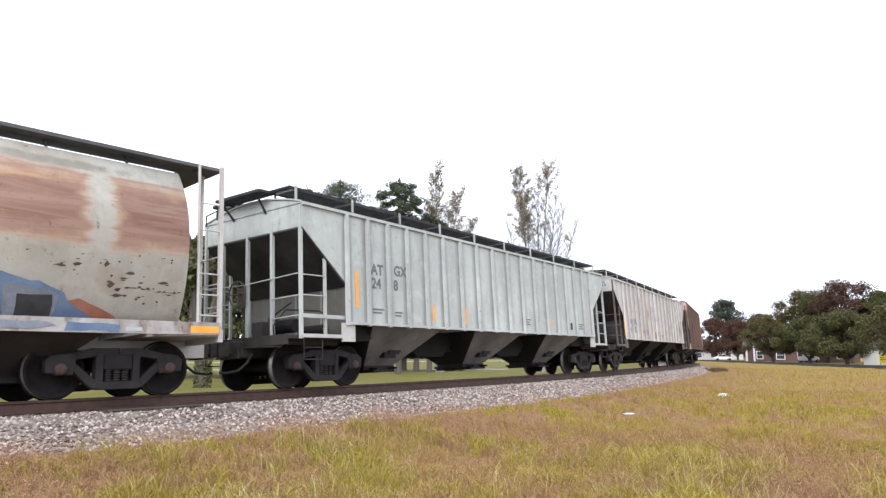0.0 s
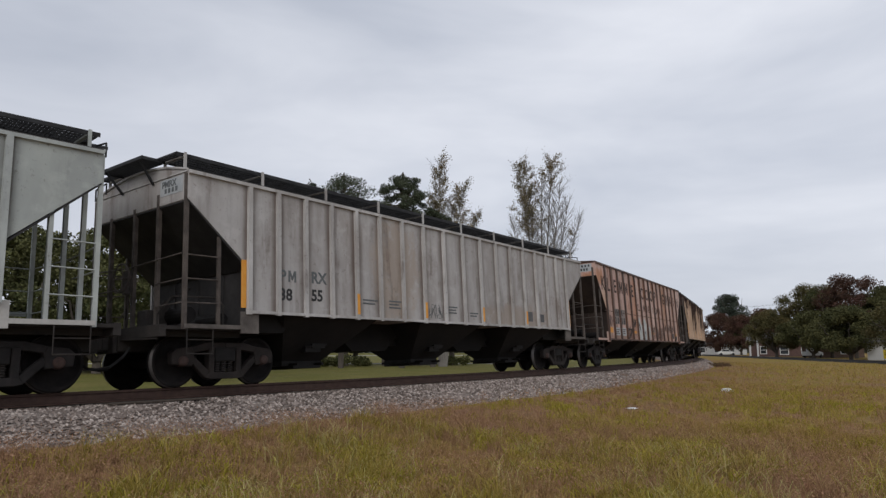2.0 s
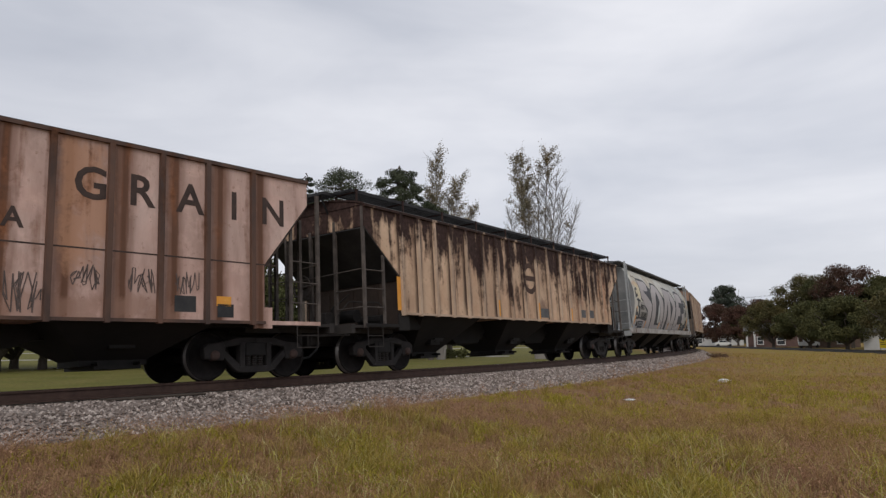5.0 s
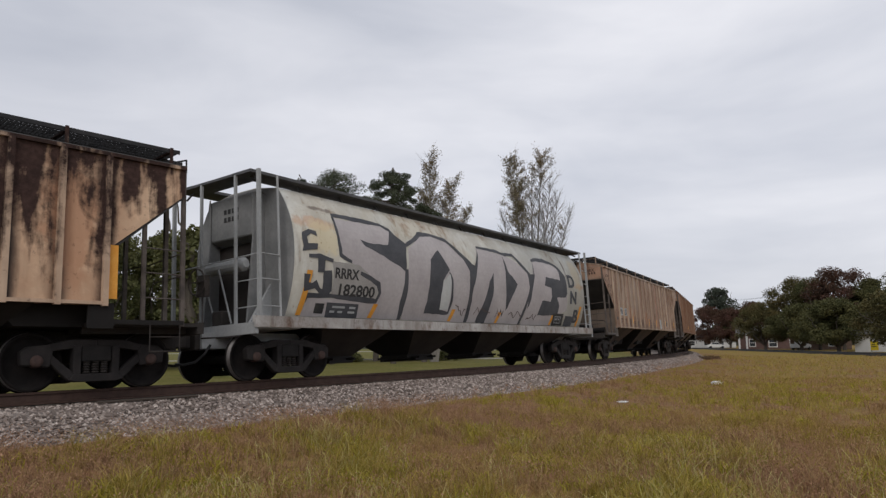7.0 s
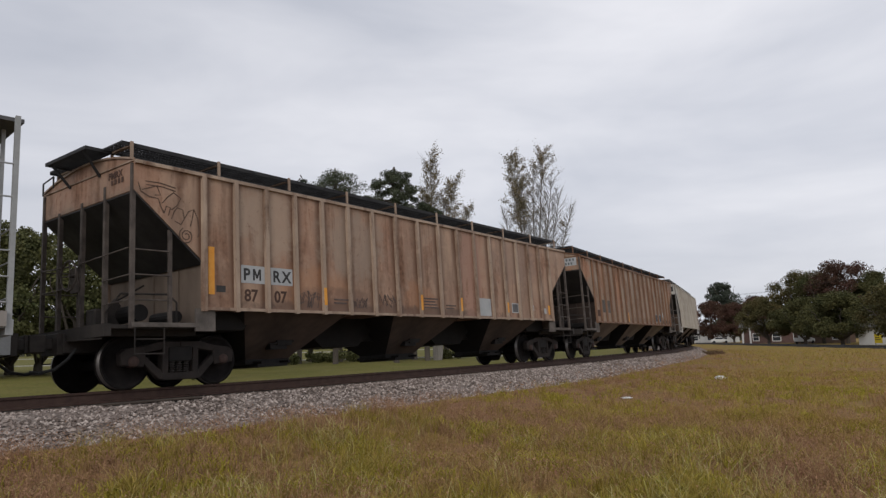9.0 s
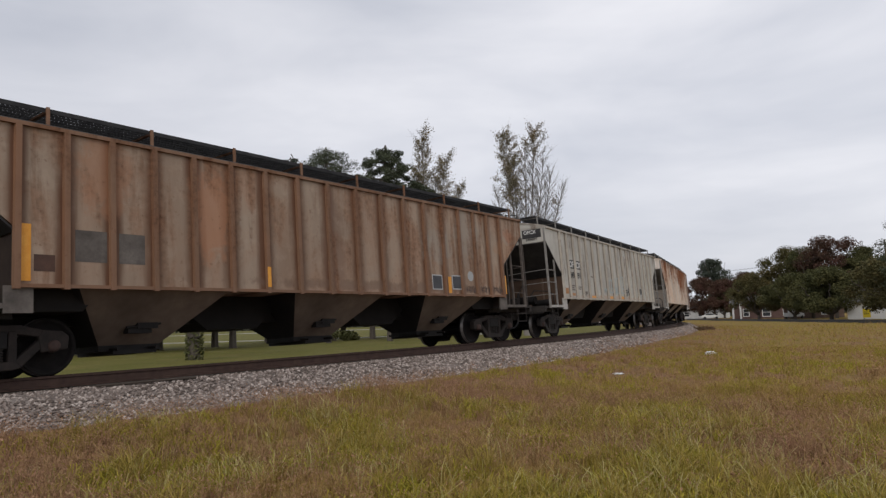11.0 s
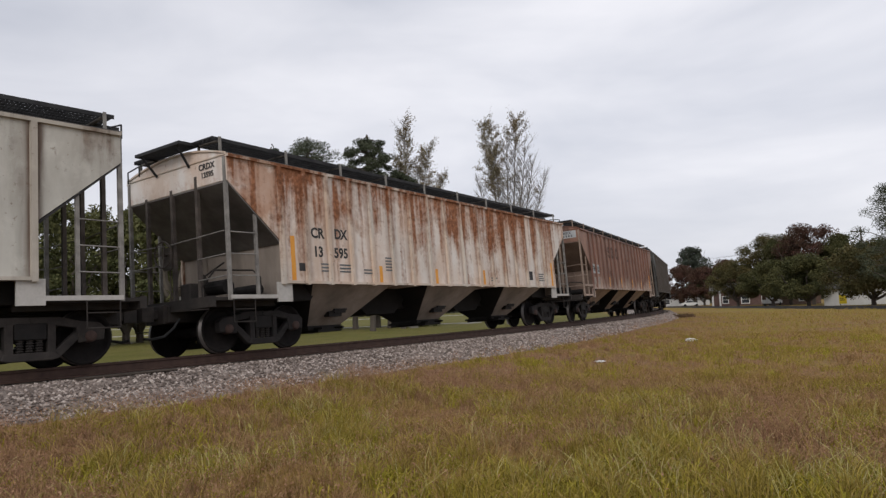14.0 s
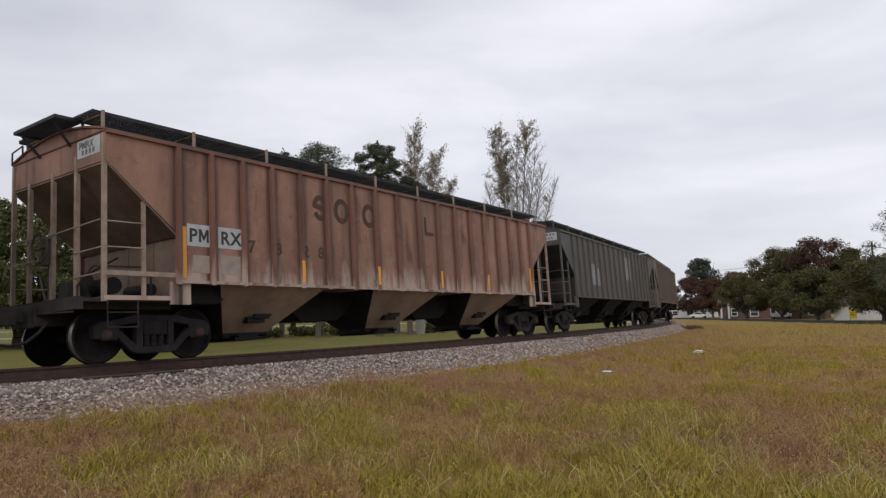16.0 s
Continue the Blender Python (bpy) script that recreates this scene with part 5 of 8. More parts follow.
SPECS = [
    spec("light grey-green ribbed hopper car with faded lettering", dict(base=(0.465, 0.49, 0.455), worn=(0.40, 0.425, 0.405), rust=(0.20, 0.17, 0.13), rust_lo=0.62, rust_hi=0.82, dirt=0.32, grime=(0.17, 0.175, 0.175), seam=0.4, panels=0.22),
         plain("ashen_hopper", (0.085, 0.080, 0.077), (0.28, 0.265, 0.25), 0.8, 0.8, 0, 0.2, (1, 1, 0.4)), truck_grey, grime_white, rib=(0.46, 0.485, 0.465)),
    spec("pale grey ribbed hopper car with brown-stained panels", dict(base=(0.505, 0.488, 0.475), worn=(0.425, 0.40, 0.38), rust=(0.20, 0.13, 0.095), rust_lo=0.57, rust_hi=0.80, dirt=0.5, grime=(0.20, 0.165, 0.14), seam=0.7, grain=5, speck=0.1, spots=[(-2.4, 2.6, 0.9, 1.6, (0.36, 0.29, 0.23), 0.6), (3.4, 1.6, 2.4, 0.4, (0.30, 0.24, 0.19), 0.6)]),
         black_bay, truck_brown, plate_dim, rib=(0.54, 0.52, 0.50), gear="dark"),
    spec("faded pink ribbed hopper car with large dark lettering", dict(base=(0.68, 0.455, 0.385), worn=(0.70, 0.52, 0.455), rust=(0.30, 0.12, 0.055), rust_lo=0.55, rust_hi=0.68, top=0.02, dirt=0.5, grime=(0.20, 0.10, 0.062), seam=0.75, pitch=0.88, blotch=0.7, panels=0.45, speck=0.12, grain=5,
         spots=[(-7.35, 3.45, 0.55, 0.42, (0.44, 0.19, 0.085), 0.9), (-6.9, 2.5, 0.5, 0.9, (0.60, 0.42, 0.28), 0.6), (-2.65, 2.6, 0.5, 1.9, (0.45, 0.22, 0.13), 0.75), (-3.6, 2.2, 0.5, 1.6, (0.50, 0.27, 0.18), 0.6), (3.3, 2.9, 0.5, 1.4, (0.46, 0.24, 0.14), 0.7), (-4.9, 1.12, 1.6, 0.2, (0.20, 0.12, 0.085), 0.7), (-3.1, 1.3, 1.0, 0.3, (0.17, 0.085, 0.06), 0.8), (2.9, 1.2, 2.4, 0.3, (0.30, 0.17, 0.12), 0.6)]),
         black_bay, truck_grey, None, rib=(0.060, 0.037, 0.030), slope=sooty_brown_shade, gear="dark"),
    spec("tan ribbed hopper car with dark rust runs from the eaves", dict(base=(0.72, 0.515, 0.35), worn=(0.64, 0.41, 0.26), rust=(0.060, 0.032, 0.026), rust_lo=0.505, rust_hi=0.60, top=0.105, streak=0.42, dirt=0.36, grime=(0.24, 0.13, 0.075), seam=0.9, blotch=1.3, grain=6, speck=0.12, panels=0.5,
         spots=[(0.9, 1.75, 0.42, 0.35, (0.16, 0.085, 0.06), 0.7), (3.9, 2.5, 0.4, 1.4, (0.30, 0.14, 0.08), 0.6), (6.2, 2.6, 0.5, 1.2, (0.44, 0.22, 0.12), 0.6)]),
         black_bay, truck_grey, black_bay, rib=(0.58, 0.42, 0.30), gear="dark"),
    None,
    spec("dusty tan-brown ribbed hopper car with a white reporting plate", dict(base=(0.45, 0.305, 0.21), worn=(0.41, 0.235, 0.155), rust=(0.24, 0.115, 0.065), rust_lo=0.52, rust_hi=0.72, dirt=0.7, grime=(0.195, 0.125, 0.088), seam=0.85, panels=0.5, edge=0.85, grain=6, speck=0.12, blotch=1.5,
         spots=[(-4.0, 1.75, 1.2, 0.6, (0.42, 0.19, 0.085), 0.35), (-0.5, 1.7, 0.7, 0.6, (0.42, 0.19, 0.085), 0.35), (-1.4, 1.42, 5.5, 0.17, (0.10, 0.065, 0.05), 0.7), (-3.3, 1.6, 1.6, 0.30, (0.17, 0.10, 0.07), 0.6), (-7.95, 3.25, 0.3, 0.12, (0.20, 0.14, 0.10), 0.5), (2.0, 2.6, 0.6, 1.8, (0.40, 0.22, 0.16), 0.5), (-5.3, 3.1, 0.8, 0.9, (0.42, 0.33, 0.25), 0.5), (4.5, 3.0, 1.6, 0.7, (0.25, 0.17, 0.13), 0.5), (-2.8, 2.9, 1.2, 0.9, (0.31, 0.24, 0.185), 0.6)]),
         dim_bay, truck_brown, plate_dim, rib=(0.42, 0.315, 0.235), gear="dark"),
    spec("rusty orange-brown ribbed hopper car", dict(base=(0.365, 0.285, 0.215), worn=(0.36, 0.235, 0.16), rust=(0.25, 0.115, 0.06), rust_lo=0.49, rust_hi=0.68, top=0.035, dirt=0.5, grime=(0.20, 0.13, 0.085), seam=1.0, edge=0.9, grain=5, speck=0.12, spots=[(-7.5, 3.3, 0.6, 0.5, (0.40, 0.17, 0.08), 0.7), (-5.4, 3.2, 0.5, 0.8, (0.36, 0.17, 0.09), 0.5), (-3.4, 2.8, 0.5, 1.0, (0.38, 0.17, 0.085), 0.6), (-0.3, 2.4, 0.4, 1.2, (0.16, 0.09, 0.06), 0.5), (7.35, 3.2, 0.35, 0.28, (0.34, 0.13, 0.06), 0.6), (7.0, 2.75, 0.6, 0.3, (0.36, 0.20, 0.11), 0.4), (2.5, 1.5, 5.5, 0.14, (0.16, 0.10, 0.07), 0.6), (3.5, 2.6, 0.8, 0.5, (0.30, 0.27, 0.23), 0.5), (5.0, 3.0, 0.7, 0.9, (0.30, 0.27, 0.23), 0.5)]),
         brown_bay, truck_brown, plate_dim, rib=(0.22, 0.115, 0.066), gear="dark"),
    spec("beige-grey ribbed hopper car with rust-edged ribs", dict(base=(0.57, 0.555, 0.50), worn=(0.51, 0.495, 0.45), rust=(0.20, 0.115, 0.07), rust_lo=0.57, rust_hi=0.74, top=0.015, dirt=0.5, grime=(0.27, 0.235, 0.195), seam=0.9, grain=5, speck=0.1, panels=0.25, spots=[(0.0, 1.42, 5.0, 0.12, (0.42, 0.27, 0.17), 0.5)]),
         brown_bay, truck_pale, grime_white, rib=(0.50, 0.455, 0.39), gear="grey"),
    spec("whitish ribbed hopper car with heavy orange rust runs", dict(base=(0.72, 0.69, 0.655), worn=(0.66, 0.605, 0.545), rust=(0.36, 0.15, 0.075), rust_lo=0.475, rust_hi=0.60, top=0.060, streak=0.17, dirt=0.5, grime=(0.58, 0.36, 0.22), seam=0.35, panels=0.3, grain=6, speck=0.14, clean_end=0.3, edge=0.35, spots=[(-7.3, 3.2, 0.8, 0.6, (0.40, 0.19, 0.10), 0.6)]),
         grey_bay, truck_grey, grime_white, rib=(0.60, 0.54, 0.47), slope=plain("ashen_slope_sheet", (0.085, 0.076, 0.070), (0.24, 0.22, 0.205), 0.9, 0.85), gear="grey"),
    spec("dull red-brown ribbed hopper car with faded ring lettering", dict(base=(0.33, 0.18, 0.125), worn=(0.275, 0.14, 0.095), rust=(0.10, 0.048, 0.034), rust_lo=0.55, rust_hi=0.75, dirt=0.5, grime=(0.10, 0.060, 0.048), seam=0.7, foot=0.7, foot_c=(0.46, 0.37, 0.31), grain=5, speck=0.1),
         tan_bay, truck_grey, None, rib=(0.20, 0.09, 0.062), slope=rusty_slope, gear="pale"),
    spec("dark green-grey ribbed hopper car with pale patches", dict(base=(0.062, 0.068, 0.066), worn=(0.085, 0.088, 0.085), rust=(0.12, 0.075, 0.05), rust_lo=0.60, rust_hi=0.80, dirt=0.3, seam=0.4),
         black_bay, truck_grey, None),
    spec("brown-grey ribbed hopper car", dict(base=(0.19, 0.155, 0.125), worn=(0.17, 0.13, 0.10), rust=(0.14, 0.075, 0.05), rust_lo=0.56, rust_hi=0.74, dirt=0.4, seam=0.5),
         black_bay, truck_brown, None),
]
CARS = [None] * 13
MATS = [None] * 13
pale_gear = plain("chalky_ladder_paint", (0.24, 0.17, 0.13), (0.40, 0.32, 0.26), 5, 0.8)
for i, sp in enumerate(SPECS, start=1):
    if sp is None:
        continue
    kw = sp["kw"]
    ribs = paints("rib_paint", **dict(kw, base=sp["rib"], worn=tuple(c * 0.85 for c in sp["rib"]), seam=0, panels=0, seed=i, spots=(), rust=tuple(c * (0.45 if i == 3 else 0.8) for c in kw["rust"]))) if sp["rib"] else None
    pink = i == 3
    CARS[i], MATS[i] = ribbed_hopper("covered_hopper", sp["label"], dict(paint=paints("car_paint", seed=i, **kw), ribs=ribs, bays=sp["bay"], truck=sp["truck"], plate=sp["plate"], gear={"dark": dark_gear, "pale": pale_gear, "grey": grey_gear}.get(sp["gear"]), under=underbody, slope=sp["slope"], bulk=None if i in (1, 8) else sooty_shade if i == 2 else rusty_slope if i == 10 else brown_bay if i == 6 else sooty_brown_shade if i in (3, 4, 7, 11) else grey_bay if i == 9 else brown_bay),
                                     KLEMME_RIBS if pink else EVEN_RIBS, boards=not pink, half=7.77 if pink else CAR_X, eave=4.0 if pink else EAVE, sill=1.04 if pink else SILL, crown=0.10 if pink else 0.30)
# the two bowed cars
end_grey = plain("weathered_grey_end_paint", (0.17, 0.175, 0.175), (0.29, 0.29, 0.285), 1.6, 0.75)
sill_paint = paints("sill_paint", base=(0.50, 0.485, 0.465), worn=(0.40, 0.38, 0.36), rust=(0.22, 0.13, 0.085), rust_lo=0.52, rust_hi=0.66, dirt=0.8, grime=(0.20, 0.17, 0.145), panels=0, streak=1.0, blotch=2.2)
CARS[0], MATS[0] = round_hopper("covered_hopper", "pale bowed-side hopper car with broad rust bands and sprayed paint", dict(
    paint=paints("pale_rusted_paint", base=(0.58, 0.57, 0.50), worn=(0.50, 0.46, 0.38), rust=(0.17, 0.10, 0.07), rust_lo=0.60, rust_hi=0.70, belt=(2.98, 0.70, 5.93, 2.9), streak=0.9, dirt=0.35, spots=[(6.1, 1.85, 0.25, 0.3, (0.36, 0.25, 0.16), 0.4), (5.0, 3.72, 1.8, 0.10, (0.24, 0.22, 0.18), 0.6)], grime=(0.26, 0.19, 0.13), panels=0),
    bays=dark_bay, plate=sill_paint, gear=grime_white, under=underbody, truck=truck_grey))
CARS[5], MATS[5] = round_hopper("covered_hopper", "white bowed-side hopper car with large grey sprayed letters", dict(
    paint=paints("white_bowed_paint", base=(0.58, 0.585, 0.545), worn=(0.52, 0.495, 0.42), rust=(0.34, 0.19, 0.10), rust_lo=0.58, rust_hi=0.76, top=0.02, streak=0.5, dirt=0.45, grime=(0.33, 0.285, 0.225), panels=0, grain=5, speck=0.12,
                 spots=[(-6.6, 3.24, 0.8, 0.16, (0.50, 0.27, 0.15), 0.5), (-6.3, 2.95, 0.7, 0.4, (0.60, 0.52, 0.33), 0.6), (6.95, 2.72, 0.5, 0.14, (0.52, 0.32, 0.17), 0.8), (6.9, 3.1, 0.4, 0.7, (0.58, 0.49, 0.32), 0.6), (6.02, 3.3, 0.07, 0.5, (0.12, 0.085, 0.065), 0.8), (-6.2, 3.62, 0.5, 0.06, (0.09, 0.06, 0.05), 0.7)]),
    bays=dark_bay, plate=sill_paint, gear=plain("light_grey_enamel", (0.30, 0.31, 0.31), (0.40, 0.41, 0.41), 2, 0.7), under=underbody, truck=truck_grey))


# ---- trees, houses and clutter ----
def polar(az, dist, z=0.0):
    return Vector((dist * math.sin(radians(az)), dist * math.cos(radians(az)), z))


def leaf_mat(name, a, b, c):
    n = Nodes(name, 0.8, 0, 0.2)
    g = n.node("ShaderNodeNewGeometry")
    v = n.coords(world=False)
    col = n.mix(n.ramp(n.noise(v, 0.35, 3), 0.38, 0.62), a, b)
    col = n.mix(n.ramp(g.outputs["Random Per Island"], 0.3, 1.0, (0, 0, 0), (0.8, 0.8, 0.8)), col, c)
    n.color(col)
    return n.mat


bark = plain("grey_brown_bark", (0.075, 0.062, 0.05), (0.14, 0.12, 0.10), 2, 0.9, 0, 0.6, (1, 1, 0.3))
pale_bark = plain("pale_bark", (0.20, 0.18, 0.16), (0.30, 0.28, 0.25), 2, 0.9, 0, 0.4, (1, 1, 0.3))


def leaves(points, size, rng, stretch=1.0):
    """Small four-sided leaves or needle tufts of random turn at the points."""
    k = len(points)
    a = rng.normal(size=(k, 3))
    a /= np.linalg.norm(a, axis=1)[:, None]
    b = np.cross(a, rng.normal(size=(k, 3)))
    b /= np.linalg.norm(b, axis=1)[:, None]
    s = size * rng.uniform(0.5, 1.3, k)[:, None]
    a, b = a * s, b * s * stretch
    v = np.stack([points - a, points - b * 0.6, points + a, points + b * 0.6], 1).reshape(-1, 3)
    return v, np.arange(k * 4).reshape(k, 4)


def clump_points(rng, centres, radii, per):
    out = []
    for c, r in zip(centres, radii):
        d = rng.normal(size=(per, 3))
        d /= np.linalg.norm(d, axis=1)[:, None]
        out.append(np.array(c) + d * (rng.random((per, 1)) ** 0.45) * np.array(r))
    return np.concatenate(out)


def limb(bm, p, q, r0, r1, rng, bend=0.08, steps=4):
    """A tapered, slightly crooked branch."""
    p, q = np.array(p, float), np.array(q, float)
    pts = [p + (q - p) * i / steps + (rng.normal(size=3) * np.linalg.norm(q - p) * bend * (0 < i < steps)) * 0.5 for i in range(steps + 1)]
    for i in range(steps):
        tube(bm, pts[i], pts[i + 1], r0 + (r1 - r0) * i / steps, r0 + (r1 - r0) * (i + 1) / steps, 6)
    return pts


def broad_tree(at, height, radius, mat, seed, trunk=1.6, leaf=0.32, count=9000, label="broad autumn tree with a low forked trunk"):
    rng = np.random.default_rng(seed)
    tree = tagged(new("autumn_tree"), label, "tree", "trees beyond the meadow")
    tree.location = at
    bm = bmesh.new()
    limb(bm, (0, 0, -0.2), (0, 0, trunk * 0.6), 0.32, 0.26, rng, 0.02, 2)
    tips = []
    for i in range(6):
        t = i * 1.05 + rng.uniform(-0.3, 0.3)
        q = (math.cos(t) * radius * 0.55, math.sin(t) * radius * 0.55, trunk + height * 0.28)
        limb(bm, (0, 0, trunk * 0.5), q, 0.17, 0.07, rng, 0.1)
        q2 = (math.cos(t) * radius * 0.8, math.sin(t) * radius * 0.8, trunk + height * 0.5)
        limb(bm, q, q2, 0.07, 0.03, rng, 0.1)
    part("trunk", bm, bark, tree)
    k = 84
    cs, rs = [], []
    for i in range(k):
        t, u = rng.random() * 6.283, rng.random() ** 0.6
        zf = rng.random()
        dome = math.sqrt(max(0.05, 1 - (max(0, zf - 0.35) / 0.65) ** 2)) * (0.86 + 0.14 * min(1, zf / 0.3))
        rr = radius * dome * u * 0.95
        cs.append((rr * math.cos(t), rr * math.sin(t), trunk + 0.5 + (height - trunk - 1.0) * zf))
        f = rng.uniform(0.6, 1.2) * radius * 0.25
        rs.append((f, f, f * 0.75))
    pts = clump_points(rng, cs, rs, count // k)
    v, f = leaves(pts, leaf, rng)
    part("crown", soup("crown", v, f, mat), mat, tree)
    return tree


def pine_tree(at, height, radius, mat, seed, bare=0.45, tufts=26, leaf=0.30, per=260, label="tall dark pine with an open clumped crown"):
    rng = np.random.default_rng(seed)
    tree = tagged(new("pine_tree"), label, "tree", "pines behind the track")
    tree.location = at
    bm = bmesh.new()
    limb(bm, (0, 0, -0.2), (0, 0, height * 0.96), 0.26, 0.05, rng, 0.01, 6)
    cs, rs = [], []
    for i in range(tufts):
        zf = bare + (1 - bare) * (i + 0.5) / tufts
        t = i * 2.4 + rng.uniform(-0.4, 0.4)
        f = (zf - bare) / (1 - bare)
        dome = math.sqrt(max(0.02, 1 - (2 * f - 0.75) ** 2 / 1.6))
        reach = radius * dome * rng.uniform(0.25, 0.9)
        c = (reach * math.cos(t), reach * math.sin(t), (height - 0.7) * zf)
        limb(bm, (0, 0, height * zf - reach * 0.35), c, 0.06, 0.02, rng, 0.08, 3)
        r = min(1.1, radius * rng.uniform(0.15, 0.26))
        cs.append(c)
        rs.append((r, r, r * 0.6))
    part("trunk", bm, bark, tree)
    v, f = leaves(clump_points(rng, cs, rs, per), leaf, rng, 0.5)
    part("crown", soup("crown", v, f, mat), mat, tree)
    return tree


def poplar(at, stems, mat, seed, leaf=0.066, label="slender half-bare poplar with sparse yellowing leaves"):
    """stems: (dx at the top, height, spread, leafiness, share of the height where leaves begin)"""
    rng = np.random.default_rng(seed)
    tree = tagged(new("poplar_tree"), label, "tree", "poplars behind the track")
    tree.location = at
    bm = bmesh.new()
    pts = []
    turn = math.atan2(at[1], at[0]) - math.pi / 2
    side = np.array([math.cos(turn), math.sin(turn), 0])
    for dx, height, spread, leafy, low in stems:
        path = lambda f: side * dx * (0.12 + 0.88 * f ** 1.25) + np.array([0, 0, height * f])
        for k in range(10):
            tube(bm, path(k / 10 - 0.02 * (k == 0)), path((k + 1) / 10), 0.13 * (1 - k / 10) + 0.012, 0.13 * (1 - (k + 1) / 10) + 0.012, 6)
        for i in range(64):
            f = 0.30 + 0.69 * (i + rng.random()) / 64
            p = path(f)
            t = i * 2.4 + rng.uniform(-0.5, 0.5)
            ln = spread * (1.45 - 1.05 * f) * rng.uniform(0.6, 1.15)
            out = rng.uniform(0.35, 0.95)
            q = p + np.array([math.cos(t) * ln * out, math.sin(t) * ln * out, ln])
            limb(bm, p, q, 0.021, 0.008, rng, 0.07, 2)
            leafing = f + rng.uniform(-0.06, 0.06) > low and rng.random() < leafy
            for j in range(13):
                a = p + (q - p) * rng.uniform(0.2, 1)
                b = a + (q - p) / ln * 0.45 + rng.normal(size=3) * 0.20
                tube(bm, a, b, 0.008, 0.0035, 3)
                if leafing or rng.random() < 0.07 * leafy:
                    m = rng.integers(8, 20)
                    pts.append(a + (b - a) * rng.random((m, 1)) * 1.1 + rng.normal(size=(m, 3)) * 0.12)
    part("trunk", bm, pale_bark, tree)
    v, f = leaves(np.concatenate(pts), leaf, rng)
    part("crown", soup("crown", v, f, mat), mat, tree)
    return tree


red_leaf = leaf_mat("red_brown_leaves", (0.072, 0.034, 0.027), (0.060, 0.040, 0.023), (0.105, 0.052, 0.036))
olive_leaf = leaf_mat("olive_leaves", (0.070, 0.066, 0.025), (0.108, 0.080, 0.030), (0.085, 0.084, 0.034))
green_leaf = leaf_mat("dull_green_leaves", (0.054, 0.060, 0.023), (0.085, 0.078, 0.027), (0.075, 0.077, 0.031))
pine_leaf = leaf_mat("pine_needles", (0.045, 0.058, 0.036), (0.066, 0.078, 0.046), (0.095, 0.105, 0.066))
# greyer leaf colours with the haze of distance mixed in
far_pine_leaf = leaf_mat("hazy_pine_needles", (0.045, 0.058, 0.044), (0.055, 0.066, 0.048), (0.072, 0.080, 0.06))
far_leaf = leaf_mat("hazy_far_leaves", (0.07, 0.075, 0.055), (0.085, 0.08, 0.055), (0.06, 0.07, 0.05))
gold_leaf = leaf_mat("yellowing_leaves", (0.20, 0.15, 0.085), (0.15, 0.14, 0.085), (0.26, 0.20, 0.12))
wood_leaf = leaf_mat("hedgerow_leaves", (0.055, 0.066, 0.024), (0.092, 0.092, 0.032), (0.13, 0.128, 0.055))

poplar(polar(0.3, 62), [(-0.2, 18.7, 2.0, 0.8, 0.62), (1.9, 16.1, 1.9, 0.75, 0.6), (3.2, 13.4, 1.7, 0.6, 0.62), (-1.0, 15.4, 1.9, 0.35, 0.6), (1.0, 14.6, 1.8, 0.1, 0.8)], gold_leaf, 31)
poplar(polar(8.5, 62), [(-1.5, 18.1, 2.1, 1.0, 0.68), (0.3, 16.6, 2.4, 0.06, 0.8), (1.25, 18.4, 1.9, 1.0, 0.88), (2.0, 15.9, 2.4, 0.04, 0.8), (2.6, 14.4, 2.3, 0.03, 0.9), (3.7, 13.4, 1.0, 0.02, 0.9), (-2.5, 13.2, 1.4, 0.05, 0.9), (-0.9, 15.6, 2.0, 0.7, 0.72)], gold_leaf, 32)
for az, d, h, r, bare, seed in ((-7.9, 58, 16.6, 3.9, 0.62, 41), (-2.95, 57, 16.5, 2.6, 0.77, 42), (-0.4, 60, 14.2, 2.5, 0.72, 43), (36.4, 85, 13.2, 4.6, 0.25, 45)):
    pine_tree(polar(az, d), h, r, pine_leaf if d < 100 else far_pine_leaf, seed, bare=bare, leaf=0.10 if d < 100 else 0.26, tufts=60, per=330 if d < 100 else 800)
pine_tree(polar(-10.8, 62), 17.0, 1.5, far_pine_leaf, 44, bare=0.72, leaf=0.11, tufts=22, per=300, label="thin pale-crowned tree behind the track")
for az, d, h, r, mat, seed, trunk in (
        (22.1, 205, 11.6, 5.4, red_leaf, 51, 1.6), (23.6, 198, 10.4, 4.6, red_leaf, 60, 1.6), (25.3, 178, 11.2, 5.0, red_leaf, 61, 1.6), (26.0, 150, 9.2, 5.4, olive_leaf, 52, 1.5), (28.2, 142, 13.2, 5.8, olive_leaf, 53, 2.4),
        (29.6, 138, 12.6, 5.0, green_leaf, 62, 2.4), (31.1, 132, 13.7, 6.4, red_leaf, 54, 2.4), (33.0, 130, 11.4, 4.2, green_leaf, 63, 2.4), (28.4, 132, 7.8, 5.2, green_leaf, 59, 1.5), (30.75, 113, 7.4, 5.5, green_leaf, 55, 1.4), 
        (34.8, 100, 7.8, 6.2, olive_leaf, 56, 1.3), (38.2, 95, 8.0, 5.0, green_leaf, 57, 1.0), (36.0, 122, 9.5, 5.0, green_leaf, 64, 1.6), (24.4, 200, 9.6, 5.0, green_leaf, 65, 1.6)):
    broad_tree(polar(az, d), h, r, mat, seed, trunk=trunk, count=30000, leaf=0.135)
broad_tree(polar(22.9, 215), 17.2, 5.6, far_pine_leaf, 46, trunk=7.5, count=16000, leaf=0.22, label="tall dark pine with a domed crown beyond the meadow")
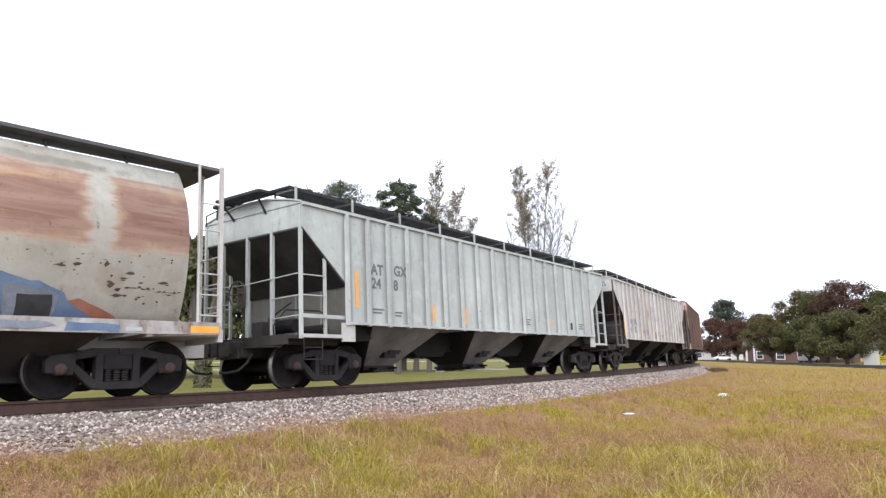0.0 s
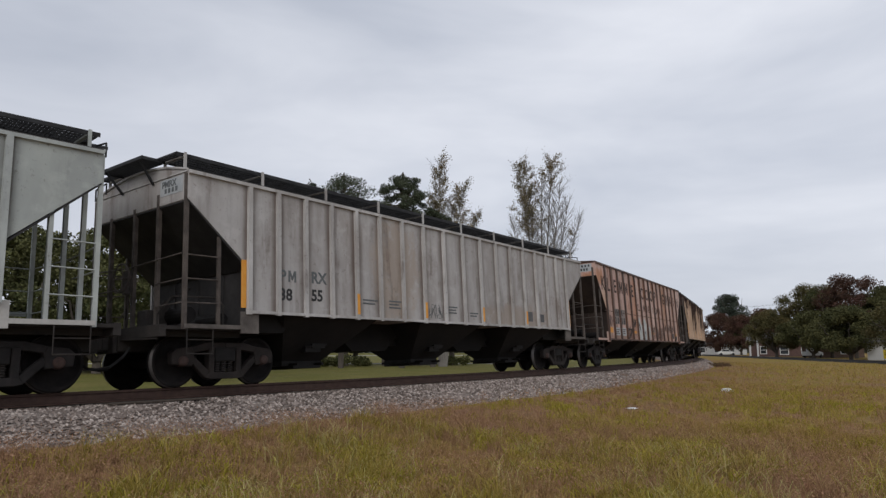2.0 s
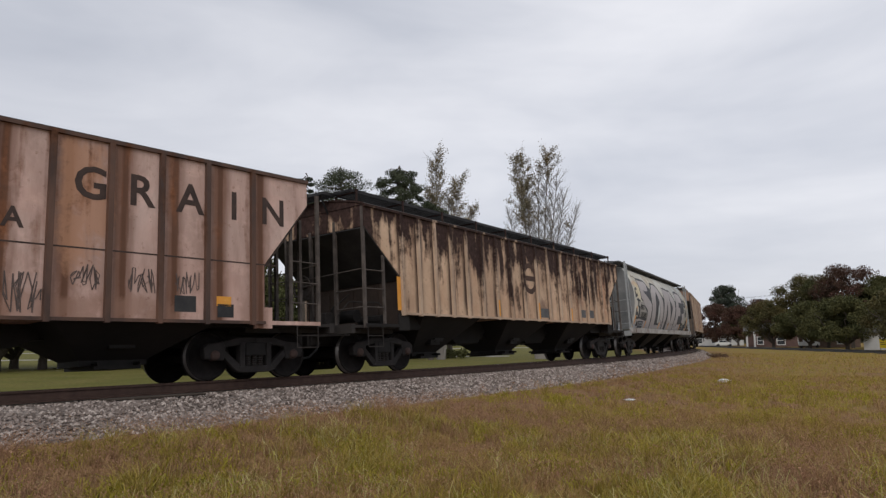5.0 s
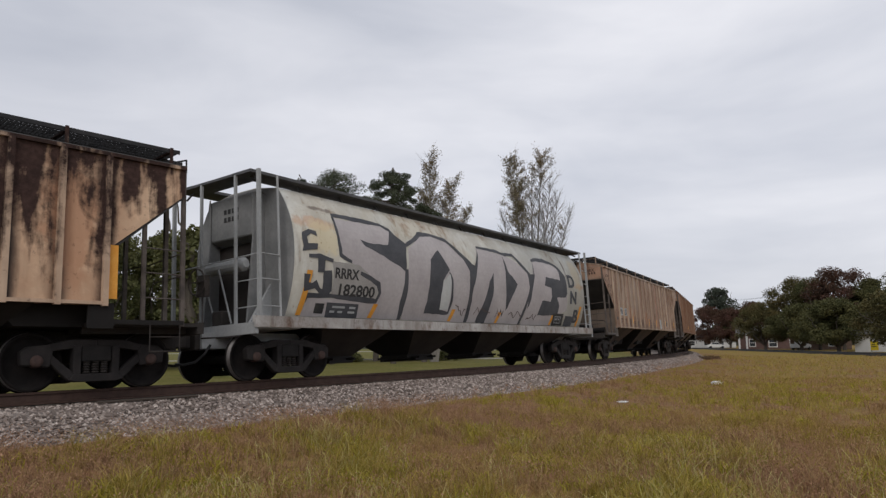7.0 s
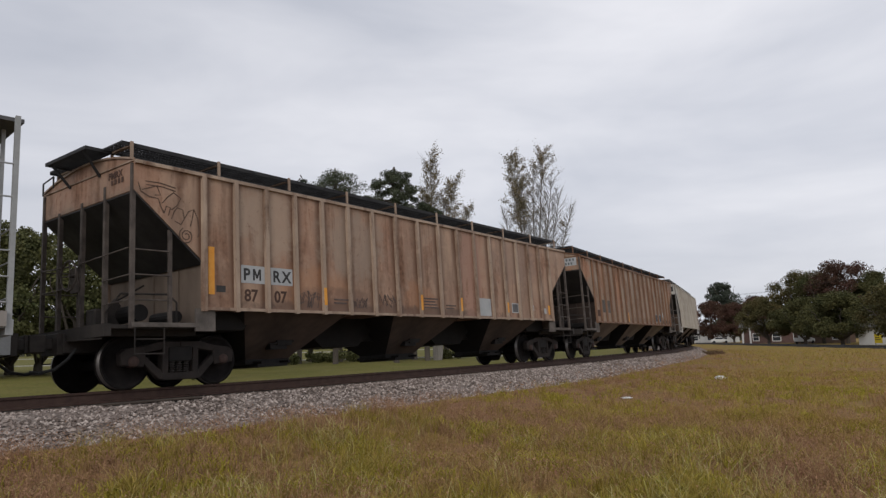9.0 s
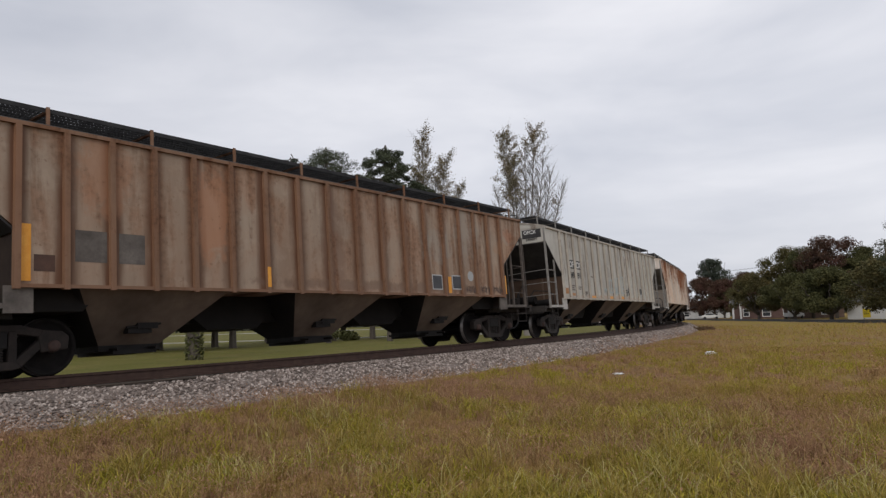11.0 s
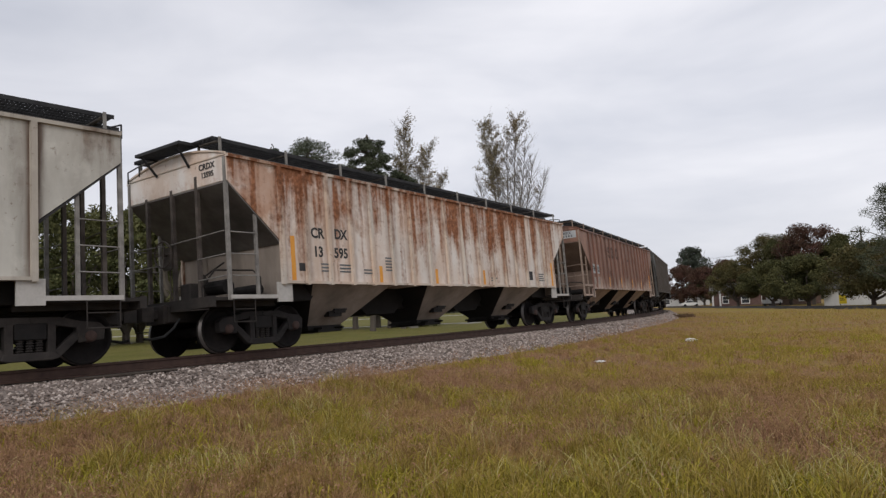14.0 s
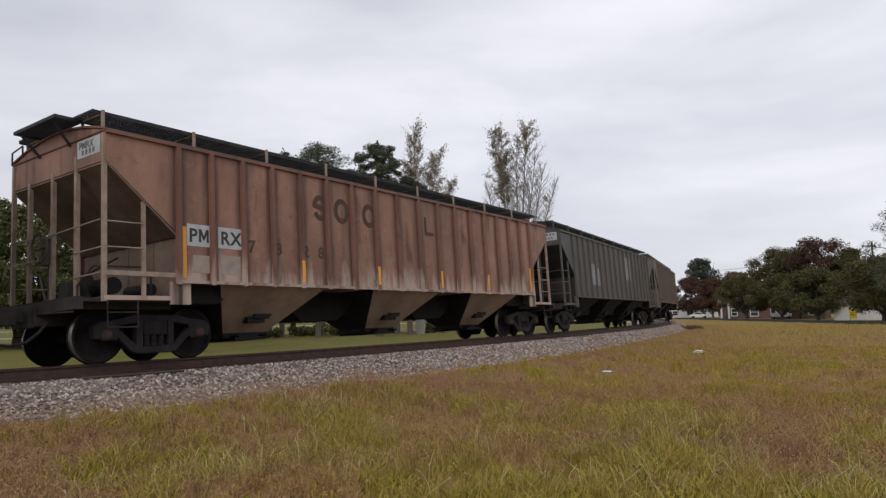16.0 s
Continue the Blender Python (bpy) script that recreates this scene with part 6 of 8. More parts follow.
# the wood behind the track, seen between the cars
for k in range(26):
    az = -43 + k * 1.75 + 0.5 * math.sin(k * 2.3)
    near = az < -13.5
    d = 51 + 5 * (k % 2) + 2 * math.sin(k * 1.7) if near else 66 + 3 * (k % 2)
    h = (9.9 + 0.9 * math.sin(k * 3.1)) * (1.0 if az < -18 else 0.9 if near else 0.8)
    broad_tree(polar(az, d), h, 3.1 + 0.3 * math.sin(k * 1.3), wood_leaf, 70 + k, trunk=1.2 if az < -20 else 2.6, count=12000, leaf=0.12, label="bushy green tree behind the track")


ivy_tree = broad_tree(polar(-18.25, 34.5), 7.4, 2.2, wood_leaf, 69, trunk=4.4, count=4000, leaf=0.14, label="ivy-clad tree on the lawn behind the track")
rng = np.random.default_rng(68)
t_, z_ = rng.random(900) * 6.283, rng.random(900) ** 1.3 * 4.2
v_, f_ = leaves(np.stack([np.cos(t_) * (0.30 + 0.12 * rng.random(900)), np.sin(t_) * 0.36, z_], -1), 0.09, rng)
part("ivy", soup("ivy", v_, f_, wood_leaf), wood_leaf, ivy_tree, "ivy on the trunk")


def shrub(at, w, h, seed):
    rng = np.random.default_rng(seed)
    ob = tagged(new("shrub"), "low dark green shrub on the lawn", "shrub", "shrubs on the lawn")
    ob.location = at
    cs = [(rng.uniform(-w, w), rng.uniform(-0.4, 0.4), h * rng.uniform(0.3, 0.65)) for _ in range(7)]
    v, f = leaves(clump_points(rng, cs, [(h * 0.5, h * 0.5, h * 0.42)] * 7, 160), 0.12, rng)
    part("foliage", soup("foliage", v, f, wood_leaf), wood_leaf, ob)


for k, (az, d, w, h) in enumerate(((-9.0, 63, 1.0, 1.0), (-7.4, 62, 1.2, 1.1), (-6.0, 64, 0.8, 0.9), (-11.8, 60, 0.8, 0.9), (1.5, 66, 1.0, 1.0))):
    shrub(polar(az, d), w, h, 90 + k)


dry_leaf = leaf_mat("dry_brush_stems", (0.10, 0.066, 0.036), (0.14, 0.085, 0.05), (0.18, 0.12, 0.07))


def dry_brush(az, d, w, h, seed):
    rng = np.random.default_rng(seed)
    ob = tagged(new("dry_brush"), "low clump of dry brown brush beside the ballast", "brush", "brush beside the track")
    ob.location = polar(az, d, 0.1)
    cs = [(rng.uniform(-w, w), rng.uniform(-w, w) * 0.7, h * rng.uniform(0.2, 0.6)) for _ in range(9)]
    v, f = leaves(clump_points(rng, cs, [(h * 0.7, h * 0.7, h * 0.45)] * 9, 170), 0.06, rng, 0.4)
    part("stems", soup("stems", v, f, dry_leaf), dry_leaf, ob)


for k, (az, d, w, h) in enumerate(((21.9, 56.0, 0.6, 0.45), (22.3, 58.0, 0.5, 0.35))):
    dry_brush(az, d, w, h, 130 + k)


def far_woods():
    """A distant belt of trees that closes the horizon."""
    rng = np.random.default_rng(5)
    n = 26000
    az = np.radians(rng.uniform(-75, 75, n))
    top = 8 + 3.5 * np.sin(az * 31) + 2.2 * np.sin(az * 83 + 1) + 1.5 * np.sin(az * 177)
    d = 330 + rng.uniform(-12, 12, n)
    pts = np.stack([d * np.sin(az), d * np.cos(az), top * rng.random(n) ** 0.8], -1)
    v, f = leaves(pts, 1.7, rng)
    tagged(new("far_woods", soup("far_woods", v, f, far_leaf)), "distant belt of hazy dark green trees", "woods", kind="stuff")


far_woods()

# footpath across the lawn behind the train
concrete = plain("pale_concrete", (0.36, 0.34, 0.31), (0.48, 0.46, 0.42), 1.5, 0.9)
asphalt = plain("worn_asphalt", (0.045, 0.045, 0.046), (0.075, 0.073, 0.07), 0.6, 0.9)


def strip(name, a, b, width, z0, z1, mat, label, category):
    a, b = Vector((a[0], a[1], 0)), Vector((b[0], b[1], 0))
    d = (b - a).normalized()
    s = Vector((-d.y, d.x, 0)) * width / 2
    bm = bmesh.new()
    lo = [bm.verts.new((p.x, p.y, z0)) for p in (a - s, b - s, b + s, a + s)]
    hi = [bm.verts.new((p.x, p.y, z1)) for p in (a - s, b - s, b + s, a + s)]
    bm.faces.new(lo[::-1])
    bm.faces.new(hi)
    for i in range(4):
        j = (i + 1) % 4
        bm.faces.new((lo[i], lo[j], hi[j], hi[i]))
    ob = new(name, mesh_of(name, bm))
    ob.data.materials.append(mat)
    return tagged(ob, label, category, kind="structure")


strip("footpath", polar(-34, 92), polar(6, 74), 1.6, -0.1, 0.06, concrete, "pale concrete footpath across the lawn", "footpath")
strip("road", polar(-40, 190), polar(19, 215), 7.0, -0.1, 0.06, concrete, "pale road beyond the lawn", "road")
strip("side_road", polar(21.0, 190), polar(40.0, 68), 5.0, -0.1, 0.10, asphalt, "dark asphalt road beyond the meadow", "road")
strip("road_kerb", polar(20.9, 182), polar(40.0, 64), 0.5, -0.1, 0.30, asphalt, "low dark bank along the road", "kerb")


# ---- houses and street things beyond the meadow ----
brick_mat = plain("red_brown_brick", (0.115, 0.072, 0.062), (0.17, 0.105, 0.09), 2, 0.9)
roof_mat = plain("grey_shingles", (0.075, 0.07, 0.068), (0.13, 0.125, 0.12), 2, 0.9)
siding = plain("white_siding", (0.62, 0.62, 0.60), (0.74, 0.74, 0.72), 1, 0.8)
glass = Nodes("window_glass", 0.08, 0, 0.6)
glass.color((0.03, 0.035, 0.04))
glass = glass.mat
yellow = plain("yellow_sign_paint", (0.75, 0.55, 0.02), (0.85, 0.66, 0.05), 2, 0.6)


def house(at, turn, wide, deep, tall, wall_mat, windows, label, columns=0, sign=False):
    ob = tagged(new("house"), label, "house", "houses beyond the meadow")
    ob.matrix_world = pose(*at, 0, 0, turn)
    bm = bmesh.new()
    t = 0.25
    xs = [-wide / 2] + sum([[x - w / 2, x + w / 2] for x, w, z0, z1 in windows], []) + [wide / 2]
    for a, b in zip(xs[::2], xs[1::2]):
        box(bm, a, b, -deep / 2, -deep / 2 + t, -0.3, tall)
    for x, w, z0, z1 in windows:
        box(bm, x - w / 2, x + w / 2, -deep / 2, -deep / 2 + t, -0.3, z0)
        box(bm, x - w / 2, x + w / 2, -deep / 2, -deep / 2 + t, z1, tall)
    box(bm, -wide / 2, -wide / 2 + t, -deep / 2 + t, deep / 2, -0.3, tall)
    box(bm, wide / 2 - t, wide / 2, -deep / 2 + t, deep / 2, -0.3, tall)
    box(bm, -wide / 2 + t, wide / 2 - t, deep / 2 - t, deep / 2, -0.3, tall)
    part("wall", bm, wall_mat, ob)
    bm = bmesh.new()
    prism(bm, [(-deep / 2 - 0.5, tall), (deep / 2 + 0.5, tall), (deep / 2 + 0.5, tall + 0.15), (0, tall + 1.9), (-deep / 2 - 0.5, tall + 0.15)], -wide / 2 - 0.4, wide / 2 + 0.4, "yz")
    part("roof", bm, roof_mat, ob)
    for x, w, z0, z1 in windows:
        bm = bmesh.new()
        box(bm, x - w / 2, x + w / 2, -deep / 2 + 0.10, -deep / 2 + 0.12, z0, z1)
        win = part("window", bm, glass, ob, "white-framed window")
        bm = bmesh.new()
        f = 0.12
        box(bm, x - w / 2 - f, x - w / 2 + 0.04, -deep / 2 - 0.04, -deep / 2 + 0.1, z0 - f, z1 + f)
        box(bm, x + w / 2 - 0.04, x + w / 2 + f, -deep / 2 - 0.04, -deep / 2 + 0.1, z0 - f, z1 + f)
        box(bm, x - w / 2 + 0.04, x + w / 2 - 0.04, -deep / 2 - 0.04, -deep / 2 + 0.1, z0 - f, z0 + 0.04)
        box(bm, x - w / 2 + 0.04, x + w / 2 - 0.04, -deep / 2 - 0.04, -deep / 2 + 0.1, z1 - 0.04, z1 + f)
        box(bm, x - w / 2 + 0.04, x + w / 2 - 0.04, -deep / 2 - 0.02, -deep / 2 + 0.08, (z0 + z1) / 2 - 0.04, (z0 + z1) / 2 + 0.04)
        part("window_frame", bm, white_paint, win)
    for i in range(columns):
        bm = bmesh.new()
        x = -wide / 2 + 0.3 + i * 1.5
        box(bm, x - 0.18, x + 0.18, -deep / 2 - 1.2, -deep / 2 - 0.85, -0.2, tall)
        part("porch_column", bm, white_paint, ob, "white porch column")
    return ob


house(polar(26.3, 168), -26, 12.5, 8, 3.2, brick_mat, [(-3.4, 1.1, 0.6, 2.1), (0.6, 1.5, 0.5, 2.2), (4.6, 1.4, 0.6, 2.1)], "single-storey red brick house with white windows", columns=2)
house(polar(21.9, 225), -22, 16, 9, 3.0, siding, [(-4, 1.4, 0.7, 2.0), (0, 1.4, 0.7, 2.0), (4, 1.4, 0.7, 2.0)], "low white house under the trees")
house(polar(34.6, 116), -32, 11.5, 8, 2.3, siding, [(2.6, 1.3, 0.8, 1.8)], "low white building with a yellow sign by it")
house(polar(29.6, 150), -29, 10.0, 7, 2.9, plain("tan_brick", (0.17, 0.115, 0.09), (0.24, 0.17, 0.135), 2, 0.9), [(2.0, 1.2, 0.7, 1.9)], "tan brick house behind the trees")

sign = tagged(new("street_sign"), "yellow sign board on a dark post", "sign")
sign.matrix_world = pose(*polar(32.93, 109), 0, 0, -33)
bm = bmesh.new()
box(bm, -0.45, 0.45, -0.03, 0.03, 0.25, 1.45)
bmesh.ops.bevel(bm, geom=bm.edges[:], offset=0.01, segments=1, affect="EDGES")
part("board", bm, yellow, sign, "yellow sign board")
bm = bmesh.new()
tube(bm, (-0.35, 0.06, -0.2), (-0.35, 0.06, 1.4), 0.04)
part("post", bm, steel_dark, sign)
bm = bmesh.new()
box(bm, -0.35, 0.1, -0.036, -0.031, 0.95, 1.05)
box(bm, -0.35, 0.25, -0.036, -0.031, 0.7, 0.8)
part("bar", bm, black_paint, sign)


def parked_car(name, label, at, turn, pickup=False):
    ob = tagged(new(name), label, "car", "cars parked beyond the meadow")
    ob.matrix_world = pose(*at, 0, 0, turn)
    bm = bmesh.new()
    side = [(-2.2, 0.35), (2.2, 0.35), (2.25, 0.75), (2.1, 0.92), (1.1, 0.98), (0.4, 1.48), (-0.9, 1.5), (-1.6, 1.02), (-2.15, 0.95), (-2.25, 0.7)]
    if pickup:
        side = [(-2.5, 0.4), (2.5, 0.4), (2.5, 0.95), (1.3, 1.1), (0.75, 1.7), (-0.55, 1.72), (-0.7, 1.1), (-2.5, 1.1)]
    prism(bm, side, -0.85, 0.85)
    bmesh.ops.bevel(bm, geom=bm.edges[:], offset=0.06, segments=2, affect="EDGES")
    part("body", bm, white_paint, ob)
    bm = bmesh.new()
    prism(bm, [(0.95, 1.02), (0.35, 1.42), (-0.85, 1.44), (-1.35, 1.04)] if not pickup else [(1.15, 1.14), (0.7, 1.62), (-0.45, 1.64), (-0.55, 1.14)], -0.862, 0.862)
    part("window", bm, glass, ob)
    for x in (-1.4, 1.4):
        for y in (-0.8, 0.8):
            bm = bmesh.new()
            lathe_y(bm, [(y - 0.1, 0.2), (y - 0.1, 0.32), (y + 0.1, 0.32), (y + 0.1, 0.2)], 16, x, 0.32)
            part("wheel", bm, rubber, ob)


parked_car("pickup_truck", "white pickup truck parked under the trees", polar(28.35, 141), 40, True)
parked_car("parked_car", "white saloon car parked by the brick house", polar(22.6, 190), -22)

# utility pole and wires
pole = tagged(new("utility_pole"), "wooden utility pole with a crossarm", "utility pole")
pole.location = polar(34.4, 118)
bm = bmesh.new()
tube(bm, (0, 0, -0.3), (0, 0, 11.3), 0.17, 0.12, 8)
part("post", bm, bark, pole)
bm = bmesh.new()
box(bm, -1.5, 0.5, -0.06, 0.06, 10.55, 10.72)
part("crossarm", bm, bark, pole)
bm = bmesh.new()
for x in (-1.4, -0.7, 0.4):
    for k in range(12):
        a, b = k / 12, (k + 1) / 12
        q = lambda f: (x - 9 * f, 30 * f, 10.75 - 2.0 * f * (1 - f) - 1.5 * f)
        tube(bm, q(a), q(b), 0.01, 0.01, 4)
part("wire", bm, rubber, pole, "thin dark overhead wires")

# ---- litter on the meadow and the ballast ----
plastic = plain("white_plastic", (0.72, 0.72, 0.72), (0.85, 0.85, 0.85), 8, 0.5)


def crumple(name, label, at, size, seed, mat):
    rng = random.Random(seed)
    bm = bmesh.new()
    bmesh.ops.create_icosphere(bm, subdivisions=3, radius=1)
    for v in bm.verts:
        d = v.co.normalized()
        k = 0.75 + 0.5 * noise.noise(d * 2.1 + Vector((seed, 0, 0))) + 0.3 * noise.noise(d * 5 + Vector((0, seed, 0)))
        v.co = Vector((d.x * size[0], d.y * size[1], d.z * size[2])) * k
    me = mesh_of(name, bm, True)
    me.materials.append(mat)
    ob = tagged(new(name, me), label, "litter")
    ob.location = at
    return ob


crumple("plastic_bag", "crumpled white plastic bag lying in the grass", polar(22.4, 25.2, 0.10), (0.25, 0.17, 0.10), 3, plastic)
crumple("paper_scrap", "small white scrap of paper in the grass", polar(15.42, 17.5, 0.06), (0.15, 0.1, 0.03), 7, plastic)
plank = tagged(new("timber_plank"), "long weathered dark plank lying on the ballast", "plank")
bm = bmesh.new()
box(bm, -0.85, 0.85, -0.05, 0.05, 0, 0.03)
bmesh.ops.bevel(bm, geom=bm.edges[:], offset=0.008, segments=1, affect="EDGES")
me = mesh_of("timber_plank", bm)
me.materials.append(tie_wood)
bpy.data.objects.remove(plank)
plank = tagged(new("timber_plank", me), "long weathered dark plank lying on the ballast", "plank")
p = beside(-1.6, 1.45, ballast_profile(1.45) + 0.02)
plank.matrix_world = pose(*p, 6, 0, 49)


# ---- lettering, plates, reflectors and sprayed paint on the cars ----
faded_grey = plain("faded_dark_lettering", (0.10, 0.11, 0.115), (0.19, 0.20, 0.20), 6, 0.8)
brown_ink = plain("brown_black_lettering", (0.045, 0.032, 0.028), (0.085, 0.055, 0.045), 5, 0.8)
ghost_ink = plain("ghosted_lettering", (0.070, 0.045, 0.036), (0.115, 0.062, 0.046), 4, 0.85)
plate_white = plain("stencil_white_plate", (0.38, 0.40, 0.41), (0.52, 0.53, 0.53), 4, 0.75)
primer_grey = plain("grey_primer_patch", (0.10, 0.10, 0.105), (0.15, 0.148, 0.15), 4, 0.8)
spray_dark = plain("dark_grey_spray", (0.060, 0.063, 0.072), (0.10, 0.103, 0.112), 2.5, 0.75)
spray_pale = plain("pale_pink_spray", (0.42, 0.385, 0.385), (0.54, 0.505, 0.50), 1.2, 0.75)
spray_white = plain("chalky_white_spray", (0.50, 0.52, 0.51), (0.64, 0.65, 0.63), 2.0, 0.8)
spray_blue = plain("faded_blue_spray", (0.34, 0.42, 0.45), (0.45, 0.49, 0.48), 3, 0.7)
spray_deep = plain("deep_blue_spray", (0.09, 0.13, 0.22), (0.17, 0.23, 0.33), 2.5, 0.75)
spray_red = plain("red_spray", (0.26, 0.09, 0.055), (0.34, 0.16, 0.10), 3, 0.7)
rust_chip = plain("rusted_paint_chip", (0.055, 0.040, 0.034), (0.16, 0.10, 0.075), 6, 0.9)
chalk_line = plain("thin_dark_scrawl", (0.10, 0.075, 0.068), (0.16, 0.12, 0.105), 6, 0.8)


def reflectors(car, xs, z0=1.38, z1=1.80, w=0.055):
    for x, *span in xs:
        a, b = span or (z0, z1)
        beam = min(EVEN_RIBS, key=lambda r: abs(r - x))
        if abs(beam - x) < w + 0.08:
            if abs(x) < 6.0 and w < 0.1:
                add_patch(car, "reflector", rect(beam - 0.043, beam + 0.043, a, b), orange_tape, -(CAR_W + 0.0625), "orange reflective strip")
                continue
            x = beam + (w + 0.058) * (1 if x > beam else -1)
        add_patch(car, "reflector", rect(x - w, x + w, a, b), orange_tape, -(CAR_W + 0.004), "orange reflective strip")


def stencil(car, text, x, z, tall, mat, bold=0.0):
    """Letters of a given height, their left foot at x, z."""
    return add_text(car, text, x, z, tall / 0.70, mat, max(bold, 0.009))


def plates(car, boxes, mat, y=None):
    for x0, x1, z0, z1 in boxes:
        add_patch(car, "data_plate", rect(x0, x1, z0, z1), mat, y, "painted data panel")


def small_bars(car, boxes, mat):
    """Unreadable small print as rows of bars."""
    for x0, x1, z, rows in boxes:
        for r in range(rows):
            add_patch(car, "small_print", rect(x0, x0 + (x1 - x0) * (1.0, 0.8, 0.92)[r % 3], z - r * 0.075, z - r * 0.075 + 0.035), mat, -(CAR_W + 0.006))


def scrawl(car, x, z, w, h, seed, mat, thick=0.007, y=None):
    """A sprayed tangle: one crooked line."""
    rng = random.Random(seed)
    bm = bmesh.new()
    y = -(CAR_W + 0.005) if y is None else y
    pts = [(x, z + h * 0.5)]
    for i in range(30):
        f = (i + 1) / 30 + rng.uniform(-0.16, 0.16)
        q = (x + w * min(1, max(0, f)), z + h * min(1, max(0, 0.5 + 0.45 * math.sin(i * 1.9) + rng.uniform(-0.35, 0.35))))
        if math.dist(q, pts[-1]) > 0.01:
            pts.append(q)
    rows = []
    for i, (p, r) in enumerate(zip(pts, pts[1:] + pts[-2:-1])):
        d = Vector((r[0] - p[0], r[1] - p[1])).normalized() * thick
        front = y - 0.0006 * (i % 7)
        rows.append([bm.verts.new((p[0] + sx * d.y, yy, p[1] - sx * d.x)) for sx, yy in ((-1, front), (1, front), (1, y + 0.002), (-1, y + 0.002))])
    for u, v in zip(rows, rows[1:]):
        for k in range(4):
            bm.faces.new((u[k], u[(k + 1) % 4], v[(k + 1) % 4], v[k]))
    bmesh.ops.recalc_face_normals(bm, faces=bm.faces[:])
    part("scrawl", bm, mat, car, "thin sprayed scrawl")


# a pale strap between ladder and body
for i in (1, 10):
    for turn in (0, 180):
        bm = bmesh.new()
        box(bm, -8.08, -6.73, -1.575, -1.545, 1.40, 1.48)
        part("side_strap", bm, MATS[i]["gear"], CARS[i], m=pose(0, 0, 0, 0, 0, turn))
# light grey car
c = CARS[1]
for t, x, z in (("AT", -5.93, 2.48), ("GX", -5.10, 2.52), ("24", -5.92, 2.16), ("8", -5.12, 2.17)):
    stencil(c, t, x, z, 0.24, faded_grey, 0.006)
reflectors(c, [(-6.42, 1.67, 2.5), (-3.5, 1.47, 1.9), (-2.0, 1.46, 1.92), (3.16, 1.47, 1.88), (6.2, 1.5, 2.32)])
plates(c, [(4.5, 4.97, 1.48, 1.78)], plate_white)
plates(c, [(4.53, 4.74, 1.51, 1.75), (4.77, 4.94, 1.51, 1.75)], black_paint, -(CAR_W + 0.006))
small_bars(c, [(-5.9, -5.5, 1.66, 2), (-5.1, -4.8, 1.62, 2), (1.2, 1.8, 1.72, 3), (5.4, 5.9, 1.7, 3)], faded_grey)
# pale grey car
c = CARS[2]
for t, x, z in (("P", -6.0, 1.97), ("M", -5.78, 1.97), ("RX", -5.16, 2.0), ("38", -6.0, 1.60), ("55", -5.16, 1.63)):
    stencil(c, t, x, z, 0.23, faded_grey if z > 1.8 else black_paint, 0.006)
reflectors(c, [(-6.77, 1.4, 2.3), (-3.9, 1.4, 1.85), (-1.3, 1.4, 1.8), (1.3, 1.4, 1.8), (3.9, 1.4, 1.8), (6.75, 1.4, 2.3)], w=0.06)
small_bars(c, [(-3.6, -3.1, 1.72, 2), (-2.7, -2.25, 1.74, 3), (-0.3, 0.1, 1.72, 3), (0.7, 1.1, 1.6, 2)], faded_grey)
scrawl(c, -1.15, 1.42, 0.6, 0.35, 4, faded_grey)
plates(c, [(3.9, 4.25, 1.5, 1.8), (4.75, 5.0, 1.5, 1.75)], primer_grey)
# pink car: its name runs over the panels, a letter to each
c = CARS[3]
for t, x in zip("KLEMMECOOPGRAIN", (-7.25, -6.45, -5.54, -4.72, -3.86, -2.84, -1.15, -0.27, 0.6, 1.47, 3.18, 4.05, 4.92, 5.96, 6.64)):
    stencil(c, t, x, 2.97, 0.52, brown_ink, 0.014)
for t, x in zip("KLEMMEIOWA", (-2.08, -1.72, -1.26, -0.88, -0.38, 0.06, 0.92, 1.42, 1.70, 2.22)):
    stencil(c, t, x, 2.38, 0.30, brown_ink, 0.006)
for t, x, z in (("R", -5.72, 2.0), ("R", -5.46, 2.0), ("R", -5.20, 2.0), ("X", -4.82, 2.03), ("2", -5.70, 1.69), ("0", -5.34, 1.69), ("0", -4.80, 1.69), ("8", -4.44, 1.69)):
    stencil(c, t, x, z, 0.25, black_paint, 0.014)
plates(c, [(-5.79, -5.08, 1.66, 2.29), (-4.84, -4.16, 1.66, 2.29)], primer_pink := plain("faded_grey_panel", (0.24, 0.20, 0.18), (0.30, 0.26, 0.24), 3, 0.8), -(CAR_W + 0.001))
plates(c, [(-5.79, -5.10, 1.21, 1.52), (-4.79, -4.19, 1.20, 1.53)], plate_white)
small_bars(c, [(-5.7, -5.2, 1.42, 3), (-4.7, -4.3, 1.44, 3)], chalk_line)
plates(c, [(-6.58, -6.12, 1.30, 1.51), (-2.98, -2.47, 1.33, 1.45), (0.30, 0.87, 1.34, 1.45), (5.7, 6.0, 1.32, 1.5)], orange_tape)
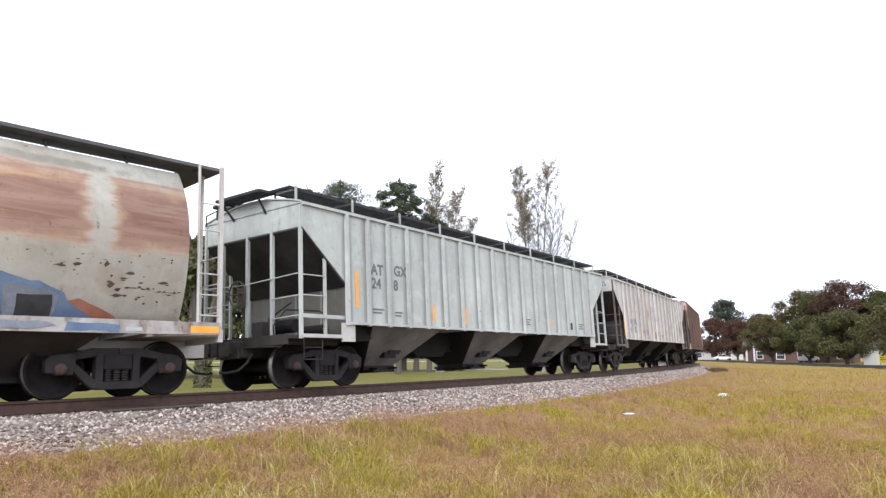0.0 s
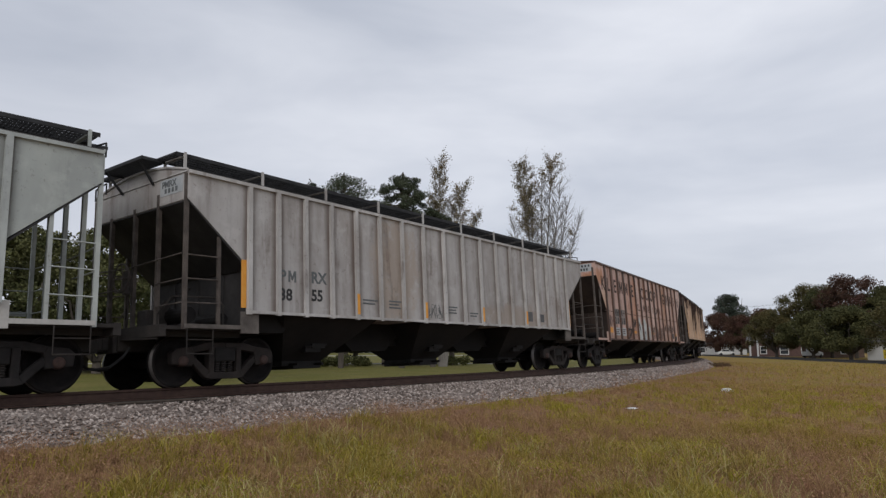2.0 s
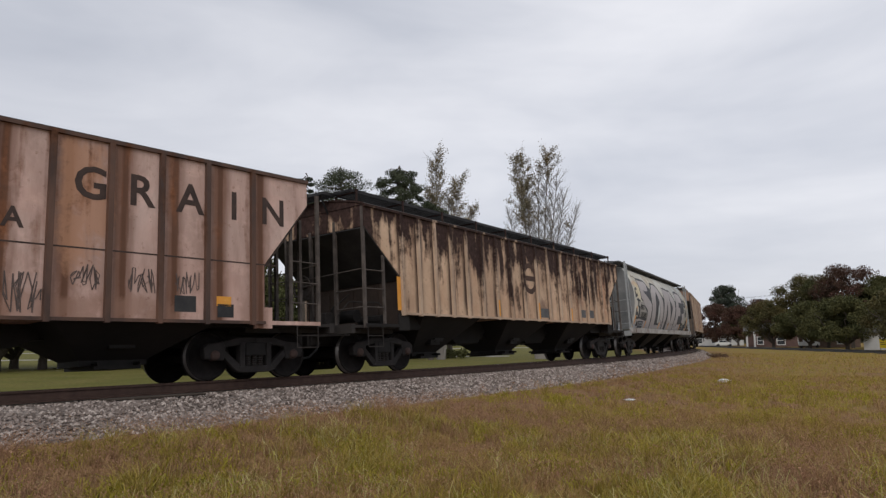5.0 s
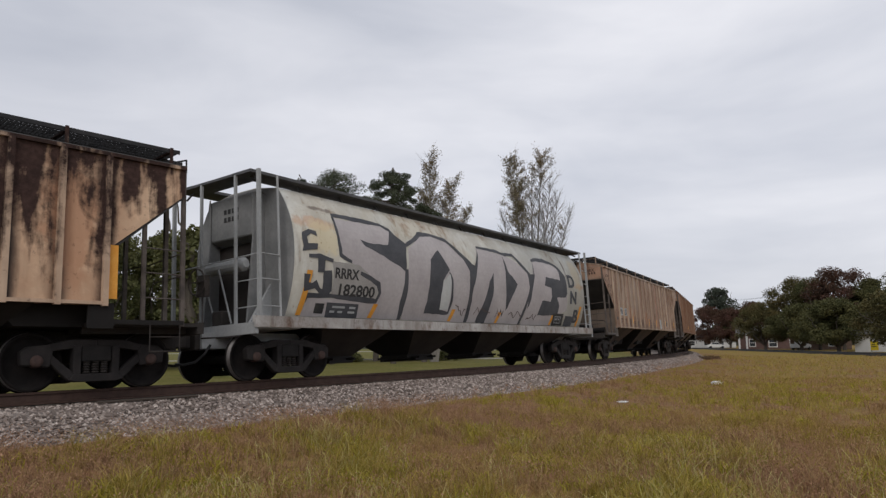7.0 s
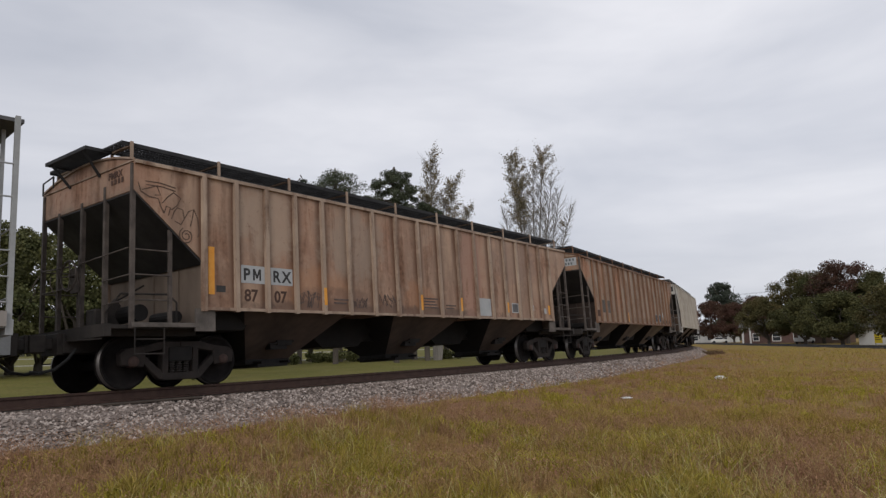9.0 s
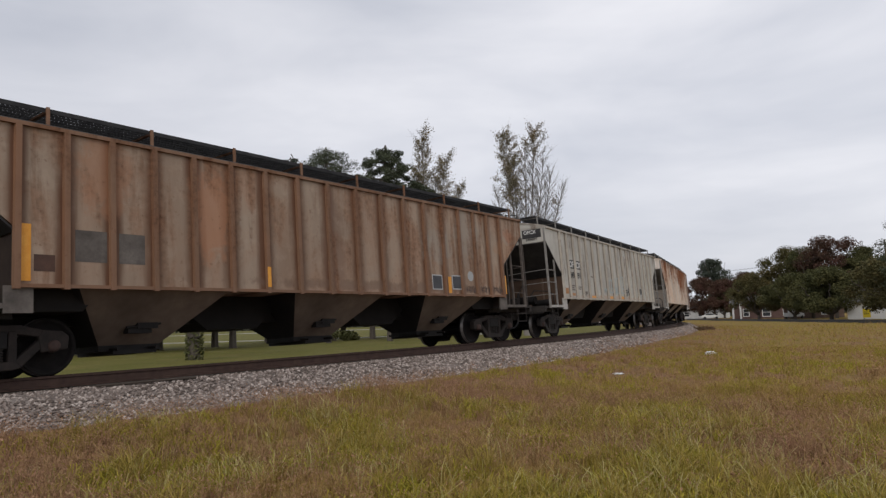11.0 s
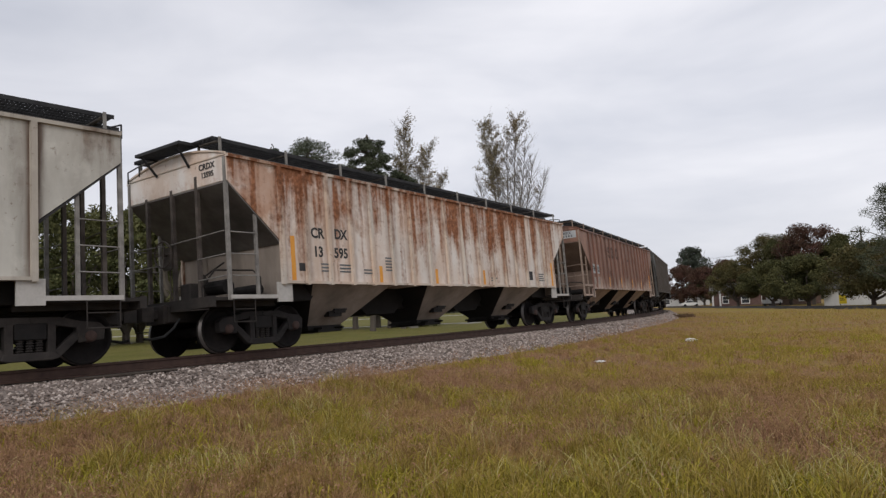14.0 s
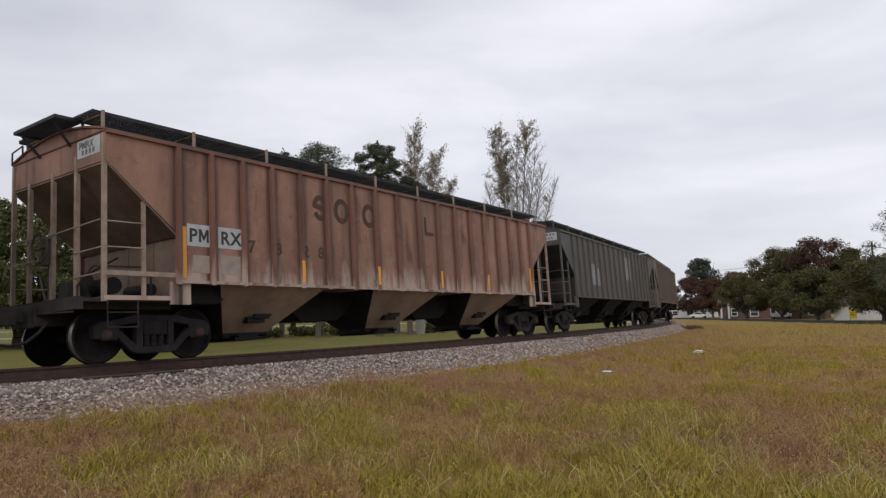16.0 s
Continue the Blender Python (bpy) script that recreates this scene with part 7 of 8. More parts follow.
for l, m_, y in (([(-2.16, 1.06), (-2.14, 1.96), (-1.77, 2.08), (-1.61, 1.78), (-1.42, 1.72), (-1.40, 1.06)], spray_white, 0.003), ([(-2.12, 1.93), (-1.94, 1.68), (-1.67, 1.33), (-1.73, 1.66), (-1.86, 1.82)], spray_dark, 0.0045),
                ([(-2.1, 1.1), (-2.12, 1.38), (-1.98, 1.38), (-1.95, 1.1)], spray_dark, 0.0045), ([(-1.27, 1.06), (-1.26, 1.96), (-0.82, 2.05), (-0.55, 1.81), (-0.60, 1.5), (-0.62, 1.06)], spray_white, 0.003),
                ([(-1.05, 1.06), (-1.0, 1.42), (-0.75, 1.5), (-0.78, 1.44), (-0.94, 1.36), (-0.98, 1.06)], spray_dark, 0.0045), ([(-0.78, 1.06), (-0.72, 1.5), (-0.66, 1.06)], spray_dark, 0.0045)):
    add_patch(c, "sprayed_shape", l, m_, -(CAR_W + y), "white and grey sprayed shape")
for i, (x, z, w, h) in enumerate(((-6.6, 1.55, 0.55, 0.45), (-4.0, 1.1, 0.7, 0.6), (-3.0, 1.5, 0.6, 0.5), (-0.3, 1.1, 0.5, 0.75), (0.55, 1.1, 0.55, 0.7), (1.4, 1.12, 0.55, 0.65), (2.3, 1.12, 0.5, 0.6), (3.2, 1.5, 0.45, 0.4), (4.1, 1.5, 0.45, 0.4), (4.9, 1.5, 0.45, 0.4))):
    scrawl(c, x, z, w, h, 20 + i, chalk_line if i != 3 else spray_white, 0.008)
add_patch(c, "sprayed_stroke", [(-3.9, 1.08), (-3.7, 1.08), (-2.4, 1.85), (-2.4, 2.0)], brown_ink, -(CAR_W + 0.008), "dark sprayed stroke")
add_patch(c, "sprayed_stroke", [(-4.0, 1.45), (-4.0, 1.53), (-3.1, 1.53), (-3.1, 1.45)], brown_ink, -(CAR_W + 0.007), "dark sprayed stroke")
plates(c, [(4.9, 5.3, 1.2, 1.48), (5.72, 6.05, 1.12, 1.36)], black_paint)
add_patch(c, "panel_seam", rect(-7.0, 7.0, 2.14, 2.165), brown_ink, -(CAR_W + 0.002))
# tan car with dark rust
c = CARS[4]
plates(c, [(0.59, 1.21, 1.42, 1.72), (3.88, 4.36, 1.50, 1.78), (4.68, 5.14, 1.50, 1.79)], primer_grey)
reflectors(c, [(0.42, 1.36, 1.88), (2.96, 1.35, 1.79), (6.74, 1.4, 2.27), (-6.74, 1.4, 2.2), (-2.2, 1.38, 1.85)], w=0.07)
bm = bmesh.new()
ring = [(math.cos(t), math.sin(t)) for t in np.linspace(0, 2 * math.pi, 25)[:-1]]
for i in range(24):
    (a, b), (p, q) = ring[i], ring[(i + 1) % 24]
    prism(bm, [(0.0 + a * 0.34, 2.65 + b * 0.34), (0.0 + p * 0.34, 2.65 + q * 0.34), (0.0 + p * 0.5, 2.65 + q * 0.5), (0.0 + a * 0.5, 2.65 + b * 0.5)], -(CAR_W + 0.006), -(CAR_W - 0.002))
part("round_mark", bm, ghost_ink, c, "faded dark ring mark")
add_patch(c, "round_mark_bar", rect(-0.6, 0.6, 2.57, 2.73), ghost_ink, -(CAR_W + 0.008))
# tan-brown car
c = CARS[6]
plates(c, [(-5.93, -5.36, 1.84, 2.18), (-5.22, -4.66, 1.84, 2.18)], plate_white)
for t, x, z, m_ in (("P", -5.88, 1.9, black_paint), ("M", -5.66, 1.9, black_paint), ("R", -5.17, 1.9, black_paint), ("X", -4.93, 1.9, black_paint), ("87", -5.86, 1.5, ghost_ink), ("07", -5.14, 1.5, ghost_ink)):
    stencil(c, t, x, z, 0.22, m_, 0.004)
reflectors(c, [(-6.58, 1.59, 2.46), (-3.70, 1.48, 1.85), (-0.45, 1.46, 1.84), (1.40, 1.48, 1.84), (3.75, 1.5, 1.8), (6.55, 1.5, 1.8)], w=0.065)
plates(c, [(2.30, 2.90, 1.38, 1.88), (5.36, 5.5, 1.6, 1.78), (6.2, 6.35, 1.52, 1.7)], plate_white)
plates(c, [(4.1, 4.5, 1.50, 1.80)], plate_white)
plates(c, [(4.14, 4.46, 1.53, 1.77)], primer_grey, -(CAR_W + 0.006))
plates(c, [(-6.48, -6.28, 1.64, 1.76)], black_paint)
for i, (x, z, w, h) in enumerate(((-4.5, 1.42, 0.6, 0.35), (-2.0, 1.5, 0.75, 0.3), (-2.9, 1.45, 0.5, 0.25))):
    scrawl(c, x, z, w, h, 40 + i, chalk_line, 0.008)
FADED_TAG = c
small_bars(c, [(-0.3, 0.3, 1.75, 4), (0.65, 1.1, 1.6, 2), (-3.5, -3.0, 1.6, 2)], chalk_line)
# orange-brown car
c = CARS[7]
plates(c, [(3.22, 3.66, 1.46, 1.86), (4.11, 4.58, 1.48, 1.87)], plate_white)
plates(c, [(3.25, 3.63, 1.49, 1.83), (4.14, 4.55, 1.51, 1.84)], spray_dark, -(CAR_W + 0.006))
bm = bmesh.new()
prism(bm, [(5.02 + 0.14 * math.cos(t), 1.87 + 0.14 * math.sin(t)) for t in np.linspace(0, 6.283, 19)[:-1]], -(CAR_W + 0.004), -(CAR_W - 0.001))
part("white_spot", bm, plate_white, c, "round white paint spot")
reflectors(c, [(4.0, 1.38, 1.82), (6.85, 1.39, 1.95), (-6.72, 1.4, 2.25), (-2.2, 1.4, 1.8)], w=0.07)
plates(c, [(-5.9, -5.4, 1.72, 2.22), (-5.2, -4.75, 1.72, 2.22)], plate_dim)
plates(c, [(-6.5, -6.2, 1.55, 1.80)], ghost_ink)
for k, x in enumerate((4.75, 5.5, 6.2)):
    scrawl(c, x, 1.40, 0.5, 0.2, 61 + k, chalk_line)
# beige-grey car
c = CARS[8]
plates(c, [(-5.92, -5.40, 2.44, 2.76), (-5.18, -4.70, 2.44, 2.76)], black_paint)
for t, x, z in (("O", -5.89, 2.49), ("F", -5.60, 2.49), ("C", -5.15, 2.49), ("X", -4.92, 2.49)):
    add_text(c, t, x, z, 0.22 / 0.70, white_paint, 0.01, y=-(CAR_W + 0.008))
for t, x, z in (("3", -5.88, 2.09), ("4", -5.74, 2.09), ("9", -5.60, 2.09), ("8", -5.18, 2.09), ("9", -5.03, 2.09), ("1", -4.87, 2.09)):
    stencil(c, t, x, z, 0.22, black_paint, 0.006)
plates(c, [(-6.66, -6.22, 1.49, 1.70), (-5.97, -5.50, 1.43, 1.53)], plain("dull_orange_patch", (0.42, 0.20, 0.09), (0.52, 0.30, 0.16), 5, 0.8))
reflectors(c, [(-0.9, 1.38, 1.48), (0.85, 1.38, 1.50), (-3.0, 1.38, 1.46)], w=0.25)
for i, (x, z, w, h) in enumerate(((-1.8, 1.62, 0.35, 0.2), (-0.3, 1.55, 0.4, 0.35), (-4.5, 1.42, 0.4, 0.2))):
    scrawl(c, x, z, w, h, 80 + i, chalk_line if i > 1 else spray_blue, 0.007)
bm = bmesh.new()
for k, (x, w) in enumerate(((-1.02, 0.52), (-0.42, 0.5), (0.16, 0.56), (0.78, 0.56))):  # four sprayed outline letters
    pts = [(x, 1.68), (x + 0.06, 2.16 + 0.07 * k), (x + w * 0.8, 2.2 + 0.06 * k), (x + w * 0.75, 1.98), (x + w * 0.4, 1.92), (x + w * 0.9, 1.80), (x + w, 1.66), (x + w * 0.3, 1.64), (x, 1.68)]
    for j, ((a, b), (p, q)) in enumerate(zip(pts, pts[1:])):
        d = Vector((p - a, q - b)).normalized() * 0.022
        prism(bm, [(a - d.y, b + d.x), (p - d.y, q + d.x), (p + d.y, q - d.x), (a + d.y, b - d.x)], -(CAR_W + 0.004 + 0.0004 * (j % 3)), -(CAR_W - 0.001))
part("sprayed_letters", bm, spray_blue, c, "faded blue sprayed outline letters")
for t, x, z in (("S", 1.55, 1.52), ("H", 1.74, 1.57), ("B", 1.97, 1.62)):
    stencil(c, t, x, z, 0.30, black_paint, 0.004)
plates(c, [(4.02, 4.45, 1.62, 1.95)], plate_white)
plates(c, [(4.05, 4.22, 1.65, 1.92), (4.25, 4.42, 1.65, 1.92)], black_paint, -(CAR_W + 0.006))
small_bars(c, [(-5.85, -5.5, 1.78, 3), (-5.1, -4.75, 1.75, 2), (-3.5, -3.2, 2.2, 1)], chalk_line)
# whitish car with rust runs
c = CARS[9]
for t, x, z in (("C", -5.87, 2.31), ("R", -5.65, 2.31), ("D", -5.12, 2.33), ("X", -4.91, 2.33), ("13", -5.82, 1.90), ("595", -5.16, 1.90)):
    stencil(c, t, x, z, 0.22, black_paint, 0.008)
reflectors(c, [(-6.43, 1.37, 2.3), (-3.5, 1.36, 1.76), (-1.04, 1.36, 1.76), (1.59, 1.36, 1.8), (6.72, 1.36, 2.2)], w=0.06)
plates(c, [(-6.27, -6.03, 1.57, 1.74)], black_paint)
small_bars(c, [(-5.6, -5.2, 1.72, 3), (-5.0, -4.5, 1.72, 3), (-4.15, -3.75, 1.63, 2), (-3.3, -2.9, 1.95, 5), (2.0, 2.4, 1.55, 2), (5.4, 5.9, 1.75, 4)], faded_grey)
plates(c, [(4.6, 5.0, 1.55, 1.85)], black_paint)
# red-brown car
c = CARS[10]
plates(c, [(-6.57, -6.06, 1.98, 2.38), (-5.90, -5.35, 1.98, 2.38)], plate_white)
for t, x in (("P", -6.53), ("M", -6.33), ("R", -5.85), ("X", -5.62)):
    stencil(c, t, x, 2.06, 0.24, black_paint, 0.005)
reflectors(c, [(-6.68, 1.4, 2.32), (-3.74, 1.41, 1.86), (-1.28, 1.42, 1.86), (1.3, 1.42, 1.86), (3.8, 1.42, 1.86), (6.7, 1.42, 2.2)], w=0.05)
for x0, broken in ((-3.42, True), (-2.75, False), (-1.79, False)):
    bm = bmesh.new()
    for i in range(24):
        if broken and i in (0, 1, 12, 13):
            continue
        (a, b), (p, q) = ring[i], ring[(i + 1) % 24]
        prism(bm, [(x0 + 0.24 + a * 0.13, 3.07 + b * 0.17), (x0 + 0.24 + p * 0.13, 3.07 + q * 0.17), (x0 + 0.24 + p * 0.25, 3.07 + q * 0.29), (x0 + 0.24 + a * 0.25, 3.07 + b * 0.29)], -(CAR_W + 0.005), -(CAR_W - 0.001))
    if broken:
        prism(bm, [(x0 + 0.03, 3.06), (x0 + 0.38, 2.98), (x0 + 0.46, 3.07), (x0 + 0.11, 3.16)], -(CAR_W + 0.007), -(CAR_W - 0.001))
    part("faded_ring", bm, ghost_ink, c, "faded dark ring-shaped letter mark")
plates(c, [(0.7, 0.8, 2.8, 3.3), (0.8, 1.1, 2.8, 2.9)], ghost_ink)
for t, x in (("7", -5.2, ), ("3", -4.5), ("2", -3.75), ("8", -3.3)):
    stencil(c, t, x, 1.95, 0.24, ghost_ink)
plates(c, [(-6.45, -6.1, 1.5, 1.82), (-5.85, -5.4, 1.5, 1.85)], plain("chalky_worn_patch", (0.28, 0.23, 0.20), (0.40, 0.34, 0.30), 5, 0.85))
# dark car
c = CARS[11]
plates(c, [(-4.33, -3.85, 1.85, 2.75), (-3.7, -3.2, 1.85, 2.6), (1.4, 2.1, 2.3, 3.4), (2.3, 2.6, 2.3, 3.3)], primer_pale := plain("pale_worn_patch", (0.20, 0.22, 0.23), (0.33, 0.35, 0.36), 2, 0.85))
# plates on the end sheets
for i, m_, ink in ((2, plate_white, faded_grey), (3, plate_white, black_paint), (6, None, ghost_ink), (7, plate_white, faded_grey), (8, black_paint, white_paint), (9, None, black_paint), (10, plate_white, faded_grey), (11, plate_white, faded_grey)):
    half, eave = (7.77, 4.0) if i == 3 else (CAR_X, EAVE)
    if m_:
        bm = bmesh.new()
        box(bm, -half - 0.006, -half - 0.001, -1.42, -0.72, eave - 0.36, eave - 0.06)
        part("end_plate", bm, m_, CARS[i], "painted end plate")
    mark = {2: "PMRX", 6: "PMRX", 8: "OFCX", 9: "CRDX", 10: "PMRX"}.get(i)
    second = {8: "349891", 9: "13595"}.get(i)
    for text, z, size, tone in ((mark, eave - 0.21, 0.17, ink), (second, eave - (0.45 if m_ else 0.37), 0.15, black_paint)):
        if text:
            me = lettering(text, size, 0.004)
            part("lettering", me, tone, CARS[i], "", pose(-half - 0.010, -0.78 if z > eave - 0.3 else -0.84, z, 0, 0, -90))
    for k in range(4):
        for y, z, there in ((-1.34 + k * 0.13, eave - 0.18, not mark), (-1.26 + k * 0.11, eave - 0.32, not second)):
            if there:
                bm = bmesh.new()
                box(bm, -half - 0.010, -half - 0.007, y, y + 0.065, z, z + 0.085)
                part("end_mark", bm, ink, CARS[i])


# bowed cars: shapes are laid on the curved side
def on_bow(car, name, outline, mat, lift=0.004, label=""):
    """A flat outline in x and z, cut into narrow strips that follow the bowed side."""
    bm = bmesh.new()
    zs = [p[1] for p in outline]
    base = [bm.verts.new((x, 0, z)) for x, z in outline]
    bm.faces.new(base)
    z = math.floor(min(zs) / 0.16) * 0.16
    while z < max(zs):
        bmesh.ops.bisect_plane(bm, geom=bm.verts[:] + bm.edges[:] + bm.faces[:], plane_co=(0, 0, z), plane_no=(0, 0, 1))
        z += 0.16
    bmesh.ops.triangulate(bm, faces=bm.faces[:])
    for v in bm.verts:
        v.co.y = -round_y(v.co.z) - lift
    out = bmesh.ops.solidify(bm, geom=bm.faces[:], thickness=0.002)
    return part(name, bm, mat, car, label)


def stroke(points, w):
    """The outline of a brush stroke along points."""
    up, down = [], []
    for i, p in enumerate(points):
        a, b = Vector(points[max(0, i - 1)]), Vector(points[min(len(points) - 1, i + 1)])
        d = (b - a).normalized()
        s = Vector((-d.y, d.x)) * w * (0.75 + 0.5 * ((i * 7) % 3) / 2)
        up.append((p[0] + s.x, p[1] + s.y))
        down.append((p[0] - s.x, p[1] - s.y))
    return up + down[::-1]


rng8 = random.Random(8)


def ragged(outline, amount=0.014, step=0.13):
    """Breaks an outline into short hand-drawn lengths."""
    out = []
    for p, q in zip(outline, outline[1:] + outline[:1]):
        k = max(1, int(math.hypot(q[0] - p[0], q[1] - p[1]) / step))
        out += [(p[0] + (q[0] - p[0]) * j / k + rng8.uniform(-amount, amount), p[1] + (q[1] - p[1]) * j / k + rng8.uniform(-amount, amount)) for j in range(k)]
    return out


# looping tag in thin brown lines on the end panel of the tan-brown car
tag_brown = plain("brown_marker_line", (0.10, 0.062, 0.045), (0.17, 0.11, 0.08), 5, 0.8)
curl = [(-7.09 + (0.15 - 0.0055 * k) * math.cos(0.62 * k + 2.0), 2.60 + (0.15 - 0.0055 * k) * math.sin(0.62 * k + 2.0)) for k in range(22)]
for l in ([(-8.0, 3.42), (-7.95, 3.27), (-7.80, 3.20), (-7.63, 3.19), (-7.59, 3.07), (-7.52, 2.95)], [(-7.93, 3.30), (-7.78, 3.36), (-7.66, 3.41), (-7.59, 3.26), (-7.70, 3.24)],
          [(-7.87, 3.46), (-7.6, 3.47), (-7.3, 3.43)], [(-7.85, 3.40), (-7.55, 3.41), (-7.3, 3.37)], [(-7.56, 3.12), (-7.45, 3.25), (-7.34, 3.34), (-7.20, 3.26), (-7.27, 3.12), (-7.38, 3.03)],
          [(-7.38, 2.87), (-7.33, 3.0), (-7.27, 3.08), (-7.16, 3.06), (-7.13, 2.9), (-7.20, 2.79), (-7.32, 2.84)], [(-7.13, 2.9), (-7.05, 3.04), (-6.94, 3.10), (-6.97, 2.92), (-7.01, 2.78)],
          [(-7.52, 2.95), (-7.48, 3.08), (-7.40, 3.06), (-7.44, 2.92)], [(-6.94, 3.1), (-6.86, 2.94), (-6.83, 2.70), (-6.86, 2.60)], curl):
    add_patch(FADED_TAG, "tag_line", stroke(l, 0.011), tag_brown, -(CAR_W + 0.004))
c = CARS[5]
# one pale fill to each of the four letters
fills = [[(-5.89, 3.46), (-4.23, 3.50), (-3.91, 3.39), (-3.48, 3.05), (-3.48, 2.23), (-3.59, 1.27), (-6.86, 1.27), (-6.70, 1.64), (-4.53, 1.69), (-4.50, 1.99), (-5.37, 2.42), (-5.86, 2.61)],
         [(-2.70, 3.48), (-2.16, 3.52), (-1.50, 3.42), (-0.56, 2.82), (-0.52, 2.13), (-0.55, 1.27), (-3.45, 1.27), (-3.44, 2.23), (-3.36, 3.01)],
         [(0.08, 3.45), (1.81, 3.39), (2.72, 3.08), (3.13, 2.77), (2.95, 2.08), (2.60, 1.27), (-0.52, 1.27), (-0.38, 2.14)],
         [(3.55, 3.37), (4.48, 3.46), (5.44, 3.29), (5.89, 2.98), (5.95, 1.82), (5.5, 1.69), (4.91, 1.64), (4.89, 1.27), (2.75, 1.27), (3.1, 2.3)]]
for f in fills:
    on_bow(c, "sprayed_fill", ragged(f), spray_pale, 0.003, "pale pinkish sprayed letter fill")
lines = [([(-5.95, 3.54), (-5.54, 3.54), (-4.85, 3.55), (-4.23, 3.54), (-3.94, 3.44)], 0.050), ([(-5.92, 3.5), (-5.89, 3.03), (-5.86, 2.61), (-5.5, 2.48)], 0.045),
         ([(-5.2, 2.26), (-4.83, 2.16), (-4.54, 2.05), (-4.45, 1.85), (-4.55, 1.66), (-5.16, 1.68), (-6.12, 1.71), (-6.75, 1.68), (-6.88, 1.5), (-6.92, 1.27)], 0.055),
         ([(-3.48, 2.5), (-3.48, 2.12), (-3.53, 1.7), (-3.55, 1.27)], 0.085), ([(-3.45, 3.10), (-2.95, 3.34), (-2.69, 3.51), (-2.15, 3.57), (-1.48, 3.49), (-0.86, 3.11), (-0.4, 2.88)], 0.055),
         ([(-1.59, 2.58), (-1.45, 2.36), (-1.41, 1.83), (-1.49, 1.47)], 0.040), ([(0.1, 3.48), (0.59, 3.48), (1.31, 3.48), (1.81, 3.39)], 0.045), ([(1.5, 3.43), (2.3, 3.46), (2.73, 3.11), (3.15, 2.87)], 0.060),
         ([(3.22, 2.85), (3.03, 2.23), (2.75, 1.64), (2.6, 1.27)], 0.060), ([(3.52, 3.4), (3.85, 3.47), (4.48, 3.49), (5.06, 3.44), (5.4, 3.34), (5.5, 3.2)], 0.060)]
for l, w in lines:
    on_bow(c, "sprayed_line", ragged(stroke(l, w), 0.010), spray_dark, 0.007, "dark sprayed outline")
solids = [[(-5.16, 3.04), (-5.01, 2.90), (-4.64, 2.81), (-4.07, 2.64), (-3.76, 2.54), (-3.51, 2.42), (-3.46, 2.89), (-3.40, 3.15), (-3.80, 3.35), (-3.93, 3.48), (-4.14, 3.03), (-4.51, 3.01), (-4.95, 3.0)],
          [(-2.45, 2.84), (-2.02, 3.15), (-1.87, 2.98), (-1.59, 2.65), (-1.89, 2.32), (-1.93, 1.97), (-1.91, 1.57), (-1.51, 1.53), (-1.49, 1.45), (-2.57, 1.45), (-2.54, 1.76), (-2.49, 2.32)],
          [(-0.85, 3.05), (-0.24, 2.88), (0.11, 3.40), (-0.15, 2.78), (-0.40, 2.13), (-0.44, 1.27), (-0.60, 1.27), (-0.58, 2.12), (-0.56, 2.69)],
          [(0.76, 2.76), (0.73, 2.08), (0.55, 1.42), (0.53, 1.27), (0.0, 1.27), (0.03, 1.41), (0.31, 1.93), (0.5, 2.46)],
          [(1.55, 3.4), (1.66, 2.88), (2.21, 2.5), (1.84, 2.02), (1.60, 1.65), (1.5, 2.27), (1.5, 2.83)],
          [(2.8, 3.13), (3.09, 2.89), (3.42, 2.93), (3.54, 3.34), (3.46, 2.86), (3.26, 2.48), (3.16, 2.05), (2.97, 1.75), (3.0, 2.0), (3.04, 2.45), (3.0, 2.79)],
          [(4.16, 2.61), (4.29, 2.90), (5.40, 2.86), (5.51, 3.36), (5.89, 3.04), (5.94, 2.41), (5.79, 2.28), (5.12, 2.23), (4.68, 2.28), (4.66, 2.52)],
          [(3.75, 1.59), (3.99, 2.08), (4.61, 2.07), (4.73, 2.29), (5.06, 2.28), (5.30, 1.96), (5.26, 1.58), (4.92, 1.61), (4.36, 1.60)]]
for l in solids:
    on_bow(c, "sprayed_shade", ragged(l), spray_dark, 0.0085, "dark grey sprayed shade")
on_bow(c, "sprayed_shade", ragged([(-1.89, 2.32), (-1.56, 2.53), (-1.5, 2.29), (-1.49, 1.88), (-1.53, 1.59), (-1.91, 1.57), (-1.93, 1.97)]), spray_white, 0.0095, "white sprayed gap")
# small letters before the big ones
for l in ([(-6.57, 3.06), (-6.78, 3.08), (-6.99, 2.98), (-7.0, 2.84), (-6.98, 2.70), (-7.0, 2.58), (-6.58, 2.66), (-6.56, 2.78), (-6.84, 2.76), (-6.87, 2.91), (-6.74, 2.98), (-6.56, 2.94)],
          [(-6.82, 2.46), (-6.82, 2.54), (-6.49, 2.58), (-6.1, 2.49), (-6.1, 2.42), (-6.35, 2.46), (-6.35, 2.19), (-6.55, 2.17), (-6.56, 2.48)],
          [(-6.93, 2.12), (-6.74, 2.12), (-6.77, 1.95), (-6.69, 1.94), (-6.56, 2.02), (-6.45, 1.86), (-6.36, 1.83), (-6.38, 2.23), (-6.13, 2.25), (-6.07, 1.82), (-6.13, 1.74), (-6.37, 1.71), (-6.58, 1.84), (-6.88, 1.76), (-6.9, 1.92)]):
    on_bow(c, "sprayed_letter", ragged(l, 0.010), spray_dark, 0.0085, "dark sprayed letter")
on_bow(c, "sprayed_shade", ragged([(5.93, 1.27), (5.95, 1.64), (6.56, 1.62), (6.6, 1.27)]), spray_dark, 0.006)
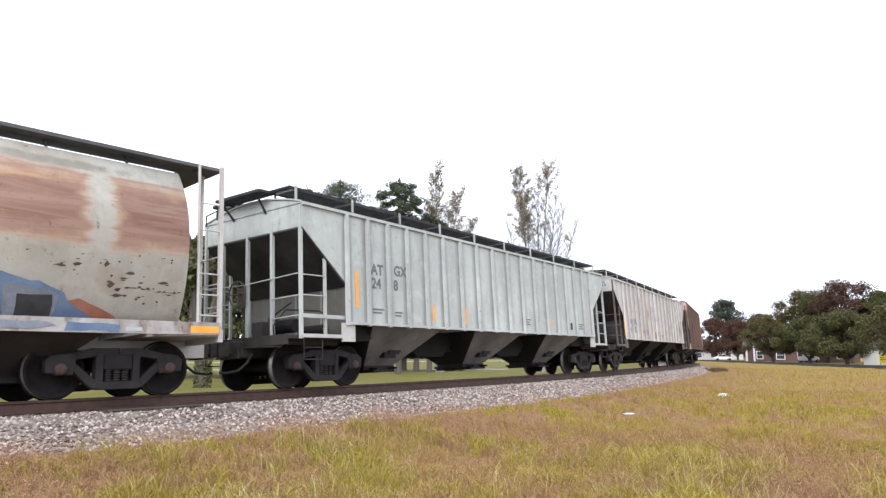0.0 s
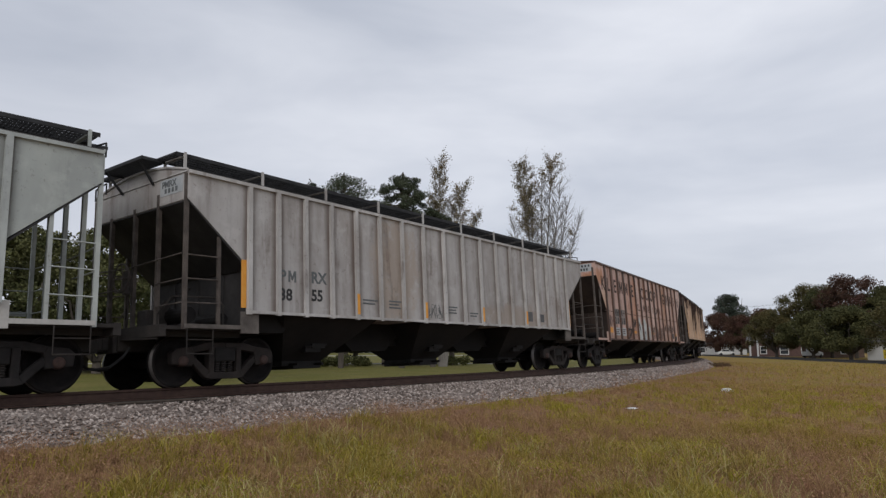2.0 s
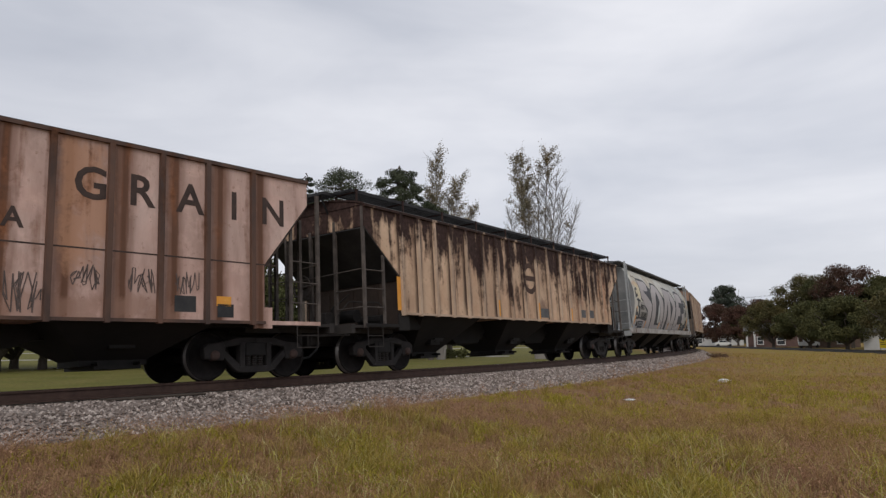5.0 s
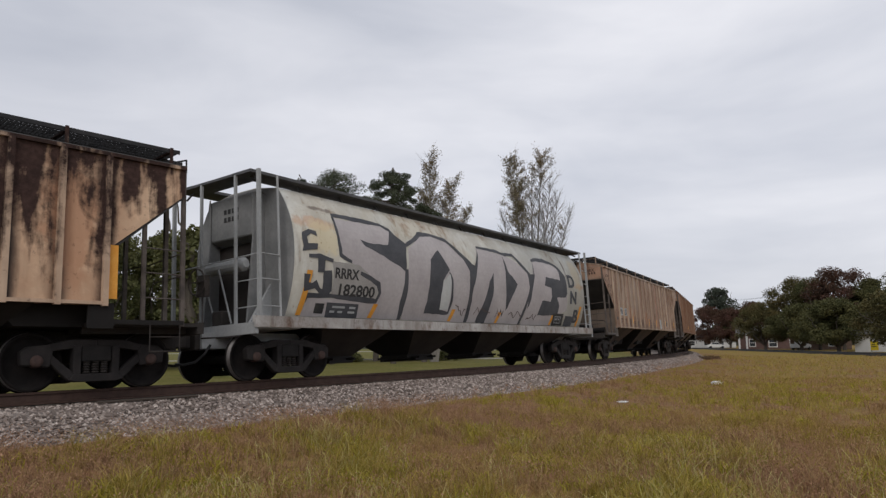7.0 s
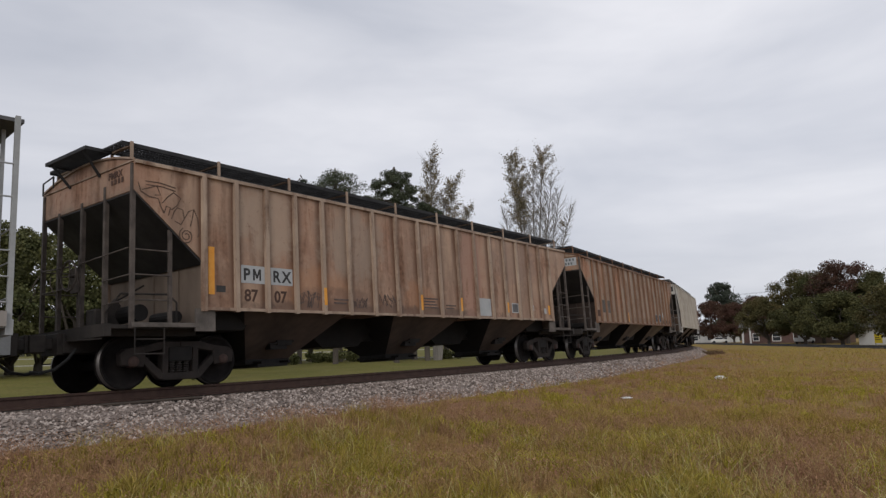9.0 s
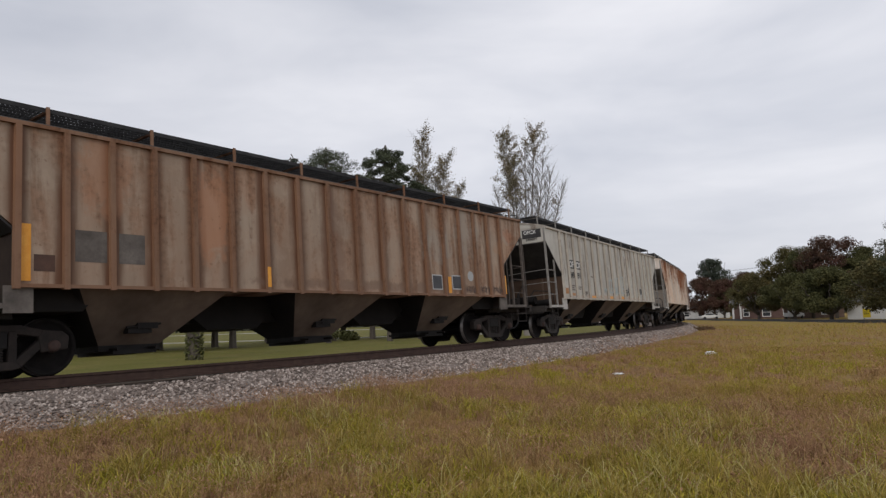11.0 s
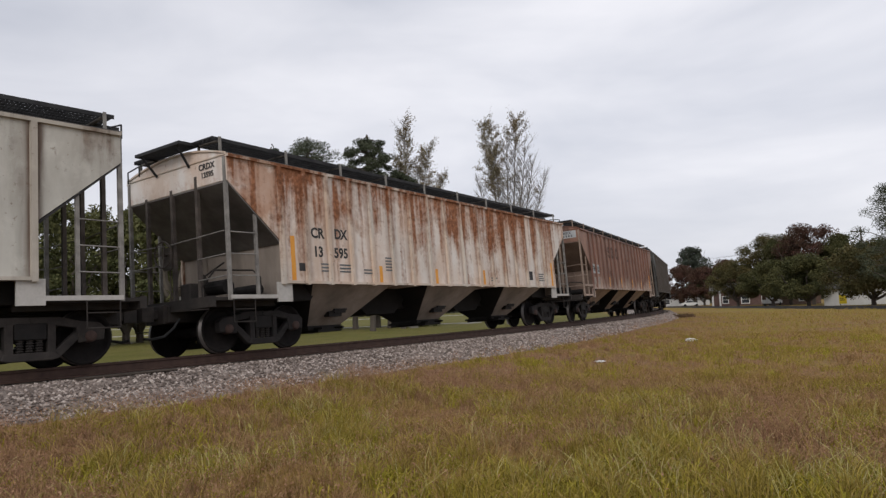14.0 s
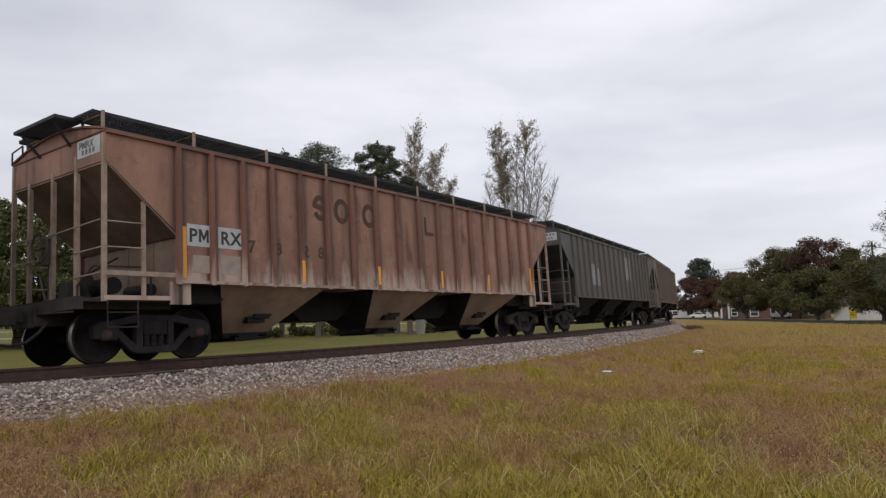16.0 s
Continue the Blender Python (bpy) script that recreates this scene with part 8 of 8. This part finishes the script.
on_bow(c, "data_panel", [(4.99, 1.28), (4.93, 1.68), (5.76, 1.69), (5.80, 1.29)], black_paint, 0.0095)
for x0, x1, z0, z1 in ((5.12, 5.6, 1.36, 1.38), (5.12, 5.6, 1.57, 1.59), (5.12, 5.14, 1.38, 1.57), (5.58, 5.6, 1.38, 1.57), (5.35, 5.37, 1.38, 1.57), (5.2, 5.3, 1.47, 1.52), (5.42, 5.52, 1.47, 1.52)):
    on_bow(c, "panel_line", rect(x0, x1, z0, z1), plate_white, 0.0125)
for i, (x, w, h) in enumerate(((-1.2, 0.6, 0.3), (-0.2, 1.0, 0.3), (1.0, 0.5, 0.35), (1.8, 0.9, 0.25), (3.0, 0.7, 0.25))):
    pts = [(x + w * (k + 0.5 * rng8.random()) / 9, 1.42 + h * rng8.random()) for k in range(9)]
    on_bow(c, "scrawl", stroke(pts, 0.012), chalk_line, 0.0115, "thin sprayed scrawl")
on_bow(c, "primer_patch", ragged([(-6.13, 2.46), (-5.22, 2.43), (-4.7, 2.14), (-4.52, 1.9), (-4.6, 1.72), (-6.06, 1.74), (-6.05, 2.1)]), plain("grey_wash", (0.33, 0.315, 0.295), (0.42, 0.405, 0.38), 3, 0.8), 0.0062)
on_bow(c, "data_panel", [(-6.10, 1.26), (-5.08, 1.26), (-5.12, 1.57), (-6.14, 1.57)], spray_dark, 0.0095)
for x0, x1, z in ((-5.95, -5.55, 1.46), (-5.4, -5.2, 1.46), (-6.0, -5.85, 1.36), (-5.75, -5.6, 1.36), (-5.42, -5.2, 1.36)):
    on_bow(c, "small_print", rect(x0, x1, z, z + 0.045), plate_white, 0.0125)
on_bow(c, "data_panel", [(-6.47, 1.33), (-6.2, 1.33), (-6.2, 1.54), (-6.47, 1.54)], black_paint, 0.0095)
for x, z0, z1 in ((-6.85, 1.28, 2.2), (-4.6, 1.28, 1.6), (-1.3, 1.28, 1.6), (1.2, 1.28, 1.6), (4.85, 1.28, 1.62), (7.05, 1.28, 2.0)):
    on_bow(c, "reflector", [(x - 0.12, z0), (x + 0.02, z0), (x + 0.16, z1), (x, z1)], orange_tape, 0.0105, "orange reflective strip")
for t, x, z, h in (("RRRX", -6.03, 2.10, 0.22), ("182800", -5.92, 1.74, 0.24), ("D", 6.04, 2.66, 0.44), ("N", 6.17, 2.08, 0.43), ("B", 6.55, 1.42, 0.44)):
    me = lettering(t, h / 0.70, 0.008 if len(t) > 1 else 0.02)
    k = 0.98 if t == "RRRX" else 1.24
    me.transform(Matrix.Diagonal((k, 1, 1, 1)))
    me.transform(pose(x, 0, z))
    for v in me.vertices:
        v.co.y = -round_y(v.co.z) - 0.012 + v.co.y
    part("lettering", me, black_paint if len(t) > 1 else spray_dark, c)
spray_grey = plain("grey_blue_spray", (0.13, 0.15, 0.19), (0.27, 0.29, 0.32), 3, 0.8)
# pale bowed car: rust bands and sprayed patches
c = CARS[0]
on_bow(c, "sprayed_shape", ragged([(3.4, 1.2), (3.5, 2.0), (4.0, 2.0), (4.57, 1.88), (4.84, 1.80), (5.11, 1.75), (5.45, 1.62), (5.52, 1.51), (5.65, 1.47), (5.79, 1.36), (6.03, 1.21)], 0.02), spray_deep, 0.004, "blue sprayed shape")
on_bow(c, "sprayed_shape", ragged([(4.62, 1.70), (4.9, 1.68), (5.30, 1.63), (5.40, 1.56), (5.40, 1.30), (5.34, 1.21), (4.70, 1.21), (4.66, 1.5)], 0.02), spray_grey, 0.007, "grey-blue sprayed shape")
on_bow(c, "sprayed_shape", ragged([(5.55, 1.48), (5.71, 1.54), (6.04, 1.42), (6.25, 1.31), (6.40, 1.21), (6.04, 1.21), (5.86, 1.31)], 0.015), spray_red, 0.007, "red sprayed shape")
on_bow(c, "sprayed_shape", ragged([(4.83, 1.24), (4.83, 1.55), (5.32, 1.58), (5.34, 1.26)], 0.015), black_paint, 0.010)
for outline, mat, label in (([(5.45, 1.03), (5.50, 1.15), (5.95, 1.155), (6.30, 1.12), (6.26, 1.02)], spray_deep, "blue spray on the sill"), ([(3.6, 1.03), (3.6, 1.15), (5.2, 1.155), (5.35, 1.1), (5.0, 1.03)], spray_grey, "grey spray on the sill"), ([(6.38, 1.04), (6.38, 1.10), (6.65, 1.10), (6.65, 1.04)], plate_white, "white plate on the sill")):
    add_patch(c, "sprayed_sill", ragged(outline, 0.012) if mat is not plate_white else outline, mat, -1.556, label)
for k in range(46):
    x, z = rng8.uniform(4.6, 7.2), rng8.uniform(1.45, 2.3)
    if z > 2.02 - 0.3 * (x - 4.6) + 0.1 or x > 6.2:
        w, h = rng8.uniform(0.012, 0.07) * rng8.random() + 0.01, rng8.uniform(0.006, 0.022)
        on_bow(c, "paint_chip", ragged([(x - w, z), (x, z + h), (x + w, z + 0.3 * h), (x + 0.2 * w, z - h)], 0.008, 0.03), rust_chip, 0.004)
for x, z, w, h in ((6.30, 1.62, 0.14, 0.035), (6.16, 1.78, 0.06, 0.05), (6.27, 1.71, 0.05, 0.03), (6.42, 1.98, 0.10, 0.03), (7.02, 1.86, 0.10, 0.028), (6.05, 2.10, 0.05, 0.04), (5.35, 2.02, 0.10, 0.02), (5.6, 2.06, 0.06, 0.03), (6.6, 1.75, 0.25, 0.008), (7.1, 1.72, 0.25, 0.008)):
    on_bow(c, "paint_chip", ragged([(x - w, z - 0.3 * h), (x - 0.2 * w, z + h), (x + 0.5 * w, z + 0.5 * h), (x + w, z + 0.2 * h), (x + 0.3 * w, z - 0.6 * h), (x - 0.4 * w, z - h)], 0.016, 0.04), rust_chip, 0.0045)
bm = bmesh.new()
box(bm, 7.5, 8.04, -1.556, -1.551, 1.03, 1.15)
part("reflector", bm, orange_tape, c, "orange reflective strip")


# ---- what moves: the train rolls by and its wheels turn ----
PLACES = [-8.50, 9.339, 26.806, 44.157, 61.509, 79.132, 96.876, 114.409, 132.321, 150.38, 168.412, 185.837, 202.952]
SPEED, GAIN = 10.0337, 0.01623


def gone(t):
    return SPEED * t + 0.5 * GAIN * t * t


def car_pose(s):
    a, b = on_line(s - TRUCK_X), on_line(s + TRUCK_X)
    m, d = (a + b) / 2, b - a
    return pose(m[0], m[1], RAIL_Z, -CANT, 0, math.degrees(math.atan2(d[1], d[0])))


def motions():
    for car, place in zip(CARS, PLACES):
        rows = []
        for i in range(65):
            t = i * 0.25
            s = max(S_MIN + 10, min(S_MAX - 10, place - gone(t)))
            rows.append((t, car_pose(s)))
        walk(car, rows)
    for wheels, ax in WHEELSETS:
        rows = []
        for i in range(481):
            t = i / 30
            rows.append((t, pose(ax, 0, WHEEL_R, 0, -math.degrees(gone(t) / WHEEL_R) % 360, 0)))
        walk(wheels, rows)


motions()
